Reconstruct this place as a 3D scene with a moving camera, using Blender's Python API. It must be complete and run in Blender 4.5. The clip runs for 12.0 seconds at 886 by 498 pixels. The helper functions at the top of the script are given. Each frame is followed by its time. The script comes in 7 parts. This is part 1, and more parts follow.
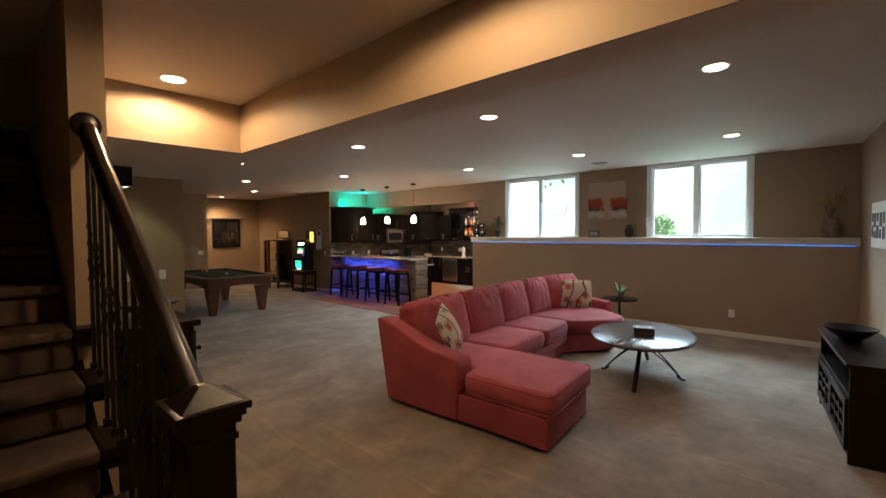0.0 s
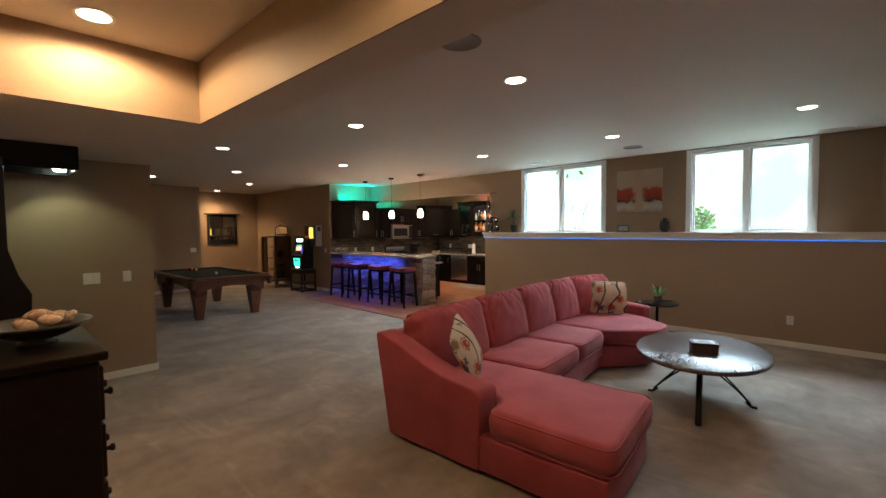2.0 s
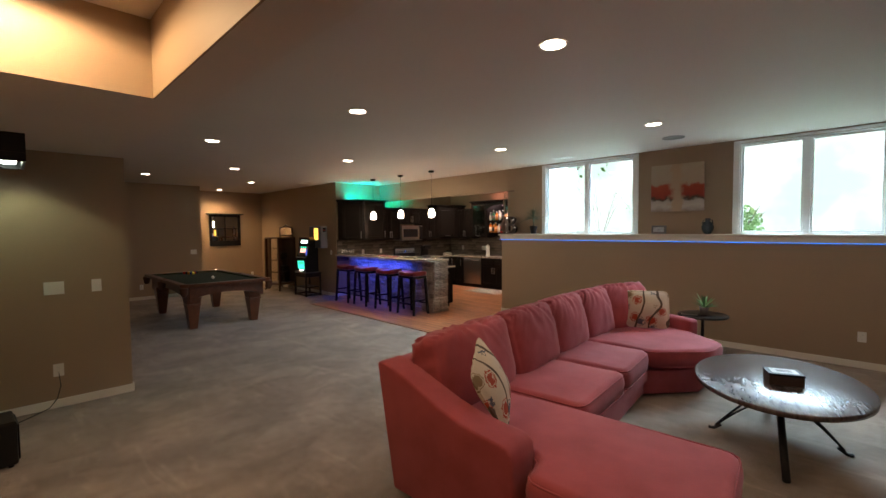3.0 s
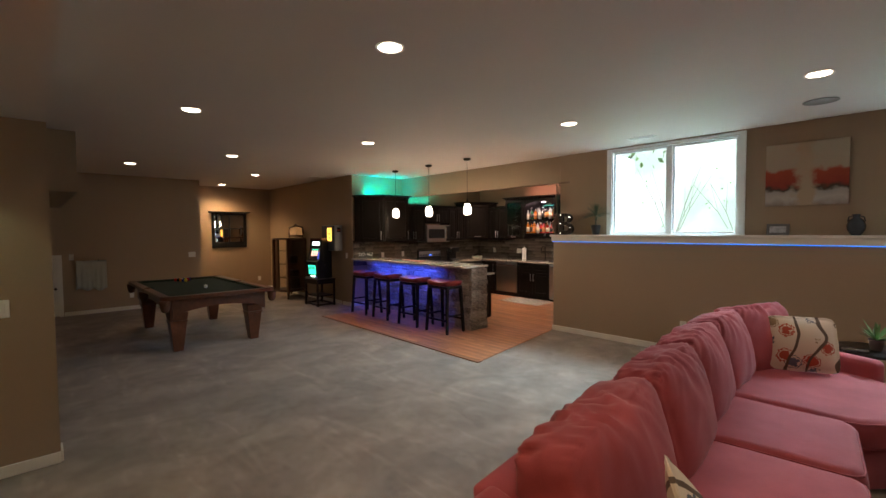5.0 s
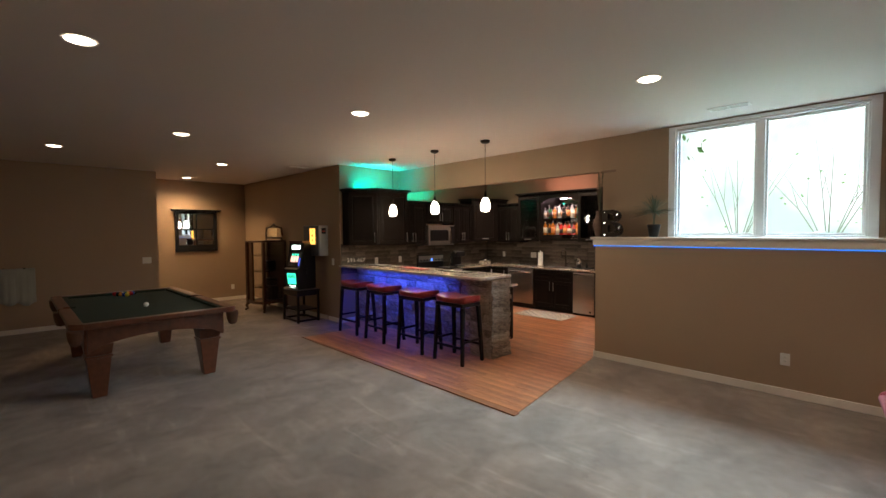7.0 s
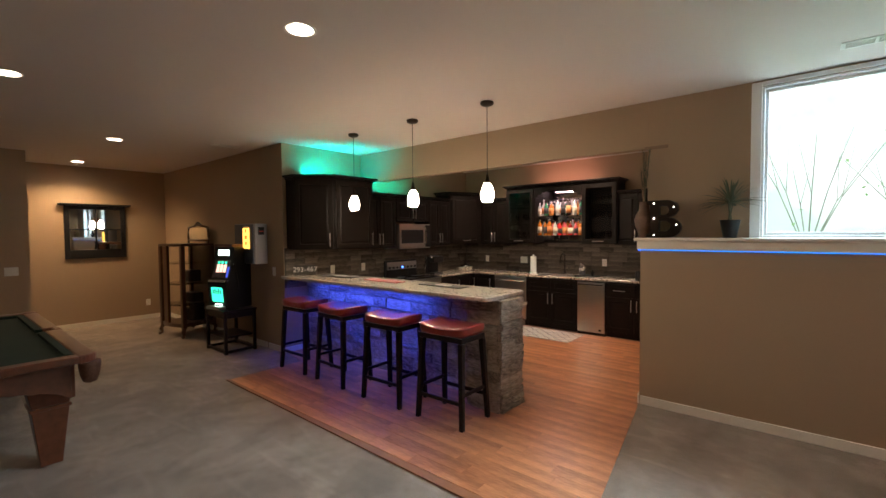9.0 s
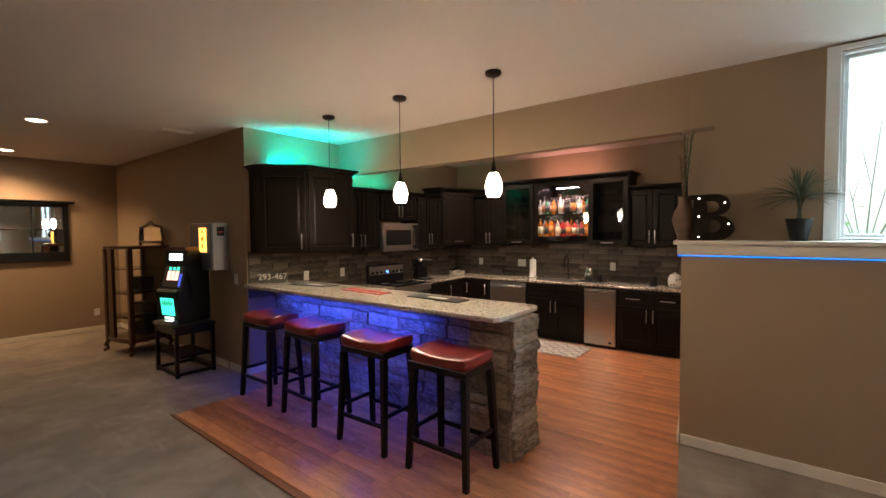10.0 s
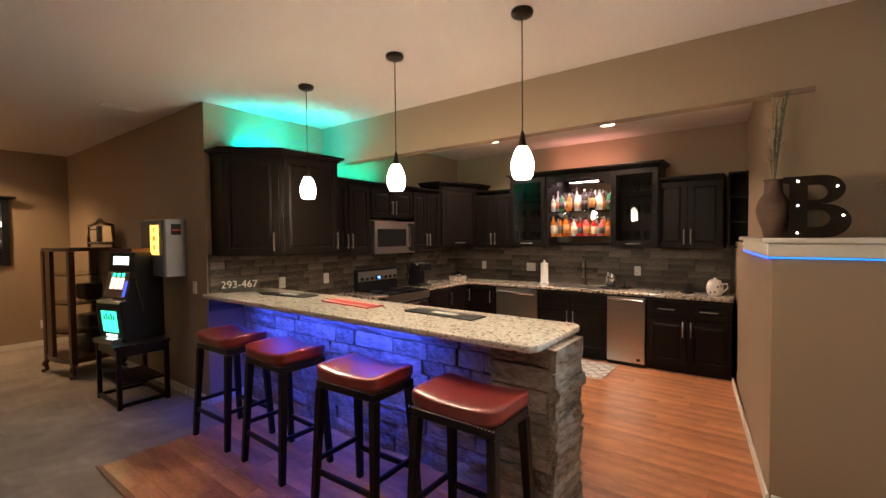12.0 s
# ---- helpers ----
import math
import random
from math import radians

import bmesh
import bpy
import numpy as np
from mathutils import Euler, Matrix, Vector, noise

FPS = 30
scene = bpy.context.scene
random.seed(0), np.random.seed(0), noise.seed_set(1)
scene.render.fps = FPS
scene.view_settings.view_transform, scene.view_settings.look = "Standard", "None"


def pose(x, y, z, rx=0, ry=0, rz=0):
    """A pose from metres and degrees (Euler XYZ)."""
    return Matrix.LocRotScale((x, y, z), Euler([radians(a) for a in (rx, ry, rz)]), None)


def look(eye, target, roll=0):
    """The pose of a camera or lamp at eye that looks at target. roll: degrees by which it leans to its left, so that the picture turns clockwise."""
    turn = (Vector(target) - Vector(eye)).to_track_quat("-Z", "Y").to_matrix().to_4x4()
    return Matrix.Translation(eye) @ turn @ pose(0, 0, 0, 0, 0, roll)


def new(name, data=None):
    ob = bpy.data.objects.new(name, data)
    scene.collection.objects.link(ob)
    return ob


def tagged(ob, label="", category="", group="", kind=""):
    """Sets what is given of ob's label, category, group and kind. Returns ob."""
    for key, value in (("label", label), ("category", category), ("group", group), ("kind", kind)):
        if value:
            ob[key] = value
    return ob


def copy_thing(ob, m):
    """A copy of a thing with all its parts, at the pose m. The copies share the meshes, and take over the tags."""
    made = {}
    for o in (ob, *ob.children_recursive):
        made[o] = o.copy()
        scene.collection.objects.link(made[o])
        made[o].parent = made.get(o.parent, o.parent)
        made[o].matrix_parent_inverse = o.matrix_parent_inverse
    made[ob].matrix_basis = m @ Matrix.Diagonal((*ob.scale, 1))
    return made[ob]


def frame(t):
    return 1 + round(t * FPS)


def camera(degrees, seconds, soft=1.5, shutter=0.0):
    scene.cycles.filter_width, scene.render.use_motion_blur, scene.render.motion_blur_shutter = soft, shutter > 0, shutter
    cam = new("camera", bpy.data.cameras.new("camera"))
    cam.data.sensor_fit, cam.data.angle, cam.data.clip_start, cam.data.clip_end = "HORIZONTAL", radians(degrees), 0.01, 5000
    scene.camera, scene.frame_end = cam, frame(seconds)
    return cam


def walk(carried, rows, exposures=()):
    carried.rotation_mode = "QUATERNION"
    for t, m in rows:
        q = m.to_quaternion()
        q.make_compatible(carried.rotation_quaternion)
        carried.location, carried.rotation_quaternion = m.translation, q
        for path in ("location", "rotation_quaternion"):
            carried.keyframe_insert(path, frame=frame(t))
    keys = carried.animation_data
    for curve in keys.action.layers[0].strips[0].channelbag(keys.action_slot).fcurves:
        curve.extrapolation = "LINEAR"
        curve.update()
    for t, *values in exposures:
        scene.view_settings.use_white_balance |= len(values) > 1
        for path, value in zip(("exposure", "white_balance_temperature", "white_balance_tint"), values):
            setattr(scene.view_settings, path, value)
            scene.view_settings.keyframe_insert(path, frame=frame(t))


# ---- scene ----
cam = camera(91.1, 12.0)
PATH = [
    (0, (0.534, -0.069, 1.721), (-0.819, 1.402, 1.646), -0.4),
    (0.5, (0.437, -0.01, 1.716), (-0.913, 1.463, 1.638), -0.3),
    (1, (0.284, 0.11, 1.701), (-1.062, 1.587, 1.619), -0.5),
    (1.5, (0.081, 0.347, 1.715), (-1.272, 1.817, 1.625), -0.6),
    (2, (-0.146, 0.562, 1.692), (-1.52, 2.013, 1.601), -0.5),
    (2.5, (-0.421, 0.807, 1.715), (-1.806, 2.246, 1.622), -0.6),
    (3, (-0.693, 1.061, 1.712), (-2.101, 2.478, 1.622), -0.5),
    (3.5, (-1.019, 1.271, 1.704), (-2.456, 2.66, 1.616), -0.4),
    (5.5, (-2.446, 2.085, 1.689), (-3.898, 3.457, 1.604), -0.4),
    (6, (-2.787, 2.307, 1.683), (-4.231, 3.689, 1.599), -0.5),
    (6.5, (-3.117, 2.509, 1.698), (-4.55, 3.902, 1.615), -0.5),
    (7, (-3.452, 2.74, 1.695), (-4.872, 4.147, 1.615), -0.4),
    (9, (-4.905, 3.837, 1.676), (-6.189, 5.369, 1.601), -0.5),
    (9.5, (-5.228, 4.148, 1.675), (-6.482, 5.704, 1.598), -0.5),
    (10, (-5.516, 4.429, 1.695), (-6.744, 6.006, 1.616), -0.5),
    (10.5, (-5.736, 4.673, 1.693), (-6.948, 6.262, 1.616), -0.5),
    (11, (-5.916, 4.848, 1.679), (-7.118, 6.445, 1.608), -0.5),
    (11.5, (-6.071, 4.972, 1.664), (-7.268, 6.573, 1.597), -0.5),
    (12, (-6.152, 5.058, 1.644), (-7.35, 6.659, 1.58), -0.5),
]
walk(cam, [(t, look(eye, target, roll)) for t, eye, target, roll in PATH],
     exposures=[(0.0, 1.4), (5.0, 1.36), (9.0, 1.42), (10.5, 1.62), (12.0, 1.82)])

# ---- world and large lights ----
CEIL = 2.94
world = bpy.data.worlds.new("sky")
scene.world = world
world.use_nodes = True
wn = world.node_tree
sky = wn.nodes.new("ShaderNodeTexSky")
sky.sky_type = "NISHITA"
sky.sun_disc = False
sky.sun_elevation = radians(50)
sky.sun_rotation = radians(200)
wn.nodes["Background"].inputs[1].default_value = 0.07
wn.links.new(sky.outputs[0], wn.nodes["Background"].inputs[0])


def lamp(name, kind, m, power, colour, **kw):
    data = bpy.data.lights.new(name, kind)
    data.energy, data.color = power, colour
    for k, v in kw.items():
        if k == "size":
            data.size = v
        elif k == "size_y":
            data.shape = "RECTANGLE"
            data.size_y = v
        elif k == "radius":
            data.shadow_soft_size = v
        elif k == "cone":
            data.spot_size = radians(v)
        elif k == "blend":
            data.spot_blend = v
        elif k == "spread":
            data.spread = radians(v)
        elif k == "angle":
            data.angle = radians(v)
    ob = new(name, data)
    ob.matrix_basis = m
    return ob


lamp("sun", "SUN", look((0, 0, 0), (-0.25, 0.5, -0.8)), 1.2, (1.0, 0.98, 0.95), angle=10)
DAY = 430.0
for wx in (-4.37, -1.32):
    lamp("sky_light", "AREA", look((wx, 11.2, 4.7), (wx + 0.3, 6.6, 0.9)), DAY, (0.62, 0.84, 1.0), size=3.0, size_y=1.9)
    lamp("ground_bounce", "AREA", look((wx, 9.5, 1.45), (wx, 7.0, 2.7)), 18.0, (0.66, 0.95, 0.95), size=1.7, size_y=0.5)

CANS = [(-2.25, 3.69, 0.55), (-0.54, 6.57, 0.5), (-2.59, 6.54, 0.6), (-4.83, 6.51, 0.7), (-4.52, 3.68, 0.33), (-7.10, 3.09, 0.10),
        (-7.33, 5.375, 0.33), (-9.66, 4.29, 0.16), (-11.89, 5.485, 0.16), (-14.44, 5.56, 3.4), (-11.67, 3.20, 0.13), (-0.19, 3.73, 0.4),
        (-3.36, 1.05, 1.6), (-0.70, 1.05, 1.4), (-9.22, 10.35, 2.2), (-7.70, 10.40, 2.2)]
WARM = (1.0, 0.74, 0.575)
CAN_POWER = 27.0
for cx, cy, k in CANS:
    lamp("can_lamp", "SPOT", pose(cx, cy, CEIL - 0.012), CAN_POWER * k, (1.0, 0.66, 0.36) if cy < 2 or k > 3 else WARM, radius=0.06, cone=170 if cy < 2 else 140, blend=0.3 if cy < 2 else 0.7)


# ---- materials ----
def mat(name, base, rough=0.6, metal=0.0, var=0.12, scale=3.0, fine=60.0, bump=0.15, dist=0.002, coat=0.0, emit=None,
        power=0.0, stretch=None, second=None, spec=0.5):
    m = bpy.data.materials.new(name)
    m.use_nodes = True
    n, l = m.node_tree.nodes, m.node_tree.links
    b = n["Principled BSDF"]
    b.inputs["Roughness"].default_value = rough
    b.inputs["Metallic"].default_value = metal
    b.inputs["Coat Weight"].default_value = coat
    b.inputs["Specular IOR Level"].default_value = spec
    b.inputs["Coat Roughness"].default_value = 0.15
    if emit:
        b.inputs["Emission Color"].default_value = (*emit, 1)
        b.inputs["Emission Strength"].default_value = power
    co = n.new("ShaderNodeTexCoord")
    mp = n.new("ShaderNodeMapping")
    l.new(co.outputs["Object"], mp.inputs[0])
    if stretch:
        mp.inputs["Scale"].default_value = stretch
    big, small = n.new("ShaderNodeTexNoise"), n.new("ShaderNodeTexNoise")
    big.inputs["Scale"].default_value, big.inputs["Detail"].default_value = scale, 5
    small.inputs["Scale"].default_value, small.inputs["Detail"].default_value = fine, 3
    l.new(mp.outputs[0], big.inputs[0])
    l.new(mp.outputs[0], small.inputs[0])
    add = n.new("ShaderNodeMath")
    add.operation = "ADD"
    l.new(big.outputs[0], add.inputs[0])
    half = n.new("ShaderNodeMath")
    half.operation = "MULTIPLY"
    half.inputs[1].default_value = 0.5
    l.new(small.outputs[0], half.inputs[0])
    l.new(half.outputs[0], add.inputs[1])
    rnd = n.new("ShaderNodeObjectInfo")
    jit = n.new("ShaderNodeMath")
    jit.operation = "MULTIPLY_ADD"
    jit.inputs[1].default_value, jit.inputs[2].default_value = 0.3, -0.15
    l.new(rnd.outputs["Random"], jit.inputs[0])
    add2 = n.new("ShaderNodeMath")
    l.new(add.outputs[0], add2.inputs[0])
    l.new(jit.outputs[0], add2.inputs[1])
    ramp = n.new("ShaderNodeValToRGB")
    ramp.color_ramp.elements[0].position, ramp.color_ramp.elements[1].position = 0.45, 1.05
    lo = [max(0, c * (1 - var)) for c in base]
    hi = [min(1, c * (1 + var)) for c in (second or base)]
    ramp.color_ramp.elements[0].color, ramp.color_ramp.elements[1].color = (*lo, 1), (*hi, 1)
    l.new(add2.outputs[0], ramp.inputs[0])
    l.new(ramp.outputs[0], b.inputs["Base Color"])
    if bump:
        bp = n.new("ShaderNodeBump")
        bp.inputs["Strength"].default_value, bp.inputs["Distance"].default_value = bump, dist
        l.new(small.outputs[0], bp.inputs["Height"])
        l.new(bp.outputs[0], b.inputs["Normal"])
    return m


def glow(name, colour, power):
    m = bpy.data.materials.new(name)
    m.use_nodes = True
    b = m.node_tree.nodes["Principled BSDF"]
    b.inputs["Base Color"].default_value = (*[0.8 * c for c in colour], 1)
    b.inputs["Emission Color"].default_value = (*colour, 1)
    b.inputs["Emission Strength"].default_value = power
    return m


def glass(name, tint=(1, 1, 1), rough=0.0):
    m = bpy.data.materials.new(name)
    m.use_nodes = True
    n, l = m.node_tree.nodes, m.node_tree.links
    out = n["Material Output"]
    n.remove(n["Principled BSDF"])
    tr, gl, mix, fr = (n.new("ShaderNodeBsdfTransparent"), n.new("ShaderNodeBsdfGlossy"), n.new("ShaderNodeMixShader"),
                       n.new("ShaderNodeFresnel"))
    tr.inputs[0].default_value = (*tint, 1)
    gl.inputs["Roughness"].default_value = rough
    fr.inputs[0].default_value = 1.45
    l.new(fr.outputs[0], mix.inputs[0])
    l.new(tr.outputs[0], mix.inputs[1])
    l.new(gl.outputs[0], mix.inputs[2])
    l.new(mix.outputs[0], out.inputs[0])
    return m


M_WALL = mat("tan wall paint", (0.335, 0.242, 0.158), 0.62, var=0.05, scale=0.8, fine=130, bump=0.12, dist=0.001)
M_CEIL = mat("ceiling paint", (0.63, 0.57, 0.525), 0.75, var=0.03, scale=0.7, fine=150, bump=0.1, dist=0.001)
M_TRIM = mat("white trim paint", (0.74, 0.70, 0.62), 0.4, var=0.03, bump=0.03)
M_WINDOW = mat("white window vinyl", (0.80, 0.82, 0.82), 0.35, var=0.02, bump=0.02)
M_DARK = mat("espresso cabinet wood", (0.007, 0.005, 0.004), 0.42, var=0.25, scale=2, fine=25, stretch=(8, 8, 1), bump=0.06, coat=0.0, spec=0.16)
M_BLACKWOOD = mat("black brown wood", (0.013, 0.008, 0.006), 0.32, var=0.3, scale=2, fine=22, stretch=(1, 8, 8), bump=0.06, coat=0.0, spec=0.16)
M_RED = mat("red sofa twill", (0.30, 0.042, 0.053), 0.88, var=0.12, scale=4, fine=320, bump=0.4, dist=0.0012, second=(0.35, 0.066, 0.08))
M_RED.node_tree.nodes["Principled BSDF"].inputs["Sheen Weight"].default_value = 0.08
M_STEEL = mat("brushed steel", (0.55, 0.54, 0.52), 0.28, 1.0, var=0.06, fine=90, stretch=(1, 1, 12), bump=0.03)
M_RAILWOOD = mat("satin espresso rail wood", (0.013, 0.007, 0.005), 0.30, var=0.3, scale=2, fine=22, stretch=(1, 8, 8), bump=0.04, coat=0.06, spec=0.3)
M_CHROME = mat("bright nickel", (0.75, 0.74, 0.72), 0.15, 1.0, var=0.03, bump=0)
M_BRONZE = mat("oil rubbed bronze", (0.028, 0.019, 0.014), 0.4, 0.7, var=0.2, bump=0.05)
M_IRON = mat("black iron", (0.012, 0.011, 0.011), 0.4, 0.6, var=0.2, bump=0.08)
M_LEATHER = mat("red leather", (0.20, 0.022, 0.016), 0.30, var=0.18, scale=5, fine=140, bump=0.18, coat=0.2)
M_POOLWOOD = mat("cherry pool table wood", (0.13, 0.045, 0.022), 0.33, var=0.3, scale=2.5, fine=26, stretch=(1.2, 7, 7), bump=0.05, coat=0.3)
M_FELT = mat("green felt", (0.007, 0.024, 0.015), 0.95, var=0.1, fine=400, bump=0.25)
M_BLACK = mat("black plastic", (0.008, 0.008, 0.009), 0.4, var=0.1, bump=0.03, spec=0.3)
M_WHITE = mat("white plastic", (0.75, 0.73, 0.68), 0.4, var=0.02, bump=0)
M_GLASS = glass("clear glass")
M_MIRROR = mat("mirror", (0.85, 0.86, 0.86), 0.02, 1.0, var=0.0, bump=0)


def carpet_material():
    m = mat("beige carpet", (0.198, 0.154, 0.117), 0.97, var=0.05, scale=9, fine=230, bump=0.7, dist=0.007, second=(0.27, 0.215, 0.168))
    n, l = m.node_tree.nodes, m.node_tree.links
    b = n["Principled BSDF"]
    b.inputs["Sheen Weight"].default_value = 0.25
    ramp = [x for x in n if x.type == "VALTORGB"][0]
    co = [x for x in n if x.type == "TEX_COORD"][0]
    nap = n.new("ShaderNodeTexNoise")
    nap.inputs["Scale"].default_value, nap.inputs["Detail"].default_value, nap.inputs["Distortion"].default_value = 2.3, 10, 0.5
    mp = n.new("ShaderNodeMapping")
    mp.inputs["Scale"].default_value = (1.0, 0.7, 1)
    mp.inputs["Rotation"].default_value = (0, 0, 0.5)
    l.new(co.outputs["Object"], mp.inputs[0])
    l.new(mp.outputs[0], nap.inputs[0])
    r2 = n.new("ShaderNodeValToRGB")
    r2.color_ramp.elements[0].position, r2.color_ramp.elements[1].position = 0.38, 0.66
    r2.color_ramp.elements[0].color, r2.color_ramp.elements[1].color = (0.72, 0.72, 0.72, 1), (1.18, 1.18, 1.18, 1)
    l.new(nap.outputs[0], r2.inputs[0])
    mx = n.new("ShaderNodeMix")
    mx.data_type, mx.blend_type = "RGBA", "MULTIPLY"
    mx.inputs[0].default_value = 1.0
    l.new(ramp.outputs[0], mx.inputs[6])
    l.new(r2.outputs[0], mx.inputs[7])
    st = n.new("ShaderNodeTexNoise")
    st.inputs["Scale"].default_value, st.inputs["Detail"].default_value, st.inputs["Distortion"].default_value = 1.5, 6, 1.3
    mp2 = n.new("ShaderNodeMapping")
    mp2.inputs["Scale"].default_value = (0.8, 5.0, 1)
    mp2.inputs["Rotation"].default_value = (0, 0, -0.5)
    l.new(co.outputs["Object"], mp2.inputs[0])
    l.new(mp2.outputs[0], st.inputs[0])
    r3 = n.new("ShaderNodeValToRGB")
    r3.color_ramp.elements[0].position, r3.color_ramp.elements[1].position = 0.56, 0.70
    r3.color_ramp.elements[0].color, r3.color_ramp.elements[1].color = (1, 1, 1, 1), (1.28, 1.28, 1.28, 1)
    l.new(st.outputs[0], r3.inputs[0])
    m3 = n.new("ShaderNodeMix")
    m3.data_type, m3.blend_type = "RGBA", "MULTIPLY"
    m3.inputs[0].default_value = 1.0
    l.new(mx.outputs[2], m3.inputs[6])
    l.new(r3.outputs[0], m3.inputs[7])
    l.new(m3.outputs[2], b.inputs["Base Color"])
    return m


M_CARPET = carpet_material()


# ---- building helpers ----
def mesh_of(name, bm):
    me = bpy.data.meshes.new(name)
    bm.normal_update()
    bm.to_mesh(me)
    bm.free()
    return me


def box(bm, x0, x1, y0, y1, z0, z1):
    v = [bm.verts.new((x, y, z)) for z in (z0, z1) for x, y in ((x0, y0), (x1, y0), (x1, y1), (x0, y1))]
    for f in ((3, 2, 1, 0), (4, 5, 6, 7), (0, 1, 5, 4), (1, 2, 6, 5), (2, 3, 7, 6), (3, 0, 4, 7)):
        bm.faces.new([v[i] for i in f])
    return v


def prism(bm, pts, z0, z1, top=None):
    """A prism over a plan polygon (counter-clockwise); top: other points for its upper face."""
    lo = [bm.verts.new((*p[:2], z0)) for p in pts]
    hi = [bm.verts.new((*p[:2], z1)) for p in (top or pts)]
    bm.faces.new(lo[::-1])
    bm.faces.new(hi)
    k = len(pts)
    for i in range(k):
        bm.faces.new([lo[i], lo[(i + 1) % k], hi[(i + 1) % k], hi[i]])
    return lo, hi


def lathe(bm, profile, cx=0.0, cy=0.0, n=24, sx=1.0, sy=1.0, caps=True):
    """Spins (radius, z) pairs round the z axis."""
    rings = []
    for r, z in profile:
        rings.append([bm.verts.new((cx + sx * r * math.cos(2 * math.pi * i / n), cy + sy * r * math.sin(2 * math.pi * i / n), z))
                      for i in range(n)])
    for a, b in zip(rings, rings[1:]):
        for i in range(n):
            f = bm.faces.new([a[i], a[(i + 1) % n], b[(i + 1) % n], b[i]])
            f.smooth = True
    if caps and profile[0][0] > 0.001:
        bm.faces.new(rings[0][::-1])
    if caps and profile[-1][0] > 0.001:
        bm.faces.new(rings[-1])
    return rings


def tube(bm, pts, r, n=8, flat=None):
    """A round bar through points; r may be a list."""
    pts = [Vector(p) for p in pts]
    rs = r if isinstance(r, (list, tuple)) else [r] * len(pts)
    rings = []
    for i, p in enumerate(pts):
        d = (pts[min(i + 1, len(pts) - 1)] - pts[max(i - 1, 0)]).normalized()
        a = d.cross(Vector((0, 0, 1)))
        if a.length < 0.05:
            a = d.cross(Vector((1, 0, 0)))
        a.normalize()
        b = d.cross(a)
        rings.append([bm.verts.new(p + rs[i] * (math.cos(2 * math.pi * k / n) * a + math.sin(2 * math.pi * k / n) * b)) for k in range(n)])
    for a, b in zip(rings, rings[1:]):
        for k in range(n):
            f = bm.faces.new([a[k], b[k], b[(k + 1) % n], a[(k + 1) % n]])
            f.smooth = n > 6
    bm.faces.new(rings[0])
    bm.faces.new(rings[-1][::-1])


def part(name, bm, material, parent=None, label="", bevel=0.0, seg=2, smooth=False):
    if not isinstance(bm, bpy.types.Mesh):
        bmesh.ops.recalc_face_normals(bm, faces=bm.faces)
        me = mesh_of(name, bm)
        if material:
            me.materials.append(material)
        if smooth:
            me.polygons.foreach_set("use_smooth", [True] * len(me.polygons))
    else:
        me = bm
    ob = new(name, me)
    if parent:
        ob.parent = parent
    if bevel:
        md = ob.modifiers.new("edge", "BEVEL")
        md.width, md.segments, md.limit_method, md.angle_limit = bevel, seg, "ANGLE", radians(40)
        md.harden_normals = False
    if label:
        ob["label"] = label
    return ob


def boxpart(name, dims, material, parent=None, label="", bevel=0.003, seg=1):
    bm = bmesh.new()
    box(bm, *dims)
    return part(name, bm, material, parent, label, bevel, seg)


def thing(name, m, label, category, group=""):
    ob = new(name)
    ob.matrix_basis = m
    ob.empty_display_size = 0.1
    return tagged(ob, label, category, group)


def setting(name, bm, material, label="", bevel=0.0):
    ob = part(name, bm, material, bevel=bevel)
    return tagged(ob, label, kind="structure")


def setbox(name, dims, material, label="", bevel=0.0):
    bm = bmesh.new()
    box(bm, *dims)
    return setting(name, bm, material, label, bevel)


# ---- structure ----
WX0, WX1 = -15.08, 0.72
WY, HY = 8.44, 8.25
LEDGE = 1.61
setbox("floor", (WX0 - 0.2, 2.1, -2.8, 11.6, -0.15, 0.0), M_CARPET, "beige cut pile carpet with brushed nap marks")
bm = bmesh.new()
prism(bm, [(WX0 - 0.2, -2.8), (2.1, -2.8), (2.1, WY + 0.12), (-5.98, WY + 0.12), (-6.2, 11.6), (WX0 - 0.2, 11.6)], CEIL, CEIL + 0.15)
setting("ceiling", bm, M_CEIL, "smooth painted drywall ceiling")
# window wall: lower part, piers, head
bm = bmesh.new()
W1, W2 = (-5.29, -3.47), (-2.15, -0.52)
box(bm, -5.9, WX1, WY, WY + 0.12, 0, LEDGE)
for a, b in ((-6.12, W1[0] + 0.07), (W1[1] - 0.07, W2[0] + 0.07), (W2[1] - 0.07, WX1)):
    box(bm, a, b, WY, WY + 0.12, LEDGE, CEIL)
for a, b in (W1, W2):
    box(bm, a + 0.07, b - 0.07, WY, WY + 0.12, 2.885, CEIL)
setting("wall_window", bm, M_WALL, "tan painted basement wall with two window openings")
# Thin darker strip on the flush wall, in place of the header's underside shadow.
M_HEADER_SHADE = mat("header shade brown", (0.22, 0.15, 0.10), 0.6, var=0.08, bump=0.05)
setbox("header_lip", (-6.15, -5.94, WY - 0.012, WY - 0.0005, 2.47, 2.50), M_HEADER_SHADE, "thin dark strip standing in for the shadow under the kitchen header")
setbox("wall_header", (-10.5, -6.121, WY, WY + 0.12, 2.49, CEIL), M_WALL, "tan painted header above the kitchen opening")
bm = bmesh.new()
prism(bm, [(-6.13, HY), (WX1, HY), (WX1, WY - 0.002), (-6.16, WY - 0.002)], 0, LEDGE - 0.07)
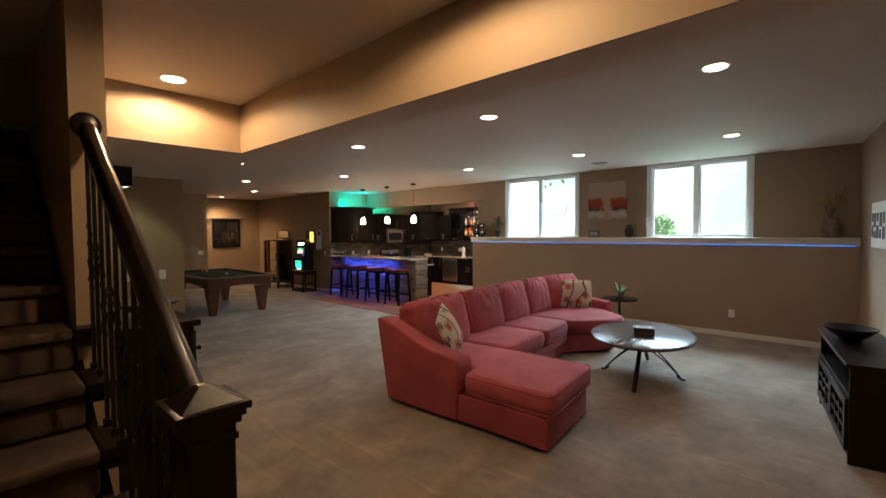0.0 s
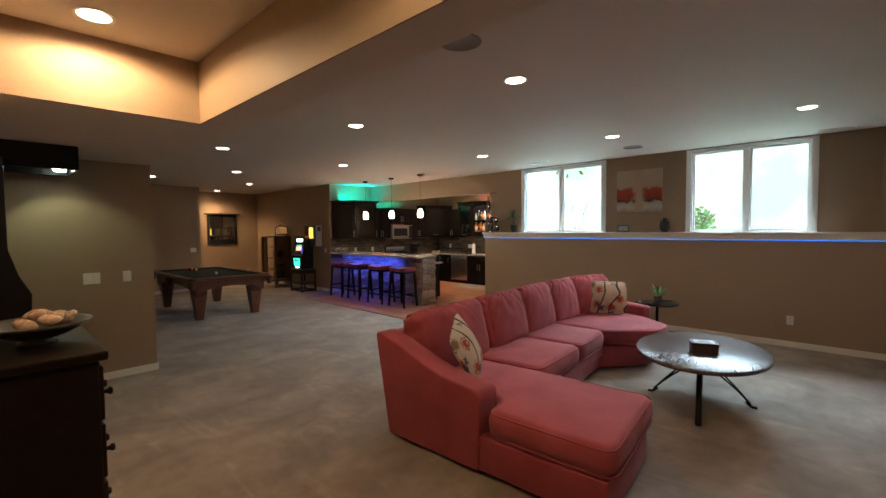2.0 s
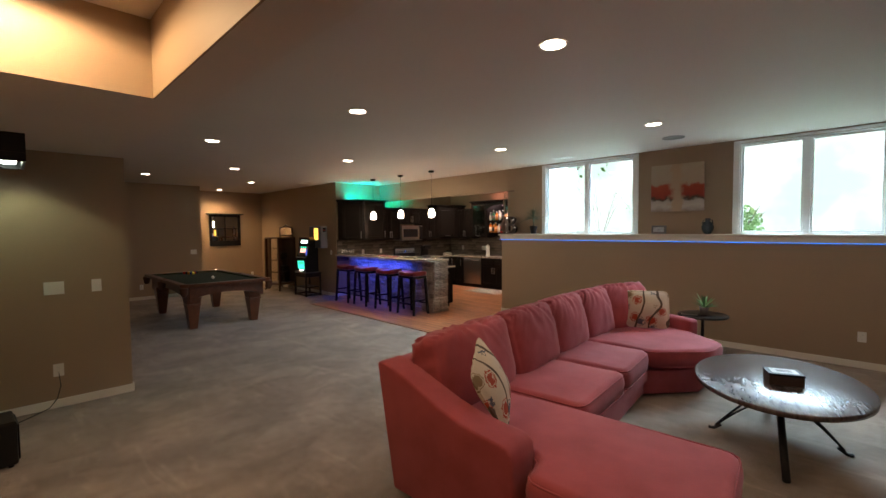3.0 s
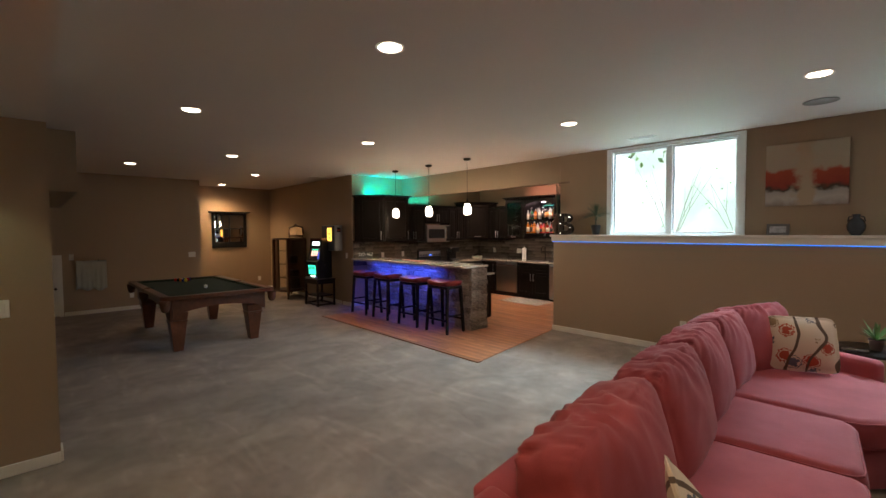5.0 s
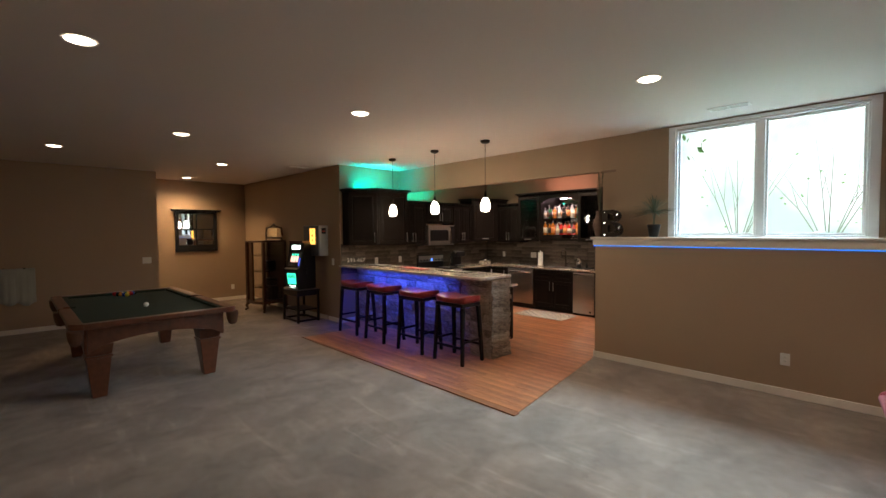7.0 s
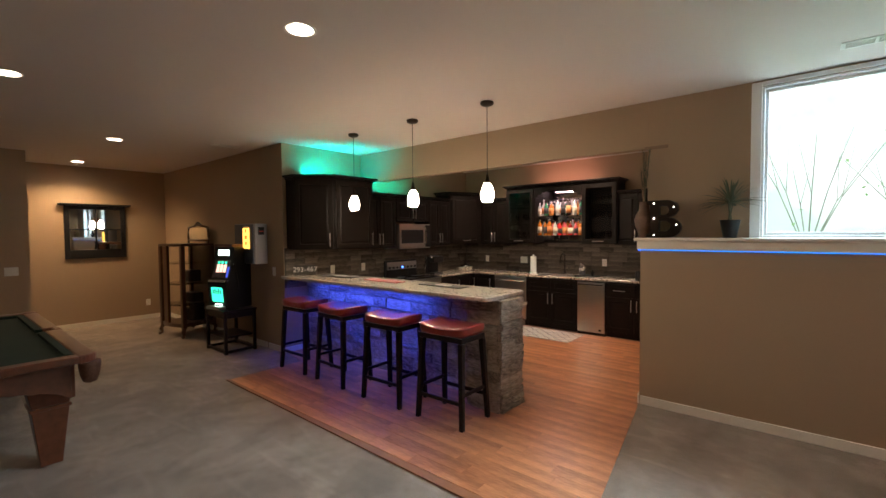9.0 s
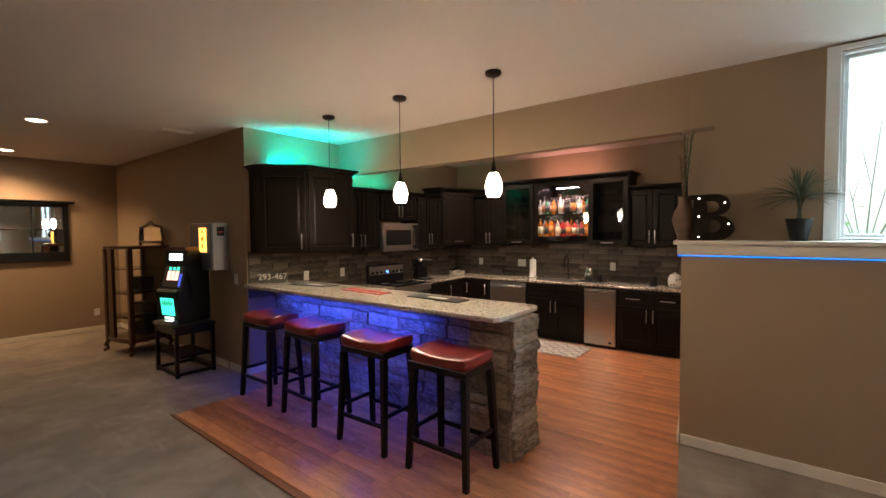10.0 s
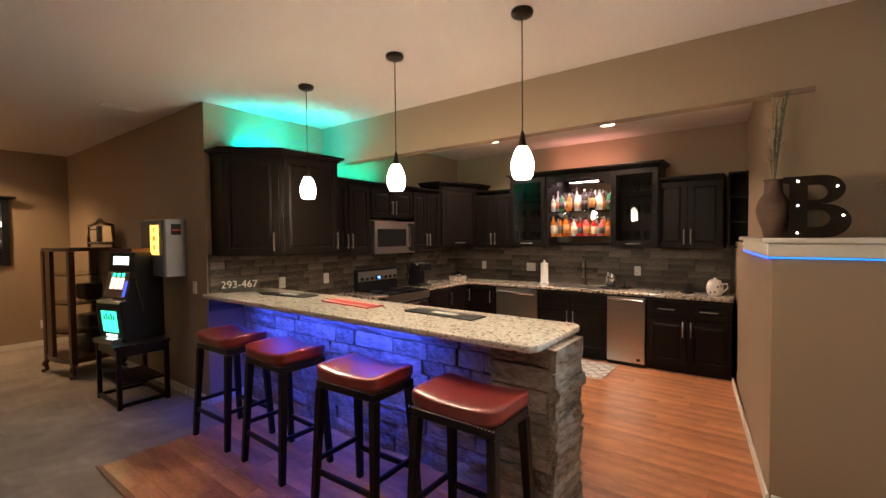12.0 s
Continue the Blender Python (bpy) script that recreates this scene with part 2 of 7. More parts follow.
prism(bm, [(-6.16, WY + 0.0), (-6.0, WY), (-6.3, 11.3), (-6.47, 11.3)], 0, LEDGE - 0.07)
setting("wall_half", bm, M_WALL, "tan painted half wall under the ledge")
bm = bmesh.new()
prism(bm, [(-6.18, HY - 0.05), (WX1, HY - 0.05), (WX1, WY - 0.002), (-5.95, WY - 0.002), (-6.0, 9.0), (-6.07, 9.5), (-6.35, 9.5)], LEDGE - 0.03, LEDGE)
prism(bm, [(-6.155, HY - 0.03), (WX1, HY - 0.03), (WX1, HY + 0.02), (-6.1, HY + 0.02), (-6.295, 9.48), (-6.32, 9.48)], LEDGE - 0.11, LEDGE - 0.03)
setting("ledge_cap", bm, M_TRIM, "painted wooden ledge with stepped moulding", 0.006)
bm = bmesh.new()
prism(bm, [(-6.12, WY + 0.001), (-6.101, WY + 0.121), (-5.98, WY + 0.121), (-6.2, 11.3), (-6.36, 11.3)], 0, CEIL)
setting("wall_kitchen_east", bm, M_WALL, "tan painted side wall of the kitchen")
bm = bmesh.new()
prism(bm, [(-5.979, WY + 0.122), (-5.96, WY + 0.122), (-6.18, 11.5), (-6.199, 11.5)], 1.3, 3.2)
setting("siding", bm, M_WINDOW, "white outside cladding beside the window")
setbox("wall_kitchen_back", (-10.7, -6.25, 11.3, 11.5, 0, CEIL), M_WALL, "tan painted back wall of the kitchen")
setbox("wall_kitchen_west", (-10.7, -10.5, 7.25, 11.3, 0, CEIL), M_WALL, "tan painted side wall of the kitchen")
setbox("wall_nook", (WX0, -10.5, 7.05, 7.25, 0, CEIL), M_WALL, "tan painted wall behind the slot machine")
setbox("wall_west", (WX0 - 0.2, WX0, 4.3, 7.25, 0, CEIL), M_WALL, "tan painted end wall with the mirror")
setbox("wall_jut", (WX0, -13.75, -2.6, 4.835, 0, CEIL), M_WALL, "tan painted wall behind the pool table")
EAST_A = 5.7


def EASTX(y):
    return 0.70 + (8.52 - y) * 0.1


bm = bmesh.new()
prism(bm, [(EASTX(8.56), 8.56), (EASTX(-2.8), -2.8), (EASTX(-2.8) + 0.2, -2.8), (EASTX(8.56) + 0.2, 8.56)][::-1], 0, CEIL)
setting("wall_east", bm, M_WALL, "tan painted wall behind the media console")
setbox("wall_south", (-13.75, 2.1, -2.8, -2.6, 0, CEIL), M_WALL, "tan painted wall closing the basement")
setbox("wall_partition", (-6.50, -6.33, -2.6, 1.97, 0, 2.5), M_WALL, "tan painted partition wall with switches")
setbox("bulkhead_west", (-6.9, -3.71, -2.6, 1.97, 2.49, CEIL), M_CEIL, "dropped drywall bulkhead")
setbox("bulkhead_low", (-13.75, -9.1, -2.6, 2.3, 2.2, CEIL), M_WALL, "low boxed duct bulkhead")
setbox("bulkhead_north", (-3.71, 1.38, 1.71, 1.97, 2.49, CEIL), M_CEIL, "dropped drywall bulkhead")
M_TRAY = M_WALL
setbox("bulkhead_face_west", (-3.71, -3.70, -2.6, 1.70, 2.49, CEIL), M_TRAY, "tan painted side of the bulkhead")
setbox("bulkhead_face_north", (-3.71, 1.38, 1.70, 1.71, 2.49, CEIL), M_TRAY, "tan painted side of the bulkhead")

# ---- trim, windows, lights in the ceiling ----
def baseboard(name, a, b, off):
    """A baseboard from a to b in plan, standing off the wall to its left by off."""
    a, b = Vector(a), Vector(b)
    d = (b - a).normalized()
    n = Vector((-d.y, d.x)) * off
    bm = bmesh.new()
    prism(bm, [tuple(a), tuple(b), tuple(b + n), tuple(a + n)][::(1 if off > 0 else -1)], 0.002, 0.085)
    ob = part("baseboard", bm, M_TRIM, bevel=0.004)
    return tagged(ob, "painted wooden baseboard", kind="structure")


T = 0.016
for a, b, o in (((WX1 - 0.002, HY), (-6.12, HY), T), ((-6.13, HY - 0.01), (-6.43, 10.62), T), ((-11.0, 7.05), (WX0, 7.05), T),
                ((-10.5, 7.05), (-10.95, 7.05), T), ((WX0, 7.03), (WX0, 4.835), T), ((-13.75, 4.835), (-13.75, 2.30), T),
                ((-6.33, 1.97), (-6.33, -2.5), T), ((-6.33, 1.97), (-6.50, 1.97), -T), ((-10.5, 7.4), (-10.5, 7.05), T),
                ((-13.75, 4.835), (WX0, 4.835), -T)):
    baseboard("baseboard", a, b, o)


def window(x0, x1, sliding):
    """A white two-light window with its casing, in the wall's opening."""
    w = new("window")
    w.matrix_basis = pose((x0 + x1) / 2, WY, LEDGE)
    tagged(w, "white vinyl two-pane basement window with flat casing", kind="structure")
    h, hw = 2.925 - LEDGE, (x1 - x0) / 2
    for s in (-1, 1):
        boxpart("casing", sorted((s * hw, s * (hw - 0.075))) + [-0.018, 0.0, 0.0, h], M_WINDOW, w)
    boxpart("casing", (-hw + 0.075, hw - 0.075, -0.018, 0.0, h - 0.035, h), M_WINDOW, w)
    i = hw - 0.07
    bm = bmesh.new()
    for s in (-1, 1):
        box(bm, *sorted((s * i, s * (i - 0.022))), 0.0, 0.10, 0, h - 0.035)
    box(bm, -i + 0.022, i - 0.022, 0.0, 0.10, h - 0.055, h - 0.035)
    box(bm, -i + 0.022, i - 0.022, 0.0, 0.10, 0, 0.02)
    box(bm, -0.035, 0.035, 0.01, 0.09, 0.02, h - 0.055)
    part("window_frame", bm, M_WINDOW, w, bevel=0.003)
    for s in (-1, 1):
        a, b = sorted((s * 0.037, s * (i - 0.024)))
        bm = bmesh.new()
        t = 0.024
        box(bm, a, a + t, 0.04, 0.07, 0.022, h - 0.057)
        box(bm, b - t, b, 0.04, 0.07, 0.022, h - 0.057)
        box(bm, a + t, b - t, 0.04, 0.07, 0.022, 0.022 + t)
        box(bm, a + t, b - t, 0.04, 0.07, h - 0.057 - t, h - 0.057)
        part("sash", bm, M_WINDOW, w, bevel=0.003)
        bm = bmesh.new()
        box(bm, a + t, b - t, 0.053, 0.057, 0.022 + t, h - 0.057 - t)
        p = part("pane", bm, M_GLASS, w)
        p.visible_shadow = False
    bm = bmesh.new()
    box(bm, i - 0.42, i - 0.36, 0.01, 0.04, 0.034, 0.05)
    tube(bm, [(i - 0.39, 0.02, 0.05), (i - 0.35, 0.0, 0.06), (i - 0.3, 0.0, 0.055)], 0.006)
    part("window_crank", bm, M_WHITE, w)
    return w


window(*W1, 1)
window(*W2, 1)

M_CANGLOW = glow("warm lamp lens", (1.0, 0.86, 0.68), 8)
bm = bmesh.new()
lathe(bm, [(0.095, -0.004), (0.1, -0.008), (0.098, -0.003), (0.098, 0.0)], n=28, caps=False)
lathe(bm, [(0.078, 0.0), (0.084, -0.008), (0.095, -0.008)], n=28, caps=False)
bmesh.ops.recalc_face_normals(bm, faces=bm.faces)
ring_me = mesh_of("trim_ring", bm)
ring_me.materials.append(M_WHITE)
bm = bmesh.new()
lathe(bm, [(0.0001, -0.004), (0.08, -0.004), (0.08, 0.0)], n=28)
bmesh.ops.recalc_face_normals(bm, faces=bm.faces)
lens_me = mesh_of("lens", bm)
lens_me.materials.append(M_CANGLOW)
for cx, cy, k in CANS:
    c = thing("recessed_light", pose(cx, cy, CEIL), "round white recessed ceiling light, switched on", "recessed light", "recessed ceiling lights")
    part("trim_ring", ring_me, None, c)
    part("lens", lens_me, None, c, "glowing warm lens")


def speaker(x, y):
    s = thing("ceiling_speaker", pose(x, y, CEIL), "round painted in-ceiling speaker grille", "ceiling speaker", "ceiling speakers")
    bm = bmesh.new()
    lathe(bm, [(0.14, 0.0), (0.142, -0.006), (0.132, -0.008), (0.130, -0.004), (0.0001, -0.004)], n=32)
    part("grille", bm, mat("speaker grille", (0.26, 0.245, 0.225), 0.7, var=0.2, fine=700, bump=0.5, dist=0.002) if not bpy.data.materials.get("speaker grille") else bpy.data.materials["speaker grille"], s)


for p in ((-2.68, 7.55), (-2.09, 2.80)):
    speaker(*p)


def vent(x, y, rz=0):
    v = thing("ceiling_vent", pose(x, y, CEIL, 0, 0, rz), "white louvred ceiling register", "ceiling vent", "ceiling vents")
    bm = bmesh.new()
    for a in ((-0.18, 0.18, -0.07, -0.05), (-0.18, 0.18, 0.05, 0.07), (-0.18, -0.155, -0.05, 0.05), (0.155, 0.18, -0.05, 0.05), (-0.01, 0.01, -0.05, 0.05)):
        box(bm, *a, -0.008, 0.0)
    part("frame", bm, M_WHITE, v)
    boxpart("duct", (-0.155, 0.155, -0.05, 0.05, -0.002, 0.0), M_BLACK, v, bevel=0)
    for k in range(7):
        yy = -0.042 + k * 0.014
        boxpart("slat", (-0.155, -0.01, yy - 0.003, yy + 0.003, -0.007, -0.002), M_WHITE, v, bevel=0)
        boxpart("slat", (0.01, 0.155, yy - 0.003, yy + 0.003, -0.007, -0.002), M_WHITE, v, bevel=0)


vent(-4.57, 7.95)
vent(-0.33, 8.17)
vent(-11.29, 6.64, 90)


def plate(name, m, kind):
    """A wall plate facing -y in its own frame."""
    label = {"outlet": "white duplex electrical outlet on the wall", "switch": "white light switch plate on the wall",
             "double": "wide white double switch plate on the wall"}[kind]
    o = thing("outlet" if kind == "outlet" else "light_switch", m, label, "outlet" if kind == "outlet" else "light switch")
    hw = 0.075 if kind == "double" else 0.04
    boxpart("plate", (-hw, hw, -0.006, 0, -0.062, 0.062), M_WHITE, o, bevel=0.002)
    if kind == "outlet":
        for z in (-0.022, 0.022):
            boxpart("socket", (-0.017, 0.017, -0.009, -0.006, z - 0.015, z + 0.015), M_WHITE, o, bevel=0.002)
            for x in (-0.006, 0.006):
                boxpart("slot", (x - 0.001, x + 0.001, -0.0095, -0.009, z - 0.004, z + 0.006), M_BLACK, o, bevel=0)
    else:
        for x in ((-0.03, 0.03) if kind == "double" else (0,)):
            boxpart("rocker", (x - 0.016, x + 0.016, -0.010, -0.006, -0.033, 0.033), M_WHITE, o, bevel=0.002)
    return o


EASTF, NORTHF = 90, 0
plate("o", pose(-0.77, HY, 0.38), "outlet")
plate("o", pose(-4.11, HY, 0.38), "outlet")
plate("o", pose(-10.76, 7.05, 1.14), "switch")
plate("o", pose(-6.33, 1.375, 1.175, 0, 0, 90), "double")
plate("o", pose(-6.33, 1.70, 1.175, 0, 0, 90), "switch")
plate("o", pose(-6.33, 1.38, 0.37, 0, 0, 90), "outlet")
plate("o", pose(WX0, 6.70, 0.33, 0, 0, 90), "outlet")
plate("o", pose(-13.75, 3.43, 0.325, 0, 0, 90), "outlet")
plate("o", pose(-13.75, 4.635, 1.165, 0, 0, 90), "double")
plate("o", pose(-13.75, 2.44, 1.20, 0, 0, 90), "switch")
bm = bmesh.new()
tube(bm, [(-6.31, 1.38, 0.34), (-6.30, 1.39, 0.22), (-6.305, 1.36, 0.1), (-6.30, 1.30, 0.02), (-6.18, 1.15, 0.008), (-5.98, 0.95, 0.008)], 0.004, 6)
tagged(part("power_cord", bm, M_BLACK), "thin black power cord hanging from the outlet", "cord")

# low access door
d = new("door")
d.matrix_basis = pose(-13.75, 1.89, 0)
tagged(d, "small white panelled access door with round dark knob", kind="structure")
bm = bmesh.new()
for y0, y1, z0, z1 in ((-0.40, -0.33, 0, 1.25), (0.33, 0.40, 0, 1.25), (-0.33, 0.33, 1.18, 1.25)):
    box(bm, 0, 0.018, y0, y1, z0, z1)
part("door_casing", bm, M_TRIM, d, bevel=0.003)
bm = bmesh.new()
for y0, y1, z0, z1 in ((-0.33, -0.22, 0.02, 1.175), (0.22, 0.33, 0.02, 1.175), (-0.22, 0.22, 1.05, 1.175), (-0.22, 0.22, 0.02, 0.2)):
    box(bm, 0, 0.012, y0, y1, z0, z1)
for k in range(4):
    box(bm, 0, 0.005, -0.22 + 0.11 * k + 0.003, -0.22 + 0.11 * (k + 1) - 0.003, 0.2, 1.05)
part("door_leaf", bm, M_TRIM, d, bevel=0.002)
bm = bmesh.new()
lathe(bm, [(0.0001, 0.06), (0.02, 0.058), (0.027, 0.045), (0.02, 0.03), (0.01, 0.026), (0.01, 0.008), (0.026, 0.006), (0.026, 0.0)], n=16)
k = part("knob", bm, M_BRONZE, d, "dark bronze door knob")
k.matrix_basis = pose(0.012, 0.285, 0.575, 0, 90, 0)

# towels on hooks
M_TOWEL = mat("grey green towelling", (0.34, 0.35, 0.30), 0.95, var=0.12, fine=300, bump=0.7, dist=0.004)
for i, (y, h) in enumerate(((2.62, 0.60), (2.87, 0.62))):
    t = thing("towel", pose(-13.75, y, 1.12), "pale grey towel hanging flat on the wall", "towel", "towels on the wall")
    bm = bmesh.new()
    n = 14
    front = []
    for r in range(9):
        z = -h * r / 8
        front.append([bm.verts.new((0.03 + 0.012 * math.sin(a * 1.3 + i * 2) * (r / 8), -0.115 - 0.01 * r / 8 + 0.25 * a / (n - 1), z + (0.03 * math.sin(a * 0.5 + i) if r == 8 else 0)))
                      for a in range(n)])
    for a, b in zip(front, front[1:]):
        for j in range(n - 1):
            bm.faces.new([a[j], a[j + 1], b[j + 1], b[j]])
    o = part("cloth", bm, M_TOWEL, t, smooth=True)
    md = o.modifiers.new("thick", "SOLIDIFY")
    md.thickness = 0.022
    boxpart("hook", (0.0, 0.04, -0.01, 0.01, -0.01, 0.012), M_BRONZE, t)

# LED strip under the ledge
STRIP = (0.0, 0.24, 1.0)
led = thing("led_strip", pose(-2.7, HY, LEDGE - 0.115), "glowing cyan light strip under the ledge moulding", "light strip")
bm = bmesh.new()
box(bm, -3.44, 3.38, -0.008, -0.001, -0.003, 0.003)
part("diffuser", bm, glow("cyan strip light", STRIP, 0.75), led)
bm = bmesh.new()
prism(bm, [(-3.455, 0.0), (-3.443, 0.0), (-3.605, 1.22), (-3.617, 1.22)], -0.008, 0.004)
part("diffuser", bm, glow("blue strip light", (0.03, 0.10, 1.0), 1.0), led)

# ---- staircase ----
ST_Y0, ST_Y1, RISE, RUN, ST_X = -0.87, 0.275, 0.185, 0.27, -0.42
# Stair carpet, much darker than the room's beige carpet.
M_STAIRCARPET = mat("dark brown stair carpet", (0.035, 0.024, 0.018), 0.97, var=0.3, scale=5, fine=240, bump=0.7, dist=0.006, second=(0.085, 0.055, 0.04))
st = new("stairs")
tagged(st, "carpeted stair flight rising between walls", kind="structure")
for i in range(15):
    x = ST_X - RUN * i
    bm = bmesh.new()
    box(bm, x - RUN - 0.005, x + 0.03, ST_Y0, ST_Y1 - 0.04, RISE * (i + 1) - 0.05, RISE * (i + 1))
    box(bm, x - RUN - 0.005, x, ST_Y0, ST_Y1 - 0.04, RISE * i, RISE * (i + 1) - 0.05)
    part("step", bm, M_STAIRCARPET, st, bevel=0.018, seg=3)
bm = bmesh.new()
a = math.atan2(RISE, RUN)
zs = lambda x, o: (ST_X - x) / RUN * RISE + o
v = []
for y in (ST_Y1 - 0.04, ST_Y1):
    v.append([bm.verts.new(p) for p in ((ST_X - 0.2, y, 0.0), (-4.5, y, zs(-4.5, -0.3)), (-4.5, y, zs(-4.5, -0.02)), (ST_X - 0.2, y, 0.12))])
bm.faces.new(v[0]), bm.faces.new(v[1][::-1])
for i in range(4):
    bm.faces.new([v[0][i], v[0][(i + 1) % 4], v[1][(i + 1) % 4], v[1][i]])
part("stringer", bm, M_BLACKWOOD, st, "dark stained stair stringer", bevel=0.004)
for i in range(1, 7):
    x = ST_X - RUN * i
    boxpart("tread_end", (x - RUN + 0.03, x + 0.045, ST_Y1 - 0.039, ST_Y1 + 0.065, RISE * (i + 1) - 0.04, RISE * (i + 1)), M_BLACKWOOD, st, "dark stained tread end", 0.008, 2)
    boxpart("bracket", (x - 0.03, x + 0.03, ST_Y1 - 0.039, ST_Y1 + 0.045, RISE * (i + 1) - 0.085, RISE * (i + 1) - 0.041), M_BLACKWOOD, st, "dark stained stair bracket", 0.008, 2)
setbox("wall_stair_north", (-5.4, -2.1, ST_Y1 - 0.02, ST_Y1 + 0.12, 0, 4.6), M_WALL, "tan painted wall beside the stairs")
setbox("wall_stair_south", (-5.4, 0.7, ST_Y0 - 0.15, ST_Y0, 0, 4.6), M_WALL, "tan painted wall beside the stairs")
setbox("wall_stair_end", (-5.6, -5.4, ST_Y0 - 0.15, ST_Y1 + 0.12, 0, 4.6), M_WALL, "tan painted wall at the head of the stairs")

rail = thing("stair_railing", pose(-0.55, 0.285, 0), "dark stained newel post and handrail with black iron balusters", "stair railing")
bm = bmesh.new()
box(bm, -0.052, 0.052, -0.052, 0.052, 0.0, 1.26)
box(bm, -0.062, 0.062, -0.062, 0.062, 0.0, 0.90)
box(bm, -0.068, 0.068, -0.068, 0.068, 0.90, 0.925)
part("newel", bm, M_RAILWOOD, rail, bevel=0.006)
for r, z0, z1 in ((0.056, 1.245, 1.262), (0.052, 1.262, 1.285), (0.062, 1.285, 1.302), (0.070, 1.302, 1.318), (0.079, 1.318, 1.336)):
    boxpart("moulding", (-r, r, -r, r, z0, z1), M_RAILWOOD, rail, bevel=0.002, seg=2)
bm = bmesh.new()
prism(bm, [(-0.066, -0.066), (0.066, -0.066), (0.066, 0.066), (-0.066, 0.066)], 1.336, 1.375, [(-0.012, -0.012), (0.012, -0.012), (0.012, 0.012), (-0.012, 0.012)])
part("newel_cap", bm, M_RAILWOOD, rail, bevel=0.002, seg=2)
bm = bmesh.new()
sl = 0.62
R0, R1 = Vector((-0.05, 0.0, 1.31)), Vector((-1.50, 0.03, 2.21))
prof = [(-0.032, -0.03), (-0.034, 0.0), (-0.028, 0.022), (-0.012, 0.036), (0.012, 0.036), (0.028, 0.022), (0.034, 0.0), (0.032, -0.03), (0.018, -0.04), (-0.018, -0.04)]
u = (R1 - R0).normalized()
side = u.cross(Vector((0, 0, 1))).normalized()
up = side.cross(u)
ra = [bm.verts.new(R0 + side * p[0] + up * p[1]) for p in prof]
rb = [bm.verts.new(R1 + side * p[0] + up * p[1]) for p in prof]
bm.faces.new(ra), bm.faces.new(rb[::-1])
for i in range(len(prof)):
    f = bm.faces.new([ra[i], rb[i], rb[(i + 1) % len(prof)], ra[(i + 1) % len(prof)]])
    f.smooth = True
part("handrail", bm, M_RAILWOOD, rail, bevel=0.003)
bm = bmesh.new()
lathe(bm, [(0.0001, 0.0), (0.055, 0.0), (0.062, 0.012), (0.055, 0.026), (0.04, 0.032), (0.0001, 0.034)], n=24)
o = part("rosette", bm, M_RAILWOOD, rail)
o.matrix_basis = pose(-1.55, 0.03, 2.235, 0, 90, 0)
for i in range(11):
    x = -0.16 - i * 0.125
    zt = R0.z + (x - R0.x) / (R1.x - R0.x) * (R1.z - R0.z) - 0.03
    zb = RISE * (int((ST_X + 0.04 - (x - 0.55)) / RUN) + 1)
    bm = bmesh.new()
    box(bm, -0.007, 0.007, -0.007, 0.007, zb - 0.004, zt)
    h = zt - zb
    if i % 2:
        for q in range(4):
            pts = []
            for s in range(9):
                g = s / 8
                rr = 0.004 + 0.022 * math.sin(math.pi * g)
                an = q * math.pi / 2 + g * math.pi
                pts.append((rr * math.cos(an), rr * math.sin(an), zb + h * 0.45 + 0.16 * g))
            tube(bm, pts, 0.004, 5)
    else:
        tube(bm, [(0.009 * math.cos(s), 0.009 * math.sin(s), zb + h * (0.35 + 0.3 * s / 24)) for s in range(25)], 0.004, 5)
    box(bm, -0.014, 0.014, -0.014, 0.014, zb - 0.002, zb + 0.03)
    b = part("baluster", bm, M_IRON, rail, "black wrought iron baluster with a twisted middle" if not i % 2 else "black wrought iron baluster with a basket")
    b.matrix_basis = pose(x, 0.01, 0)

# ---- chest of drawers with its bowl ----
ch = thing("chest_of_drawers", pose(-2.95, 0.665, 0), "tall black-brown wooden chest of drawers against the stair wall", "chest of drawers")
boxpart("body", (-0.44, 0.44, -0.23, 0.22, 0.04, 1.14), M_BLACKWOOD, ch, bevel=0.006)
boxpart("top", (-0.475, 0.475, -0.25, 0.25, 1.14, 1.18), M_BLACKWOOD, ch, bevel=0.01, seg=3)
for i in range(4):
    for s in (-1, 1):
        boxpart("foot", (s * 0.40 - 0.035, s * 0.40 + 0.035, -0.22 if i % 2 else 0.13, -0.14 if i % 2 else 0.21, 0, 0.04), M_BLACKWOOD, ch) if i < 2 else None
for i in range(4):
    z0 = 0.08 + i * 0.26
    dr = boxpart("drawer", (-0.41, 0.41, 0.22, 0.238, z0, z0 + 0.24), M_BLACKWOOD, ch, bevel=0.005)
    for x in (-0.25, 0.25, 0.385):
        bm = bmesh.new()
        lathe(bm, [(0.0001, 0.034), (0.014, 0.032), (0.018, 0.022), (0.010, 0.012), (0.008, 0.0)], n=12)
        kb = part("knob", bm, M_BLACKWOOD, dr)
        kb.matrix_basis = pose(x, 0.238, z0 + 0.12, -90)
bowl = thing("bowl", pose(-2.88, 0.715, 1.18), "wide dark bowl heaped with dried pods on the chest", "bowl")
bm = bmesh.new()
lathe(bm, [(0.07, 0.0), (0.075, 0.012), (0.05, 0.02), (0.12, 0.045), (0.19, 0.085), (0.205, 0.10), (0.195, 0.10), (0.11, 0.055), (0.0001, 0.04)], n=32)
part("dish", bm, mat("dark glazed pottery", (0.06, 0.055, 0.05), 0.3, var=0.3, bump=0.1), bowl)
rng = random.Random(4)
M_POD = mat("dried pods", (0.32, 0.20, 0.13), 0.8, var=0.5, scale=8, bump=0.4, second=(0.5, 0.36, 0.27))
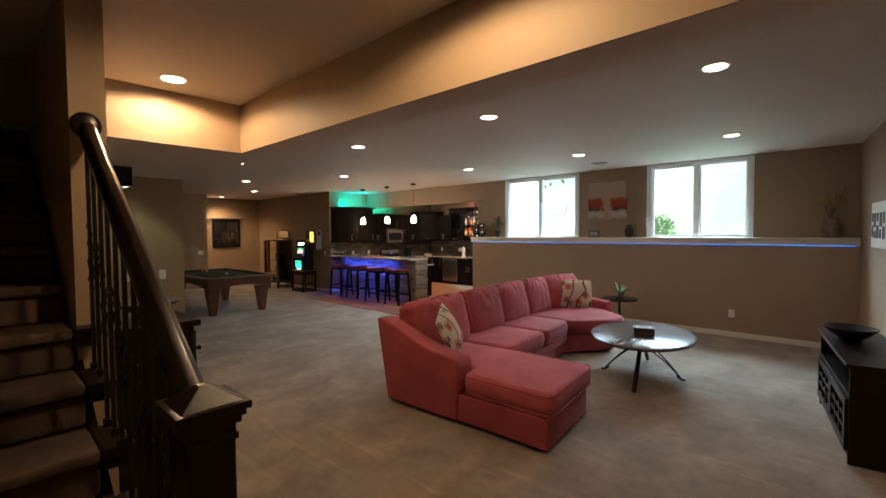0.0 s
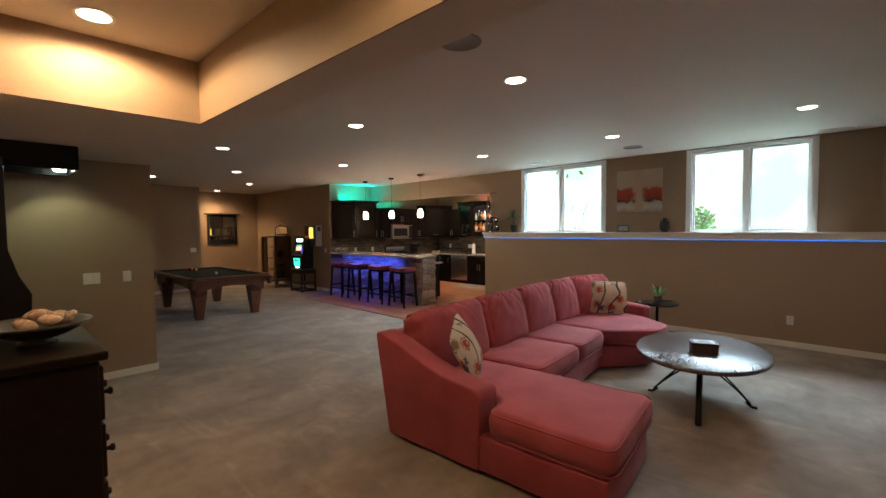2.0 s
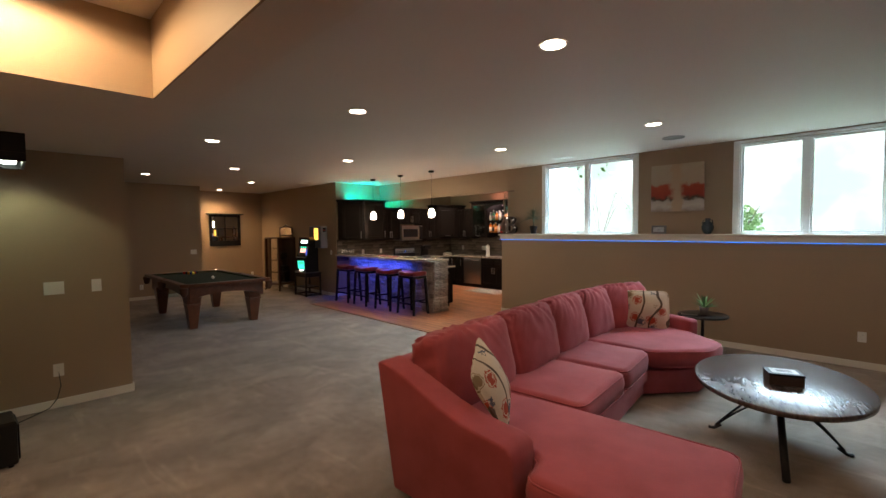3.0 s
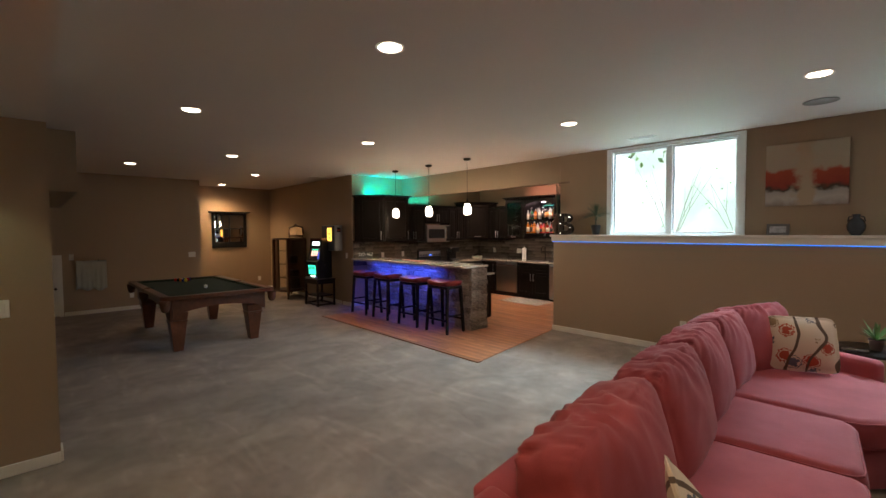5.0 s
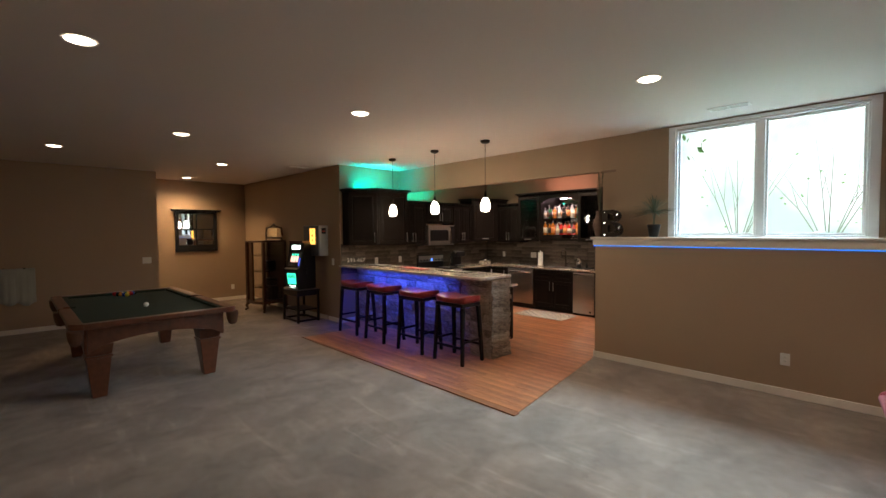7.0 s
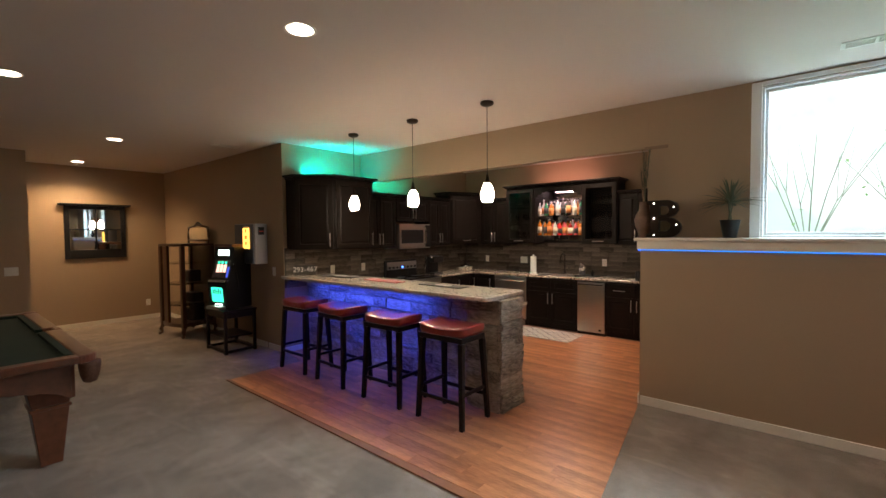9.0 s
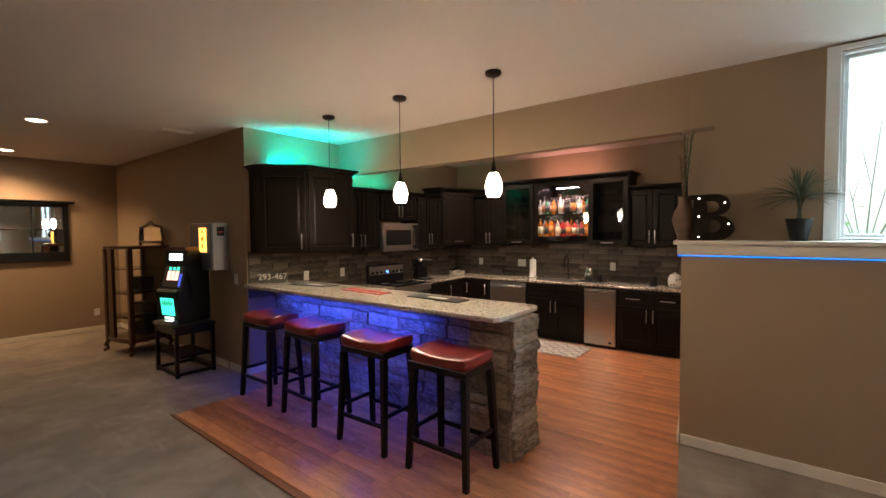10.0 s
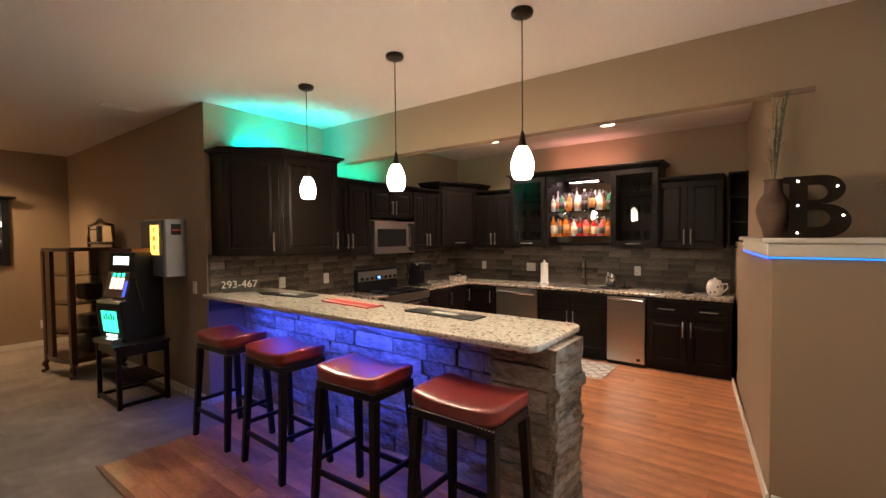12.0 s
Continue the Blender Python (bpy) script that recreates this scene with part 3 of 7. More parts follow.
for i in range(15):
    bm = bmesh.new()
    bmesh.ops.create_icosphere(bm, subdivisions=2, radius=1)
    for v in bm.verts:
        v.co *= 1 + 0.25 * noise.noise(v.co * 2 + Vector((i, 0, 0)))
        v.co = Vector((v.co.x * 0.045, v.co.y * 0.03, v.co.z * 0.024))
    o = part("pod", bm, M_POD, bowl, smooth=True)
    an, rr = rng.uniform(0, 6.3), rng.uniform(0, 0.13)
    o.matrix_basis = pose(rr * math.cos(an), rr * math.sin(an), 0.10 + 0.035 * (1 - rr / 0.13), rng.uniform(-30, 30), rng.uniform(-30, 30), rng.uniform(0, 360))

# ---- arcade machine ----
ar = thing("arcade_machine", pose(-5.72, 0.40, 0), "tall black arcade cabinet with an overhanging marquee lamp box", "arcade machine")
bm = bmesh.new()
prof = [(-0.4, 0.0), (0.30, 0.0), (0.33, 0.5), (0.43, 0.95), (0.44, 1.15), (0.36, 1.32), (0.30, 1.55), (0.30, 2.27), (-0.4, 2.27)]
for x in (-0.30, 0.30):
    fr = [bm.verts.new((x, y, z)) for y, z in prof]
    bm.faces.new(fr if x > 0 else fr[::-1])
vs = list(bm.verts)
k = len(prof)
for i in range(k):
    bm.faces.new([vs[i], vs[(i + 1) % k], vs[k + (i + 1) % k], vs[k + i]])
part("cabinet_body", bm, M_BLACK, ar, bevel=0.01)
bm = bmesh.new()
box(bm, -0.34, 0.30, -0.4, 0.80, 2.34, 2.49)
box(bm, -0.34, -0.32, 0.3, 0.80, 2.27, 2.34), box(bm, 0.28, 0.30, 0.3, 0.80, 2.27, 2.34), box(bm, -0.34, 0.30, 0.78, 0.80, 2.27, 2.34)
part("marquee_box", bm, M_BLACK, ar, bevel=0.004)
bm = bmesh.new()
lathe(bm, [(0.0001, 0.0), (0.045, 0.005), (0.055, 0.03), (0.055, 0.05)], cx=-0.1, cy=0.70, n=20)
part("lamp_lens", bm, glow("pale lamp", (0.9, 1.0, 0.85), 8), ar).location = (0, 0, 2.285)
lamp("marquee_lamp", "SPOT", look((-5.82, 1.00, 2.25), (-6.33, 1.25, 1.2)), 4.0, (0.85, 1.0, 0.62), radius=0.05, cone=95, blend=0.35)


# ---- subwoofer beside the arcade machine ----
sw = thing("subwoofer", pose(-5.25, 0.89, 0, 0, 0, 4), "small black floor speaker box standing on the carpet", "speaker")
boxpart("cabinet", (-0.16, 0.16, -0.17, 0.17, 0.02, 0.34), M_BLACK, sw, bevel=0.018, seg=3)
boxpart("grille_cloth", (-0.14, 0.14, 0.171, 0.182, 0.05, 0.31), M_IRON, sw, "black cloth speaker grille", bevel=0.006, seg=2)
for sx in (-1, 1):
    for sy in (-1, 1):
        boxpart("foot", (sx * 0.12 - 0.015, sx * 0.12 + 0.015, sy * 0.13 - 0.015, sy * 0.13 + 0.015, 0, 0.02), M_BLACK, sw)

# ---- sofa ----
def puff(name, w, d, h, material, parent, m, label="", n=4.5, bulge=0.18, wrinkle=0.0, cuts=11, seed=0, flat_bottom=False):
    """A stuffed cushion w x d x h round its centre, w along x, with soft edges and creases."""
    bm = bmesh.new()
    bmesh.ops.create_cube(bm, size=2)
    bmesh.ops.subdivide_edges(bm, edges=bm.edges[:], cuts=cuts, use_grid_fill=True)
    off = Vector((seed * 7.3, seed * 3.1, 0))
    for v in bm.verts:
        p = v.co.copy()
        mx = max(abs(p.x), abs(p.y), abs(p.z))
        nn = (abs(p.x) ** n + abs(p.y) ** n + abs(p.z) ** n) ** (1 / n)
        q = p * (mx / nn)
        q.z *= 1 + bulge * (1 - p.x * p.x) * (1 - p.y * p.y) - 0.35 * bulge * (p.x ** 4 + p.y ** 4) / 2
        e = max(0.0, p.y) ** 1.5
        r1 = 1 - abs(noise.noise(Vector((p.x * (3.1 + 1.2 * e) + 1.8 * p.y * p.x, p.y * 1.1, p.z * 0.8)) + off)) * 2.6
        wv = wrinkle * ((r1 - 0.6) * (0.25 + e) + 0.5 * noise.noise(Vector((p.x * 2, p.y * 2, p.z)) + off))
        q = Vector((q.x * w / 2, q.y * d / 2, q.z * h / 2))
        q += q.normalized() * wv
        v.co = q
    o = part(name, bm, material, parent, label, smooth=True)
    o.matrix_basis = m
    return o


sofa = thing("sectional_sofa", pose(-2.905, 2.80, 0, 0, 0, 4.9), "large red upholstered sectional sofa with chaise and angled end seat", "sofa")


def rounded(pts, cut=0.05):
    """A plan polygon with its corners cut round."""
    out = []
    k = len(pts)
    for i in range(k):
        p, a, b = Vector(pts[i]), Vector(pts[i - 1]), Vector(pts[(i + 1) % k])
        u, v = (a - p), (b - p)
        cu_, cv = min(cut, u.length * 0.4), min(cut, v.length * 0.4)
        u, v = p + u.normalized() * cu_, p + v.normalized() * cv
        for g in (0.0, 0.33, 0.67, 1.0):
            out.append((1 - g) ** 2 * u + 2 * g * (1 - g) * p + g * g * v)
    return out


def along(pts, step=0.07):
    """The same outline with points at even steps."""
    out = []
    for i, p in enumerate(pts):
        q = pts[(i + 1) % len(pts)]
        n = max(1, int((q - p).length / step))
        out += [p.lerp(q, j / n) for j in range(n)]
    return out


def inset(pts, d):
    out = []
    k = len(pts)
    for i in range(k):
        t = (pts[(i + 1) % k] - pts[i - 1]).normalized()
        out.append(pts[i] + Vector((-t.y, t.x)) * d)
    return out


def seat_pad(name, pts, z0, z1, label="", crown_h=0.02, seed=0, cut=0.11):
    """A stuffed seat cushion over a plan outline, soft at its edges and piped along them."""
    line = along(rounded(pts, cut))
    prof = [(0.05, z0 - 0.004), (0.008, z0 + 0.012), (-0.006, (z0 + z1) / 2), (-0.002, z1 - 0.05), (0.012, z1 - 0.018), (0.03, z1 - 0.003),
            (0.048, z1 + crown_h * 0.25), (0.062, z1 + crown_h * 0.35)]
    bm = bmesh.new()
    rings = []
    for d, z in prof:
        ring = []
        for q in inset(line, d):
            w = noise.noise(Vector((q.x * 2.6 + seed, q.y * 2.6, z * 3))) * 0.010 + noise.noise(Vector((q.x * 9, q.y * 9, seed))) * 0.003
            ring.append(bm.verts.new((q.x, q.y, z + (w if z > z1 - 0.03 else 0))))
        rings.append(ring)
    k = len(line)
    for p, q in zip(rings, rings[1:]):
        for i in range(k):
            bm.faces.new([p[i], p[(i + 1) % k], q[(i + 1) % k], q[i]])
    bm.faces.new(rings[0][::-1])
    last = set(rings[-1])
    bmesh.ops.triangle_fill(bm, edges=[e for e in bm.edges if e.verts[0] in last and e.verts[1] in last], use_beauty=True)
    o = part(name, bm, M_RED, sofa, label, smooth=True)
    for d, z in ((0.004, z0 + 0.016), (0.010, z1 - 0.016)):
        bm = bmesh.new()
        loop = inset(line, d)
        tube(bm, [(q.x, q.y, z) for q in loop + loop[:1]], 0.006, 6)
        part("piping", bm, M_RED, o)
    return o


def soft_prism(name, pts, z0, z1, bev=0.035, material=None, parent=None, label="", top=None):
    bm = bmesh.new()
    prism(bm, pts, z0, z1, top)
    o = part(name, bm, material or M_RED, parent or sofa, label, bevel=bev, seg=4)
    o.data.polygons.foreach_set("use_smooth", [True] * len(o.data.polygons))
    return o


soft_prism("base", [(0.035, 0.0), (1.81, -0.09), (1.79, 0.82), (0.87, 0.86), (0.83, 2.66), (1.25, 3.08), (1.29, 3.42), (0.98, 3.86), (0.34, 4.22), (0.12, 4.0), (-0.02, 3.3), (0.0, 1.7)], 0.035, 0.285, 0.015)
seat_pad("chaise_cushion", [(0.2, 0.18), (0.975, 0.18), (0.985, -0.055), (1.85, -0.095), (1.82, 0.93), (0.2, 0.95)], 0.292, 0.47, "deep red chaise cushion with piped edges", 0.018, 1)
seat_pad("seat_cushion", [(0.15, 0.955), (0.90, 0.955), (0.905, 1.90), (0.15, 1.90)], 0.292, 0.475, "", 0.022, 2)
seat_pad("seat_cushion", [(0.15, 1.905), (0.905, 1.905), (0.885, 2.70), (0.15, 2.76)], 0.292, 0.475, "", 0.022, 3)
seat_pad("seat_cushion", [(0.1, 2.765), (0.89, 2.705), (1.36, 3.10), (1.41, 3.52), (1.06, 3.86), (0.35, 4.18), (0.0, 3.4)], 0.292, 0.475, "wide angled red end cushion with piped edges", 0.02, 4)
for y0, y1, x in ((0.97, 1.895, 0.875), (1.905, 2.65, 0.865)):
    bm = bmesh.new()
    box(bm, x - 0.012, x + 0.008, y0, y1, 0.19, 0.285)
    part("front_band", bm, M_RED, sofa, bevel=0.006)
bm = bmesh.new()
prof = [(0.03, 0.035), (0.93, 0.035), (0.945, 0.50), (0.94, 0.555), (0.91, 0.588), (0.86, 0.602), (0.76, 0.610), (0.60, 0.632), (0.44, 0.675), (0.28, 0.735), (0.12, 0.795), (0.0, 0.830), (-0.06, 0.845), (-0.09, 0.848), (-0.115, 0.83), (-0.10, 0.74)]
ring = []
for y in (-0.02, 0.17):
    ring.append([bm.verts.new((x, y - 0.05 * max(0, x) * (y < 0), z)) for x, z in prof])
bm.faces.new(ring[0]), bm.faces.new(ring[1][::-1])
for i in range(len(prof)):
    bm.faces.new([ring[0][i], ring[1][i], ring[1][(i + 1) % len(prof)], ring[0][(i + 1) % len(prof)]])
o = part("arm", bm, M_RED, sofa, bevel=0.03, seg=4)
o.data.polygons.foreach_set("use_smooth", [True] * len(o.data.polygons))
soft_prism("arm", [(0.42, 4.15), (1.02, 3.84), (1.10, 3.97), (0.45, 4.34)], 0.05, 0.62, 0.05)
soft_prism("backrest", [(0.0, 0.171), (0.16, 0.171), (0.14, 1.7), (0.12, 3.1), (0.14, 3.35), (-0.02, 3.35), (-0.02, 1.7)], 0.05, 0.80, 0.03,
           top=[(-0.20, 0.171), (-0.05, 0.171), (-0.08, 1.7), (-0.14, 3.0), (-0.12, 3.3), (-0.27, 3.3), (-0.245, 1.7)])
soft_prism("backrest", [(0.14, 3.36), (0.50, 4.16), (0.36, 4.26), (-0.02, 3.36)], 0.05, 0.80, 0.03, top=[(-0.11, 3.32), (0.36, 4.30), (0.24, 4.38), (-0.27, 3.32)])
for i, (x, y, rz, w, hh) in enumerate(((0.075, 0.74, 2, 0.99, 0.58), (0.06, 1.665, 1, 0.84, 0.58), (0.04, 2.47, 1, 0.82, 0.58), (0.07, 3.18, -5, 0.72, 0.58), (0.235, 3.84, -24, 0.80, 0.60))):
    m = pose(x, y, 0.69, 0, 0, rz) @ pose(0, 0, 0, 0, -15, 0) @ pose(0, 0, 0, 90, 0, 90)
    puff("back_cushion", w, hh, 0.29, M_RED, sofa, m, "red back cushion with creased fabric", wrinkle=0.020, seed=i, cuts=33, bulge=0.42, n=8.0)
for x, y in ((0.1, 0.1), (1.7, 0.02), (1.7, 0.72), (0.1, 2.6), (0.75, 2.6), (1.2, 3.4), (0.4, 4.05), (0.78, 1.1)):
    boxpart("foot", (x - 0.03, x + 0.03, y - 0.03, y + 0.03, 0, 0.036), M_BLACKWOOD, sofa)


def floral():
    m = mat("floral pillow cloth", (0.55, 0.47, 0.36), 0.9, var=0.05, fine=300, bump=0.3)
    n, l = m.node_tree.nodes, m.node_tree.links
    b = n["Principled BSDF"]
    ramp = [x for x in n if x.type == "VALTORGB"][0]
    co = [x for x in n if x.type == "TEX_COORD"][0]
    prev = ramp.outputs[0]
    vor = n.new("ShaderNodeTexVoronoi")
    vor.inputs["Scale"].default_value = 6.5
    l.new(co.outputs["Object"], vor.inputs[0])
    pick = n.new("ShaderNodeValToRGB")
    pick.color_ramp.interpolation = "CONSTANT"
    cols = [(0.35, 0.06, 0.03), (0.09, 0.10, 0.13), (0.22, 0.15, 0.08), (0.13, 0.085, 0.06)]
    e = pick.color_ramp.elements
    e[0].color, e[1].color, e[1].position = (*cols[0], 1), (*cols[1], 1), 0.3
    for p, c in ((0.55, cols[2]), (0.8, cols[3])):
        x = e.new(p)
        x.color = (*c, 1)
    sep = n.new("ShaderNodeSeparateColor")
    l.new(vor.outputs["Color"], sep.inputs[0])
    l.new(sep.outputs[0], pick.inputs[0])
    w = n.new("ShaderNodeTexNoise")
    w.inputs["Scale"].default_value = 38
    l.new(co.outputs["Object"], w.inputs[0])
    a = n.new("ShaderNodeMath")
    a.operation = "MULTIPLY_ADD"
    a.inputs[1].default_value = 0.35
    l.new(w.outputs[0], a.inputs[0])
    l.new(vor.outputs["Distance"], a.inputs[2])
    r = n.new("ShaderNodeValToRGB")
    el = r.color_ramp.elements
    el[0].position, el[1].position = 0.0, 0.44
    el[0].color, el[1].color = (1, 1, 1, 1), (1, 1, 1, 1)
    for p, c in ((0.45, 0.0), (0.50, 0.0), (0.515, 1.0), (0.56, 1.0), (0.575, 0.0), (1.0, 0.0)):
        x = el.new(p)
        x.color = (c, c, c, 1)
    r.color_ramp.interpolation = "LINEAR"
    l.new(a.outputs[0], r.inputs[0])
    mx = n.new("ShaderNodeMix")
    mx.data_type = "RGBA"
    l.new(r.outputs[0], mx.inputs[0])
    l.new(prev, mx.inputs[6])
    l.new(pick.outputs[0], mx.inputs[7])
    wave = n.new("ShaderNodeTexWave")
    wave.inputs["Scale"].default_value, wave.inputs["Distortion"].default_value = 1.8, 9
    l.new(co.outputs["Object"], wave.inputs[0])
    wr = n.new("ShaderNodeValToRGB")
    wr.color_ramp.elements[0].position, wr.color_ramp.elements[1].position = 0.93, 0.96
    l.new(wave.outputs["Color"], wr.inputs[0])
    m2 = n.new("ShaderNodeMix")
    m2.data_type = "RGBA"
    m2.inputs[7].default_value = (0.09, 0.06, 0.04, 1)
    l.new(wr.outputs[0], m2.inputs[0])
    l.new(mx.outputs[2], m2.inputs[6])
    l.new(m2.outputs[2], b.inputs["Base Color"])
    return m


M_FLORAL = floral()
for lab, m in (("cream floral throw pillow leaning on the sofa arm", sofa.matrix_basis @ pose(0.51, 0.41, 0.715, 0, 0, 110) @ pose(0, 0, 0, 64, 0, 0) @ pose(0, 0, 0, 0, 0, 20)),
               ("cream floral throw pillow against the end cushion", sofa.matrix_basis @ pose(0.57, 3.76, 0.71, 0, 0, 20) @ pose(0, 0, 0, 70, 0, 0))):
    t = thing("throw_pillow", m, lab, "pillow", "throw pillows on the sofa")
    puff("pillow_cover", 0.49, 0.46, 0.045, M_FLORAL, t, Matrix(), n=9.0, bulge=2.7, wrinkle=0.006, cuts=17)

# ---- coffee table ----
M_SLATE = mat("mottled slate table top", (0.016, 0.012, 0.012), 0.27, var=0.5, scale=5, fine=14, stretch=(4.5, 1.0, 1), bump=0.7, dist=0.007, second=(0.07, 0.05, 0.042), coat=0.12)
ct = thing("coffee_table", pose(-1.21, 5.33, 0, 0, 0, 12), "oval dark mottled coffee table on black iron legs", "coffee table")
bm = bmesh.new()
lathe(bm, [(0.0001, 0.465), (0.54, 0.465), (0.565, 0.470), (0.568, 0.50), (0.560, 0.505), (0.0001, 0.505)], n=64, sy=1.33)
part("tabletop", bm, M_SLATE, ct)
bm = bmesh.new()
lathe(bm, [(0.04, 0.36), (0.075, 0.40), (0.11, 0.45), (0.11, 0.466), (0.0001, 0.466)], n=20)
part("hub", bm, M_IRON, ct)
for s in (-1, 1):
    bm = bmesh.new()
    tube(bm, [(0, s * 0.05, 0.45), (0, s * 0.34, 0.25), (0, s * 0.69, 0.02)], [0.028, 0.025, 0.024], 8)
    part("leg", bm, M_IRON, ct, "straight black leg")
    bm = bmesh.new()
    for w in (-0.06, 0.06):
        pts = []
        for k in range(13):
            g = k / 12
            r = 0.05 + 0.36 * g
            z = 0.455 - 0.42 * g ** 0.6 + 0.05 * math.sin(math.pi * g)
            pts.append((s * r, w * (1 - g) * 1.8 + 0.0, max(0.012, z)))
        tube(bm, pts, 0.0085, 6)
    tube(bm, [(s * 0.37, 0, 0.05), (s * 0.42, 0, 0.012), (s * 0.46, 0, 0.012)], 0.013, 6)
    part("leg", bm, M_IRON, ct, "forked curved iron leg")
bx = thing("decorative_box", pose(-1.165, 5.25, 0.506, 0, 0, 22), "small dark box with a pale framed lid on the table", "box")
boxpart("body", (-0.11, 0.11, -0.08, 0.08, 0, 0.075), mat("carved box", (0.06, 0.035, 0.025), 0.5, var=0.5, fine=80, bump=0.8, dist=0.004), bx, bevel=0.003)
boxpart("lid", (-0.115, 0.115, -0.085, 0.085, 0.075, 0.09), M_BLACK, bx)
boxpart("lid_panel", (-0.085, 0.085, -0.055, 0.055, 0.09, 0.093), mat("pale lid panel", (0.45, 0.42, 0.38), 0.4), bx, bevel=0.001)
for y in (-0.02, 0.0, 0.02):
    boxpart("lettering", (-0.05, 0.05, y - 0.005, y + 0.005, 0.093, 0.0936), M_BLACK, bx, bevel=0)

# ---- side table, plant, remote ----
sd = thing("side_table", pose(-2.25, 7.40, 0), "round dark wooden side table on a pedestal", "side table")
bm = bmesh.new()
lathe(bm, [(0.0001, 0.555), (0.28, 0.555), (0.292, 0.565), (0.292, 0.578), (0.286, 0.585), (0.0001, 0.585)], n=36)
part("tabletop", bm, M_BLACKWOOD, sd)
bm = bmesh.new()
lathe(bm, [(0.16, 0.0), (0.165, 0.015), (0.05, 0.03), (0.022, 0.05), (0.02, 0.50), (0.06, 0.556)], n=20)
part("pedestal", bm, M_IRON, sd)


def leafy(name, m, label, n, length, material, parent_parts, spread=0.9, seed=1, width=0.02, droop=0.5, category="potted plant"):
    t = thing(name, m, label, category)
    parent_parts(t)
    rg = random.Random(seed)
    for i in range(n):
        bm = bmesh.new()
        an = i * 2.4 + rg.uniform(-0.3, 0.3)
        el = rg.uniform(0.15, spread)
        L = length * rg.uniform(0.7, 1.1)
        prev = None
        for k in range(6):
            g = k / 5
            r = L * g * math.sin(el) + L * 0.25 * droop * g * g
            z = L * g * math.cos(el) - droop * L * 0.45 * g * g * math.sin(el)
            w = width * (0.55 + 1.2 * g) * (1 - g) ** 0.6 + 0.001
            c = Vector((r * math.cos(an), r * math.sin(an), z))
            s = Vector((-math.sin(an), math.cos(an), 0)) * w
            row = [bm.verts.new(c - s), bm.verts.new(c - Vector((0, 0, w * 0.35))), bm.verts.new(c + s)]
            if prev:
                bm.faces.new([prev[0], prev[1], row[1], row[0]])
                bm.faces.new([prev[1], prev[2], row[2], row[1]])
            prev = row
        o = part("leaf", bm, material, t)
        o.location = (0, 0, t.get("leaf_z", 0.1))
    return t


M_SUCC = mat("succulent leaf", (0.16, 0.32, 0.13), 0.5, var=0.3, bump=0.1)
M_POT = mat("grey clay pot", (0.22, 0.19, 0.17), 0.7, var=0.15, bump=0.2)


def small_pot(t):
    bm = bmesh.new()
    lathe(bm, [(0.04, 0.0), (0.055, 0.09), (0.058, 0.1), (0.05, 0.1), (0.045, 0.085), (0.0001, 0.085)], n=20)
    part("pot", bm, M_POT, t)
    t["leaf_z"] = 0.09


leafy("potted_plant", pose(-2.23, 7.37, 0.586), "small green succulent in a grey pot on the side table", 30, 0.20, M_SUCC, small_pot, 1.3, 2, 0.013, 0.2)
rm = thing("remote_control", pose(-2.36, 7.23, 0.586, 0, 0, 20), "slim black and silver remote on the side table", "remote control")
boxpart("body", (-0.09, 0.09, -0.022, 0.022, 0, 0.016), M_STEEL, rm, bevel=0.004)
boxpart("keypad", (-0.08, 0.08, -0.016, 0.016, 0.016, 0.018), M_BLACK, rm, bevel=0)

# ---- media console ----
cs = thing("media_console", pose(0.494, 4.925, 0, 0, 0, 8.2), "black wooden media console with lattice glass doors", "media console")
CL, CD, CH = 0.70, 0.24, 0.745
boxpart("top", (-0.03, 0.43, -CL - 0.02, CL + 0.02, CH - 0.03, CH), M_BLACKWOOD, cs, bevel=0.006)
bm = bmesh.new()
bm.free()
for nm, dims in (("side_panel", (0.0, 0.42, -CL, -CL + 0.03, 0, CH - 0.03)), ("side_panel", (0.0, 0.42, CL - 0.03, CL, 0, CH - 0.03)),
                 ("back_panel", (0.40, 0.42, -CL + 0.03, CL - 0.03, 0.04, CH - 0.03)), ("shelf", (0.0, 0.40, -CL + 0.03, CL - 0.03, 0.05, 0.08)),
                 ("shelf", (0.0, 0.40, -CL + 0.03, CL - 0.03, 0.48, 0.51)), ("divider", (0.0, 0.40, -0.012, 0.012, 0.08, 0.48))):
    boxpart(nm, dims, M_BLACKWOOD, cs)
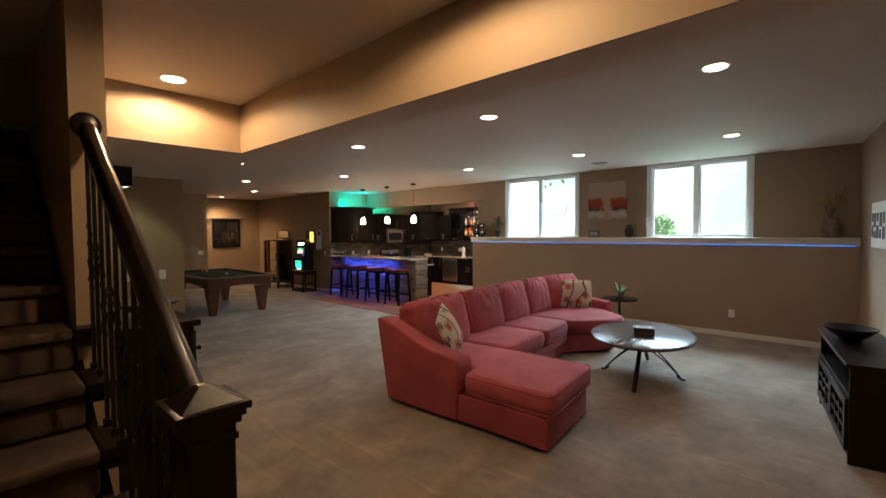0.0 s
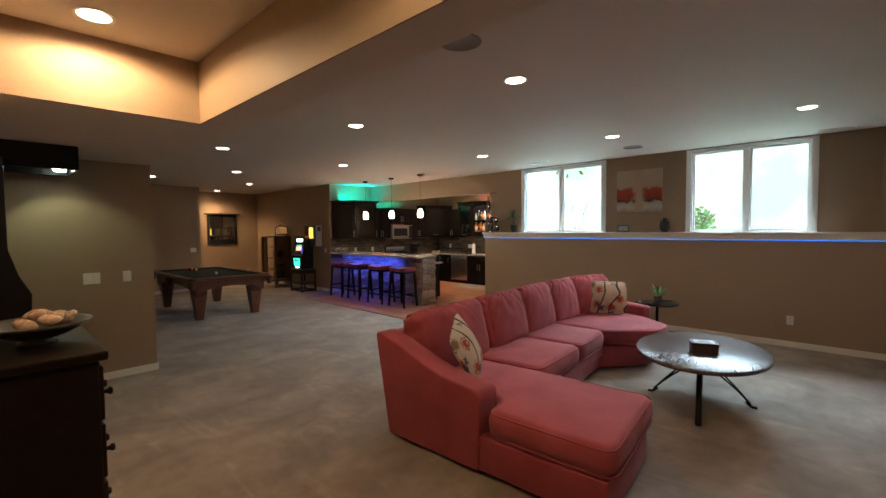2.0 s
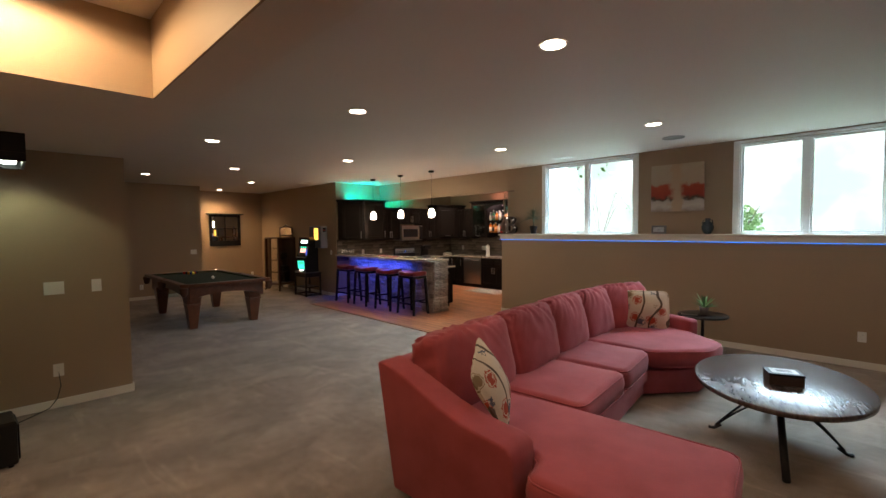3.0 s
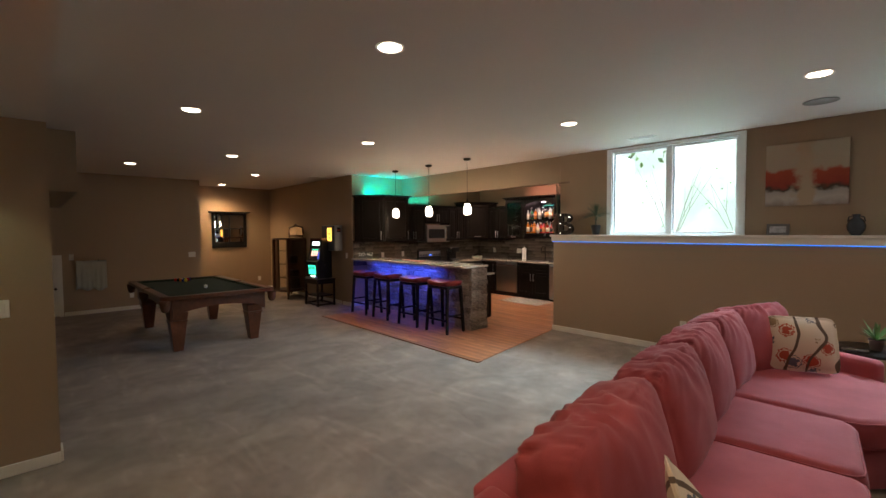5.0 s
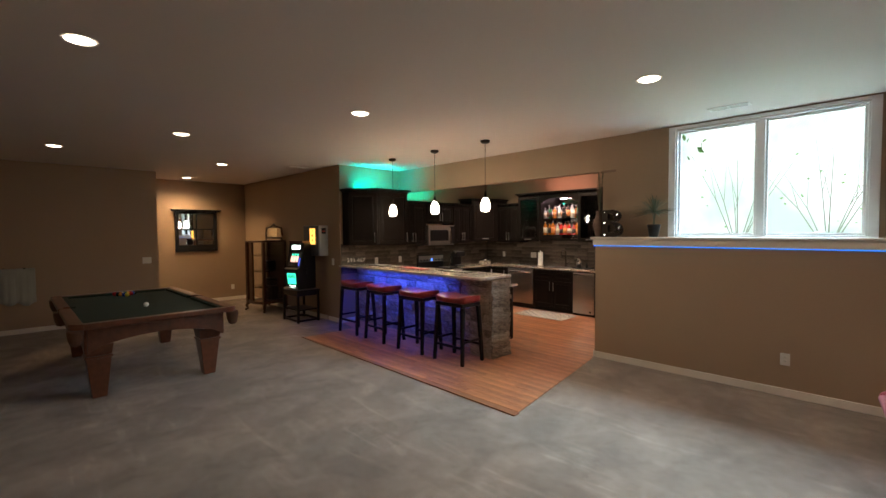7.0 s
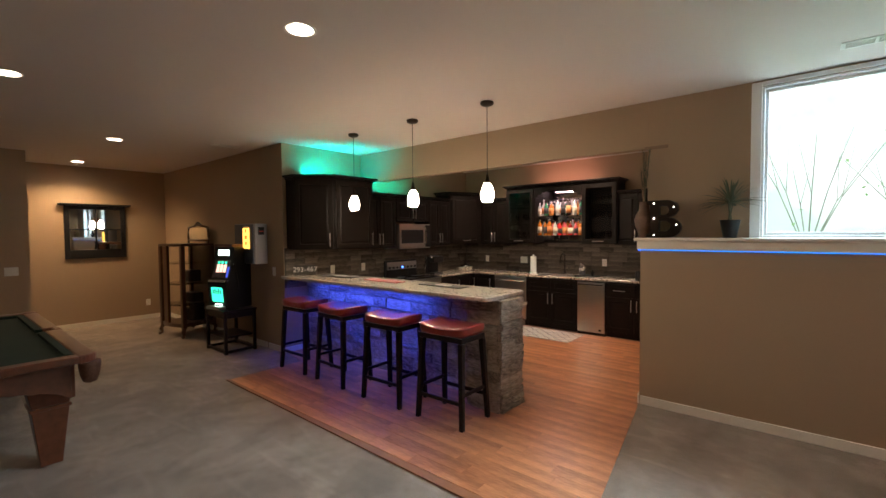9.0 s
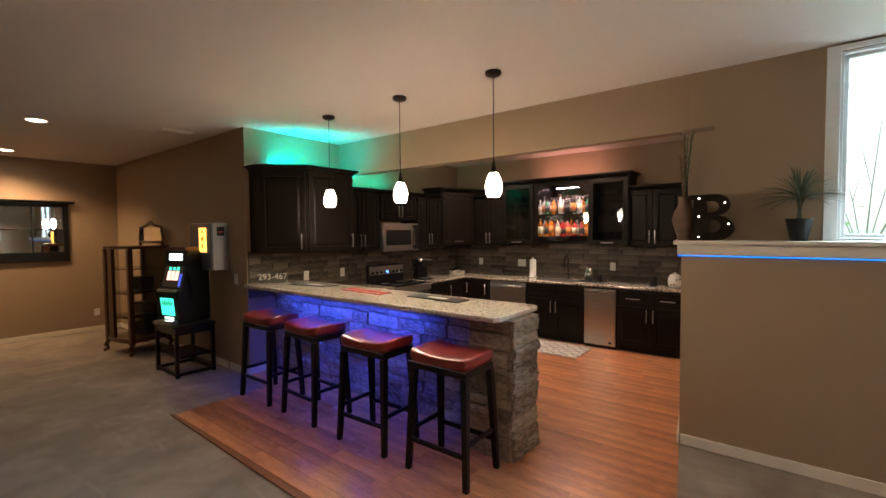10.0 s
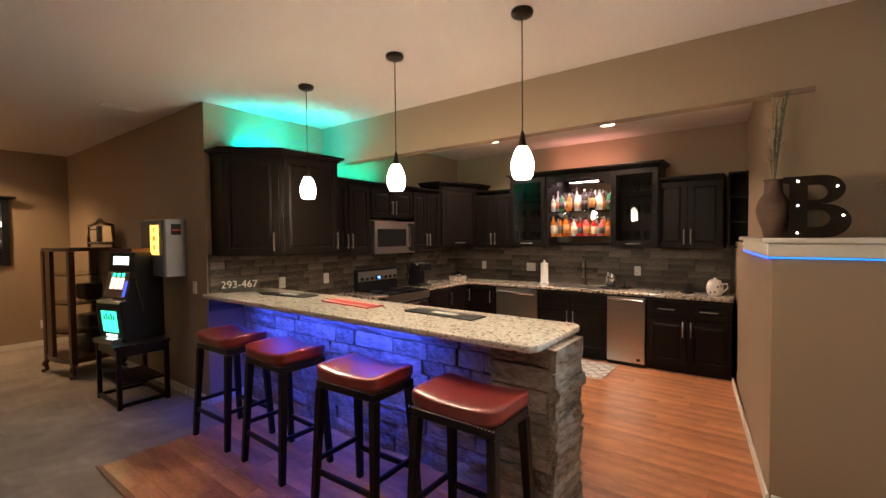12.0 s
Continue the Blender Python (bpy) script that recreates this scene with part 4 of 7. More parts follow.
for k in range(2):
    y0, y1 = (-CL + 0.035, -0.005) if k == 0 else (0.005, CL - 0.035)
    bm = bmesh.new()
    z0, z1 = 0.09, 0.475
    box(bm, -0.02, 0.0, y0, y0 + 0.06, z0, z1), box(bm, -0.02, 0.0, y1 - 0.06, y1, z0, z1)
    box(bm, -0.02, 0.0, y0 + 0.06, y1 - 0.06, z0, z0 + 0.06), box(bm, -0.02, 0.0, y0 + 0.06, y1 - 0.06, z1 - 0.06, z1)
    d = part("door", bm, M_BLACKWOOD, cs, bevel=0.003)
    bm = bmesh.new()
    for j in (1, 2):
        y = y0 + 0.06 + (y1 - y0 - 0.12) * j / 3
        box(bm, -0.016, -0.004, y - 0.009, y + 0.009, z0 + 0.06, z1 - 0.06)
    for j in (1, 2):
        z = z0 + 0.06 + (z1 - z0 - 0.12) * j / 3
        box(bm, -0.0155, -0.0045, y0 + 0.06, y1 - 0.06, z - 0.009, z + 0.009)
    part("lattice", bm, M_BLACKWOOD, d)
    bm = bmesh.new()
    box(bm, -0.004, -0.001, y0 + 0.06, y1 - 0.06, z0 + 0.06, z1 - 0.06)
    part("pane", bm, M_GLASS, d)
    bm = bmesh.new()
    s = y1 - 0.03 if k == 0 else y0 + 0.03
    tube(bm, [(-0.02, s, 0.24), (-0.04, s, 0.25), (-0.04, s, 0.33), (-0.02, s, 0.34)], 0.005, 6)
    part("handle", bm, M_BRONZE, d)
cb = thing("bowl", pose(0.60, 5.16, 0.745), "wide black bowl on the media console", "bowl")
bm = bmesh.new()
lathe(bm, [(0.06, 0.0), (0.07, 0.01), (0.14, 0.06), (0.19, 0.12), (0.183, 0.12), (0.10, 0.05), (0.0001, 0.035)], n=32)
part("dish", bm, M_IRON, cb)
bk = thing("book", pose(0.54, 5.47, 0.745, 0, 0, 12), "pale book lying on the media console", "book")
boxpart("cover", (-0.08, 0.08, -0.11, 0.11, 0, 0.03), mat("pale book cover", (0.55, 0.54, 0.5), 0.6), bk)
rm2 = thing("remote_control", pose(0.52, 5.30, 0.745, 0, 0, 100), "slim pale remote on the media console", "remote control")
boxpart("body", (-0.08, 0.08, -0.02, 0.02, 0, 0.014), M_WHITE, rm2, bevel=0.004)

# picture collage frame on the east wall
cf = thing("collage_frame", pose(EASTX(6.95) - 0.002, 6.95, 1.775, 0, 0, EAST_A), "white collage photo frame on the wall", "picture frame")
boxpart("frame", (-0.025, 0, -0.42, 0.42, -0.265, 0.265), M_WHITE, cf, bevel=0.003)
for j, (y, z, w, h) in enumerate(((-0.30, 0.08, 0.09, 0.12), (-0.14, 0.06, 0.12, 0.16), (0.04, 0.09, 0.09, 0.1), (0.2, 0.06, 0.12, 0.16), (0.34, 0.09, 0.08, 0.1), (-0.3, -0.09, 0.11, 0.14), (-0.12, -0.1, 0.1, 0.1), (0.04, -0.08, 0.12, 0.15), (0.2, -0.11, 0.1, 0.08), (0.34, -0.07, 0.08, 0.14))):
    boxpart("photo", (-0.028, -0.025, y - w / 2, y + w / 2, z - h / 2, z + h / 2), M_BLACK, cf, "dark photograph", bevel=0)

# ---- things on the ledge ----
pt = thing("canvas_painting", pose(-2.885, WY - 0.02, 2.325), "autumn landscape canvas with red trees and pale water", "painting")
boxpart("canvas", (-0.375, 0.375, -0.02, 0.018, -0.365, 0.365), None, pt, bevel=0.003)


def painting():
    m = bpy.data.materials.new("autumn painting")
    m.use_nodes = True
    n, l = m.node_tree.nodes, m.node_tree.links
    b = n["Principled BSDF"]
    b.inputs["Roughness"].default_value = 0.7
    co, sep = n.new("ShaderNodeTexCoord"), n.new("ShaderNodeSeparateXYZ")
    l.new(co.outputs["Object"], sep.inputs[0])
    nz = n.new("ShaderNodeTexNoise")
    nz.inputs["Scale"].default_value, nz.inputs["Detail"].default_value = 9, 6
    l.new(co.outputs["Object"], nz.inputs[0])
    a = n.new("ShaderNodeMath")
    a.operation = "MULTIPLY_ADD"
    a.inputs[1].default_value = 0.16
    l.new(nz.outputs[0], a.inputs[0])
    l.new(sep.outputs[2], a.inputs[2])
    r = n.new("ShaderNodeValToRGB")
    mp = n.new("ShaderNodeMapRange")
    mp.inputs[1].default_value, mp.inputs[2].default_value = -0.29, 0.45
    l.new(a.outputs[0], mp.inputs[0])
    l.new(mp.outputs[0], r.inputs[0])
    e = r.color_ramp.elements
    e[0].color, e[0].position = (0.30, 0.24, 0.20, 1), 0.0
    e[1].color, e[1].position = (0.45, 0.38, 0.28, 1), 1.0
    for p, c in ((0.12, (0.50, 0.46, 0.42)), (0.22, (0.42, 0.38, 0.34)), (0.27, (0.05, 0.035, 0.02)), (0.33, (0.30, 0.03, 0.015)), (0.55, (0.38, 0.06, 0.02)), (0.60, (0.42, 0.33, 0.24))):
        x = e.new(p)
        x.color = (*c, 1)
    # gap between the two clumps of trees
    g = n.new("ShaderNodeMath")
    g.operation = "ABSOLUTE"
    l.new(sep.outputs[0], g.inputs[0])
    g2 = n.new("ShaderNodeMath")
    g2.operation = "MULTIPLY_ADD"
    g2.inputs[1].default_value = 0.25
    l.new(nz.outputs[0], g2.inputs[0])
    l.new(g.outputs[0], g2.inputs[2])
    gr = n.new("ShaderNodeValToRGB")
    gr.color_ramp.elements[0].position, gr.color_ramp.elements[1].position = 0.17, 0.24
    l.new(g2.outputs[0], gr.inputs[0])
    mx = n.new("ShaderNodeMix")
    mx.data_type = "RGBA"
    mx.inputs[6].default_value = (0.45, 0.33, 0.22, 1)
    l.new(gr.outputs[0], mx.inputs[0])
    l.new(r.outputs[0], mx.inputs[7])
    l.new(mx.outputs[2], b.inputs["Base Color"])
    return m


pt.children[0].data.materials.clear()
pt.children[0].data.materials.append(painting())
M_URN = mat("dark glazed urn", (0.025, 0.028, 0.032), 0.2, var=0.4, bump=0.05)
ur = thing("urn", pose(-2.44, 8.345, LEDGE), "small dark glazed urn on the ledge", "vase")
bm = bmesh.new()
lathe(bm, [(0.04, 0.0), (0.045, 0.01), (0.075, 0.06), (0.08, 0.11), (0.06, 0.165), (0.03, 0.19), (0.028, 0.215), (0.038, 0.23), (0.03, 0.23), (0.0001, 0.19)], n=24)
part("body", bm, M_URN, ur)
for s in (-1, 1):
    bm = bmesh.new()
    tube(bm, [(s * 0.03, 0, 0.21), (s * 0.06, 0, 0.2), (s * 0.07, 0, 0.15)], 0.006, 6)
    part("handle", bm, M_URN, ur)
pf = thing("picture_frame", pose(-3.12, 8.345, LEDGE, -8, 0, 0), "small wide pewter photo frame on the ledge", "picture frame")
boxpart("frame", (-0.11, 0.11, -0.01, 0.01, 0.0, 0.135), mat("pewter frame", (0.16, 0.16, 0.17), 0.4, 0.5), pf, bevel=0.004)
boxpart("photo", (-0.08, 0.08, -0.012, -0.010, 0.03, 0.105), mat("faded photo", (0.34, 0.36, 0.40), 0.4, var=0.4, scale=20), pf, bevel=0)

M_PALM = mat("dull green palm leaf", (0.075, 0.10, 0.06), 0.6, var=0.3, bump=0.1)


def black_pot(t):
    bm = bmesh.new()
    lathe(bm, [(0.05, 0.0), (0.078, 0.15), (0.082, 0.155), (0.072, 0.155), (0.068, 0.14), (0.0001, 0.14)], n=24)
    part("pot", bm, M_BLACK, t, "tapered black pot")
    bm = bmesh.new()
    for k in range(4):
        tube(bm, [(0.01 * k - 0.015, 0, 0.14), (0.012 * math.sin(k * 2), 0.01 * math.cos(k), 0.25), (0.03 * math.sin(k * 2), 0.02 * math.cos(k * 3), 0.36)], 0.005, 6)
    part("stem", bm, M_PALM, t)
    t["leaf_z"] = 0.30


leafy("potted_palm", pose(-5.42, 8.33, LEDGE), "small artificial palm in a tapered black pot on the ledge", 80, 0.25, M_PALM, black_pot, 1.6, 5, 0.007, 0.8)

# marquee letter
mb = thing("marquee_letter", pose(-5.94, 8.30, LEDGE, 0, 0, -2) @ Matrix.Diagonal((0.86, 0.86, 0.95, 1)), "dark metal letter B sign with small glowing bulbs on the ledge", "sign")
def arc_pts(cx, cz, rx, rz, n=14):
    return [(cx + rx * math.cos(t), cz + rz * math.sin(t)) for t in [-math.pi / 2 + math.pi * k / n for k in range(n + 1)]]


cu = bpy.data.curves.new("letter", "CURVE")
cu.dimensions, cu.fill_mode, cu.extrude = "2D", "BOTH", 0.03
outer = [(-0.17, 0.0)] + arc_pts(0.04, 0.10, 0.135, 0.10) + arc_pts(0.03, 0.285, 0.115, 0.085) + [(-0.17, 0.37), (-0.17, 0.335), (-0.135, 0.325), (-0.135, 0.045), (-0.17, 0.035)]
for pts in (outer, [(-0.04, 0.065)] + arc_pts(0.015, 0.115, 0.06, 0.05, 10) + [(-0.04, 0.165)], [(-0.04, 0.225)] + arc_pts(0.01, 0.27, 0.05, 0.045, 10) + [(-0.04, 0.315)]):
    sp = cu.splines.new("POLY")
    sp.points.add(len(pts) - 1)
    for p, (x, z) in zip(sp.points, pts):
        p.co = (x, z, 0, 1)
    sp.use_cyclic_u = True
tmp = new("tmp", cu)
bpy.context.view_layer.update()
me = bpy.data.meshes.new_from_object(tmp.evaluated_get(bpy.context.evaluated_depsgraph_get()))
bpy.data.objects.remove(tmp)
me.materials.append(M_BRONZE)
part("letter_body", me, None, mb).matrix_basis = pose(0, 0, 0, 90)
M_BULB = glow("tiny bulb", (1.0, 0.93, 0.8), 6)
for x, z in ((-0.09, 0.34), (-0.09, 0.195), (-0.09, 0.03), (0.105, 0.30), (0.135, 0.13)):
    bm = bmesh.new()
    bmesh.ops.create_icosphere(bm, subdivisions=2, radius=0.006)
    o = part("bulb", bm, M_BULB, mb, smooth=True)
    o.location = (x, -0.036, z)
va = thing("vase", pose(-6.13, 8.36, LEDGE), "brown ribbed clay vase with tall feathery stems on the ledge", "vase")
bm = bmesh.new()
prof = [(0.045, 0.0), (0.048, 0.01), (0.055, 0.05), (0.08, 0.12), (0.088, 0.17), (0.075, 0.225), (0.048, 0.27), (0.045, 0.31), (0.045, 0.335), (0.052, 0.35), (0.045, 0.35), (0.035, 0.31), (0.0001, 0.28)]
lathe(bm, prof, n=32)
part("body", bm, mat("brown clay", (0.10, 0.055, 0.035), 0.6, var=0.35, fine=30, stretch=(1, 1, 6), bump=0.7, dist=0.006), va)
rg = random.Random(9)
for i in range(9):
    bm = bmesh.new()
    an, tilt = rg.uniform(0, 6.3), rg.uniform(0.01, 0.10)
    H = rg.uniform(0.35, 0.62)
    tip = Vector((math.cos(an) * tilt, math.sin(an) * tilt, H))
    tube(bm, [(0, 0, 0.28), tuple(Vector((0, 0, 0.30)) + tip * 0.5), tuple(Vector((0, 0, 0.3)) + tip)], 0.003, 5)
    for k in range(16):
        g = 0.35 + 0.65 * k / 15
        c = Vector((0, 0, 0.3)) + tip * g
        a2 = rg.uniform(0, 6.3)
        e = Vector((math.cos(a2) * 0.05, math.sin(a2) * 0.05, 0.05)) * (1.2 - g * 0.6)
        s = Vector((-math.sin(a2), math.cos(a2), 0)) * 0.004
        bm.faces.new([bm.verts.new(c - s), bm.verts.new(c + s), bm.verts.new(c + e)])
    part("stem", bm, M_PALM if i % 3 else mat("dry stem", (0.30, 0.22, 0.14), 0.8) if not bpy.data.materials.get("dry stem") else bpy.data.materials["dry stem"] if i % 3 == 0 else M_PALM, va, "tall feathery stem")
vb = thing("vase", pose(0.40, 8.33, LEDGE), "pale ribbed crock with dried yellow flowers on the ledge", "vase")
bm = bmesh.new()
lathe(bm, [(0.085, 0.0), (0.10, 0.02), (0.095, 0.05), (0.11, 0.07), (0.11, 0.22), (0.095, 0.25), (0.10, 0.28), (0.085, 0.28), (0.0001, 0.24)], n=28)
part("body", bm, mat("mottled crock", (0.22, 0.18, 0.13), 0.6, var=0.5, scale=14, fine=50, bump=0.5, dist=0.005), vb)
M_DRYFLOWER = mat("dried yellow flower", (0.34, 0.25, 0.09), 0.8, var=0.4)
for i, (x, z) in enumerate(((-0.10, 0.55), (0.10, 0.56), (0.02, 0.46), (0.16, 0.72), (-0.03, 0.62), (0.06, 0.66))):
    bm = bmesh.new()
    tube(bm, [(0, 0, 0.24), (x * 0.5, 0.01 * i - 0.03, 0.24 + (z - 0.24) * 0.6), (x, 0.012 * i - 0.03, z)], 0.004, 5)
    o = part("stem", bm, M_PALM, vb)
    if i < 3:
        bm = bmesh.new()
        for k in range(14):
            an = k * math.pi / 7
            c = Vector((x, 0.012 * i - 0.04, z))
            e = Vector((math.cos(an) * 0.065, -0.02, math.sin(an) * 0.065))
            s = Vector((-math.sin(an), 0, math.cos(an))) * 0.014
            bm.faces.new([bm.verts.new(c), bm.verts.new(c + e * 0.6 + s), bm.verts.new(c + e), bm.verts.new(c + e * 0.6 - s)])
        part("flower", bm, M_DRYFLOWER, vb, "dried yellow flower head")

# ---- pool table ----
pl = thing("pool_table", pose(-10.25, 3.86, 0), "cherry wood pool table with green cloth and leather pockets", "pool table")
PLX, PLY, PZ = 1.40, 0.765, 0.82
for s in (-1, 1):
    for a, b in ((-PLX + 0.09, -0.07), (0.07, PLX - 0.09)):
        boxpart("rail", (a, b, *sorted((s * PLY, s * (PLY - 0.115))), PZ - 0.055, PZ), M_POOLWOOD, pl, bevel=0.014, seg=3)
    boxpart("rail", (*sorted((s * PLX, s * (PLX - 0.115))), -PLY + 0.09, PLY - 0.09, PZ - 0.055, PZ), M_POOLWOOD, pl, bevel=0.014, seg=3)
for sx in (-1, 1):
    for sy in (-1, 1):
        pts = [(sx * (PLX - 0.11 + 0.115 * math.cos(a)), sy * (PLY - 0.11 + 0.115 * math.sin(a))) for a in [math.pi / 2 * k / 6 for k in range(7)]]
        pts += [(sx * (PLX - 0.115), sy * (PLY - 0.09)), (sx * (PLX - 0.09), sy * (PLY - 0.115))]
        bm = bmesh.new()
        prism(bm, pts, PZ - 0.057, PZ + 0.004)
        part("pocket_casting", bm, M_POOLWOOD, pl, bevel=0.008)
for sy in (-1, 1):
    boxpart("pocket_casting", (-0.07, 0.07, *sorted((sy * (PLY - 0.05), sy * (PLY + 0.004))), PZ - 0.057, PZ + 0.003), M_POOLWOOD, pl, bevel=0.008)
M_NET = mat("brown leather pocket", (0.10, 0.045, 0.025), 0.6, var=0.4, fine=60, bump=0.9, dist=0.006)
for x, y in ((-1, -1), (-1, 1), (1, -1), (1, 1), (0, -1), (0, 1)):
    bm = bmesh.new()
    lathe(bm, [(0.065, 0.0), (0.067, -0.03), (0.058, -0.10), (0.04, -0.15), (0.0001, -0.165)], n=14)
    o = part("pocket", bm, M_NET, pl, "leather drop pocket")
    o.location = (x * (PLX - 0.045), y * (PLY - 0.02 if x == 0 else PLY - 0.045), PZ - 0.05)
boxpart("cloth", (-PLX + 0.11, PLX - 0.11, -PLY + 0.11, PLY - 0.11, PZ - 0.06, PZ - 0.035), M_FELT, pl, "dark green cloth", bevel=0)
CUSH = []
for s in (-1, 1):
    for a, b in ((-PLX + 0.17, -0.08), (0.08, PLX - 0.17)):
        CUSH.append([(a - 0.03, s * (PLY - 0.115)), (b + 0.03, s * (PLY - 0.115)), (b, s * (PLY - 0.165)), (a, s * (PLY - 0.165))])
    a, b = -PLY + 0.17, PLY - 0.17
    CUSH.append([(s * (PLX - 0.115), a - 0.03), (s * (PLX - 0.165), a), (s * (PLX - 0.165), b), (s * (PLX - 0.115), b + 0.03)])
for pts in CUSH:
    bm = bmesh.new()
    prism(bm, pts, PZ - 0.034, PZ - 0.006)
    part("rail_cushion", bm, M_FELT, pl, "green cloth rail cushion")


def arched(bm, x0, x1, y, t, ztop, zend, zmid, axis):
    """An apron board with an arched lower edge."""
    n = 14
    rows = []
    for k in range(n + 1):
        g = k / n
        x = x0 + (x1 - x0) * g
        z = zend + (zmid - zend) * max(0.0, math.sin(math.pi * g)) ** 0.55
        for yy in (y, y + t):
            p = (x, yy) if axis == "x" else (yy, x)
            rows.append((bm.verts.new((*p, z)), bm.verts.new((*p, ztop))))
    for k in range(n):
        a0, a1 = rows[2 * k]
        b0, b1 = rows[2 * k + 1]
        c0, c1 = rows[2 * k + 2]
        d0, d1 = rows[2 * k + 3]
        for f in ((a0, c0, c1, a1), (b0, b1, d1, d0), (a0, b0, d0, c0), (a1, c1, d1, b1)):
            bm.faces.new(f)
    for q in (0, n):
        a0, a1 = rows[2 * q]
        b0, b1 = rows[2 * q + 1]
        bm.faces.new((a0, a1, b1, b0))


bm = bmesh.new()
for s in (-1, 1):
    arched(bm, -PLX + 0.14, PLX - 0.14, s * (PLY - 0.13) - 0.015, 0.03, PZ - 0.055, 0.50, 0.63, "x")
    arched(bm, -PLY + 0.14, PLY - 0.14, s * (PLX - 0.13) - 0.015, 0.03, PZ - 0.0555, 0.50, 0.63, "y")
part("apron", bm, M_POOLWOOD, pl, bevel=0.003)
boxpart("slate_bed", (-PLX + 0.15, PLX - 0.15, -PLY + 0.15, PLY - 0.15, PZ - 0.13, PZ - 0.062), M_BLACKWOOD, pl)
for sx in (-1, 1):
    for sy in (-1, 1):
        bm = bmesh.new()
        w0, w1 = 0.062, 0.105
        q = lambda w: [(-w, -w), (w, -w), (w, w), (-w, w)]
        prism(bm, q(w0), 0.0, 0.42, q(w1))
        prism(bm, q(w1 + 0.012), 0.42, 0.445)
        prism(bm, q(w1), 0.445, 0.56, q(w1 + 0.02))
        o = part("leg", bm, M_POOLWOOD, pl, bevel=0.006)
        o.location = (sx * (PLX - 0.34), sy * (PLY - 0.24), 0)
BALLS = [(0.75, 0.55, 0.05), (0.02, 0.05, 0.25), (0.5, 0.03, 0.02), (0.6, 0.2, 0.03), (0.03, 0.2, 0.06), (0.3, 0.02, 0.03), (0.02, 0.02, 0.02), (0.7, 0.65, 0.5)]
bm = bmesh.new()
bmesh.ops.create_uvsphere(bm, u_segments=16, v_segments=10, radius=0.029)
for f in bm.faces:
    f.smooth = True
ballm = {}
for i in range(15):
    row = int((math.sqrt(8 * i + 1) - 1) / 2)
    col = i - row * (row + 1) // 2
    x, y = -11.14 - 0.051 * row, 3.90 + (col - row / 2) * 0.059
    me = mesh_of("ball", bm.copy())
    c = BALLS[i % 8]
    if c not in ballm:
        ballm[c] = mat("pool ball", c, 0.08, var=0.02, bump=0, coat=0.5)
    me.materials.append(ballm[c])
    o = new("pool_ball", me)
    o.location = (x, y, PZ - 0.035 + 0.029)
    tagged(o, "glossy coloured pool ball racked on the green cloth", "pool ball", "racked pool balls")
bm2 = bm
me = mesh_of("ball", bm2)
me.materials.append(M_WHITE)
o = new("pool_ball", me)
o.location = (-9.88, 3.90, PZ - 0.035 + 0.029)
tagged(o, "glossy white cue ball on the green cloth", "pool ball")

# ---- mirror on the west wall ----
mi = thing("wall_mirror", pose(WX0 + 0.002, 5.90, 1.76), "black framed four-pane wall mirror with a peaked cornice", "mirror")
boxpart("glass", (0.0, 0.012, -0.40, 0.40, -0.42, 0.46), M_MIRROR, mi, bevel=0)
bm = bmesh.new()
box(bm, 0.0, 0.035, -0.455, -0.38, -0.50, 0.46), box(bm, 0.0, 0.035, 0.38, 0.455, -0.50, 0.46)
box(bm, 0.0, 0.035, -0.38, 0.38, -0.50, -0.34), box(bm, 0.0, 0.035, -0.38, 0.38, 0.40, 0.46)
box(bm, 0.012, 0.022, -0.012, 0.012, -0.34, 0.40), box(bm, 0.012, 0.021, -0.38, 0.38, 0.02, 0.04)
part("frame", bm, M_BLACK, mi, bevel=0.004)
bm = bmesh.new()
prism(bm, [(0.0, -0.49), (0.09, -0.49), (0.09, 0.49), (0.0, 0.49)], 0.46, 0.475, [(0.0, -0.53), (0.12, -0.53), (0.12, 0.53), (0.0, 0.53)])
prism(bm, [(0.0, -0.53), (0.12, -0.53), (0.12, 0.53), (0.0, 0.53)], 0.475, 0.50)
part("cornice", bm, M_BLACK, mi, bevel=0.003)

# ---- curio cabinet ----
M_OAK = mat("dark oak", (0.06, 0.024, 0.012), 0.35, var=0.35, scale=2, fine=25, stretch=(7, 7, 1), bump=0.08, coat=0.3)
cc = thing("curio_cabinet", pose(-12.98, 6.70, 0, 0, 0, 10), "antique dark oak curio cabinet with curved glass and top mirror", "display cabinet")
hw, hd, H = 0.34, 0.27, 1.53
bm = bmesh.new()
arc = [(-hw + 0.02 + (2 * hw - 0.04) * k / 10, -hd - 0.05 * math.sin(math.pi * k / 10)) for k in range(11)]
back = [(hw - 0.02, hd), (-hw + 0.02, hd)]
prism(bm, [(x * 1.06, y * 1.05) for x, y in arc] + [(x * 1.06, y) for x, y in back], H - 0.04, H)
part("top", bm, M_OAK, cc, bevel=0.008)
for z in (0.17, 0.52, 0.86, 1.2):
    bm = bmesh.new()
    prism(bm, arc + back, z, z + (0.06 if z < 0.2 else 0.018))
    part("shelf", bm, M_OAK if z < 0.2 else M_GLASS, cc, bevel=0.003 if z < 0.2 else 0)
boxpart("back_panel", (-hw + 0.02, hw - 0.02, hd - 0.015, hd, 0.23, H - 0.04), M_OAK, cc, bevel=0)
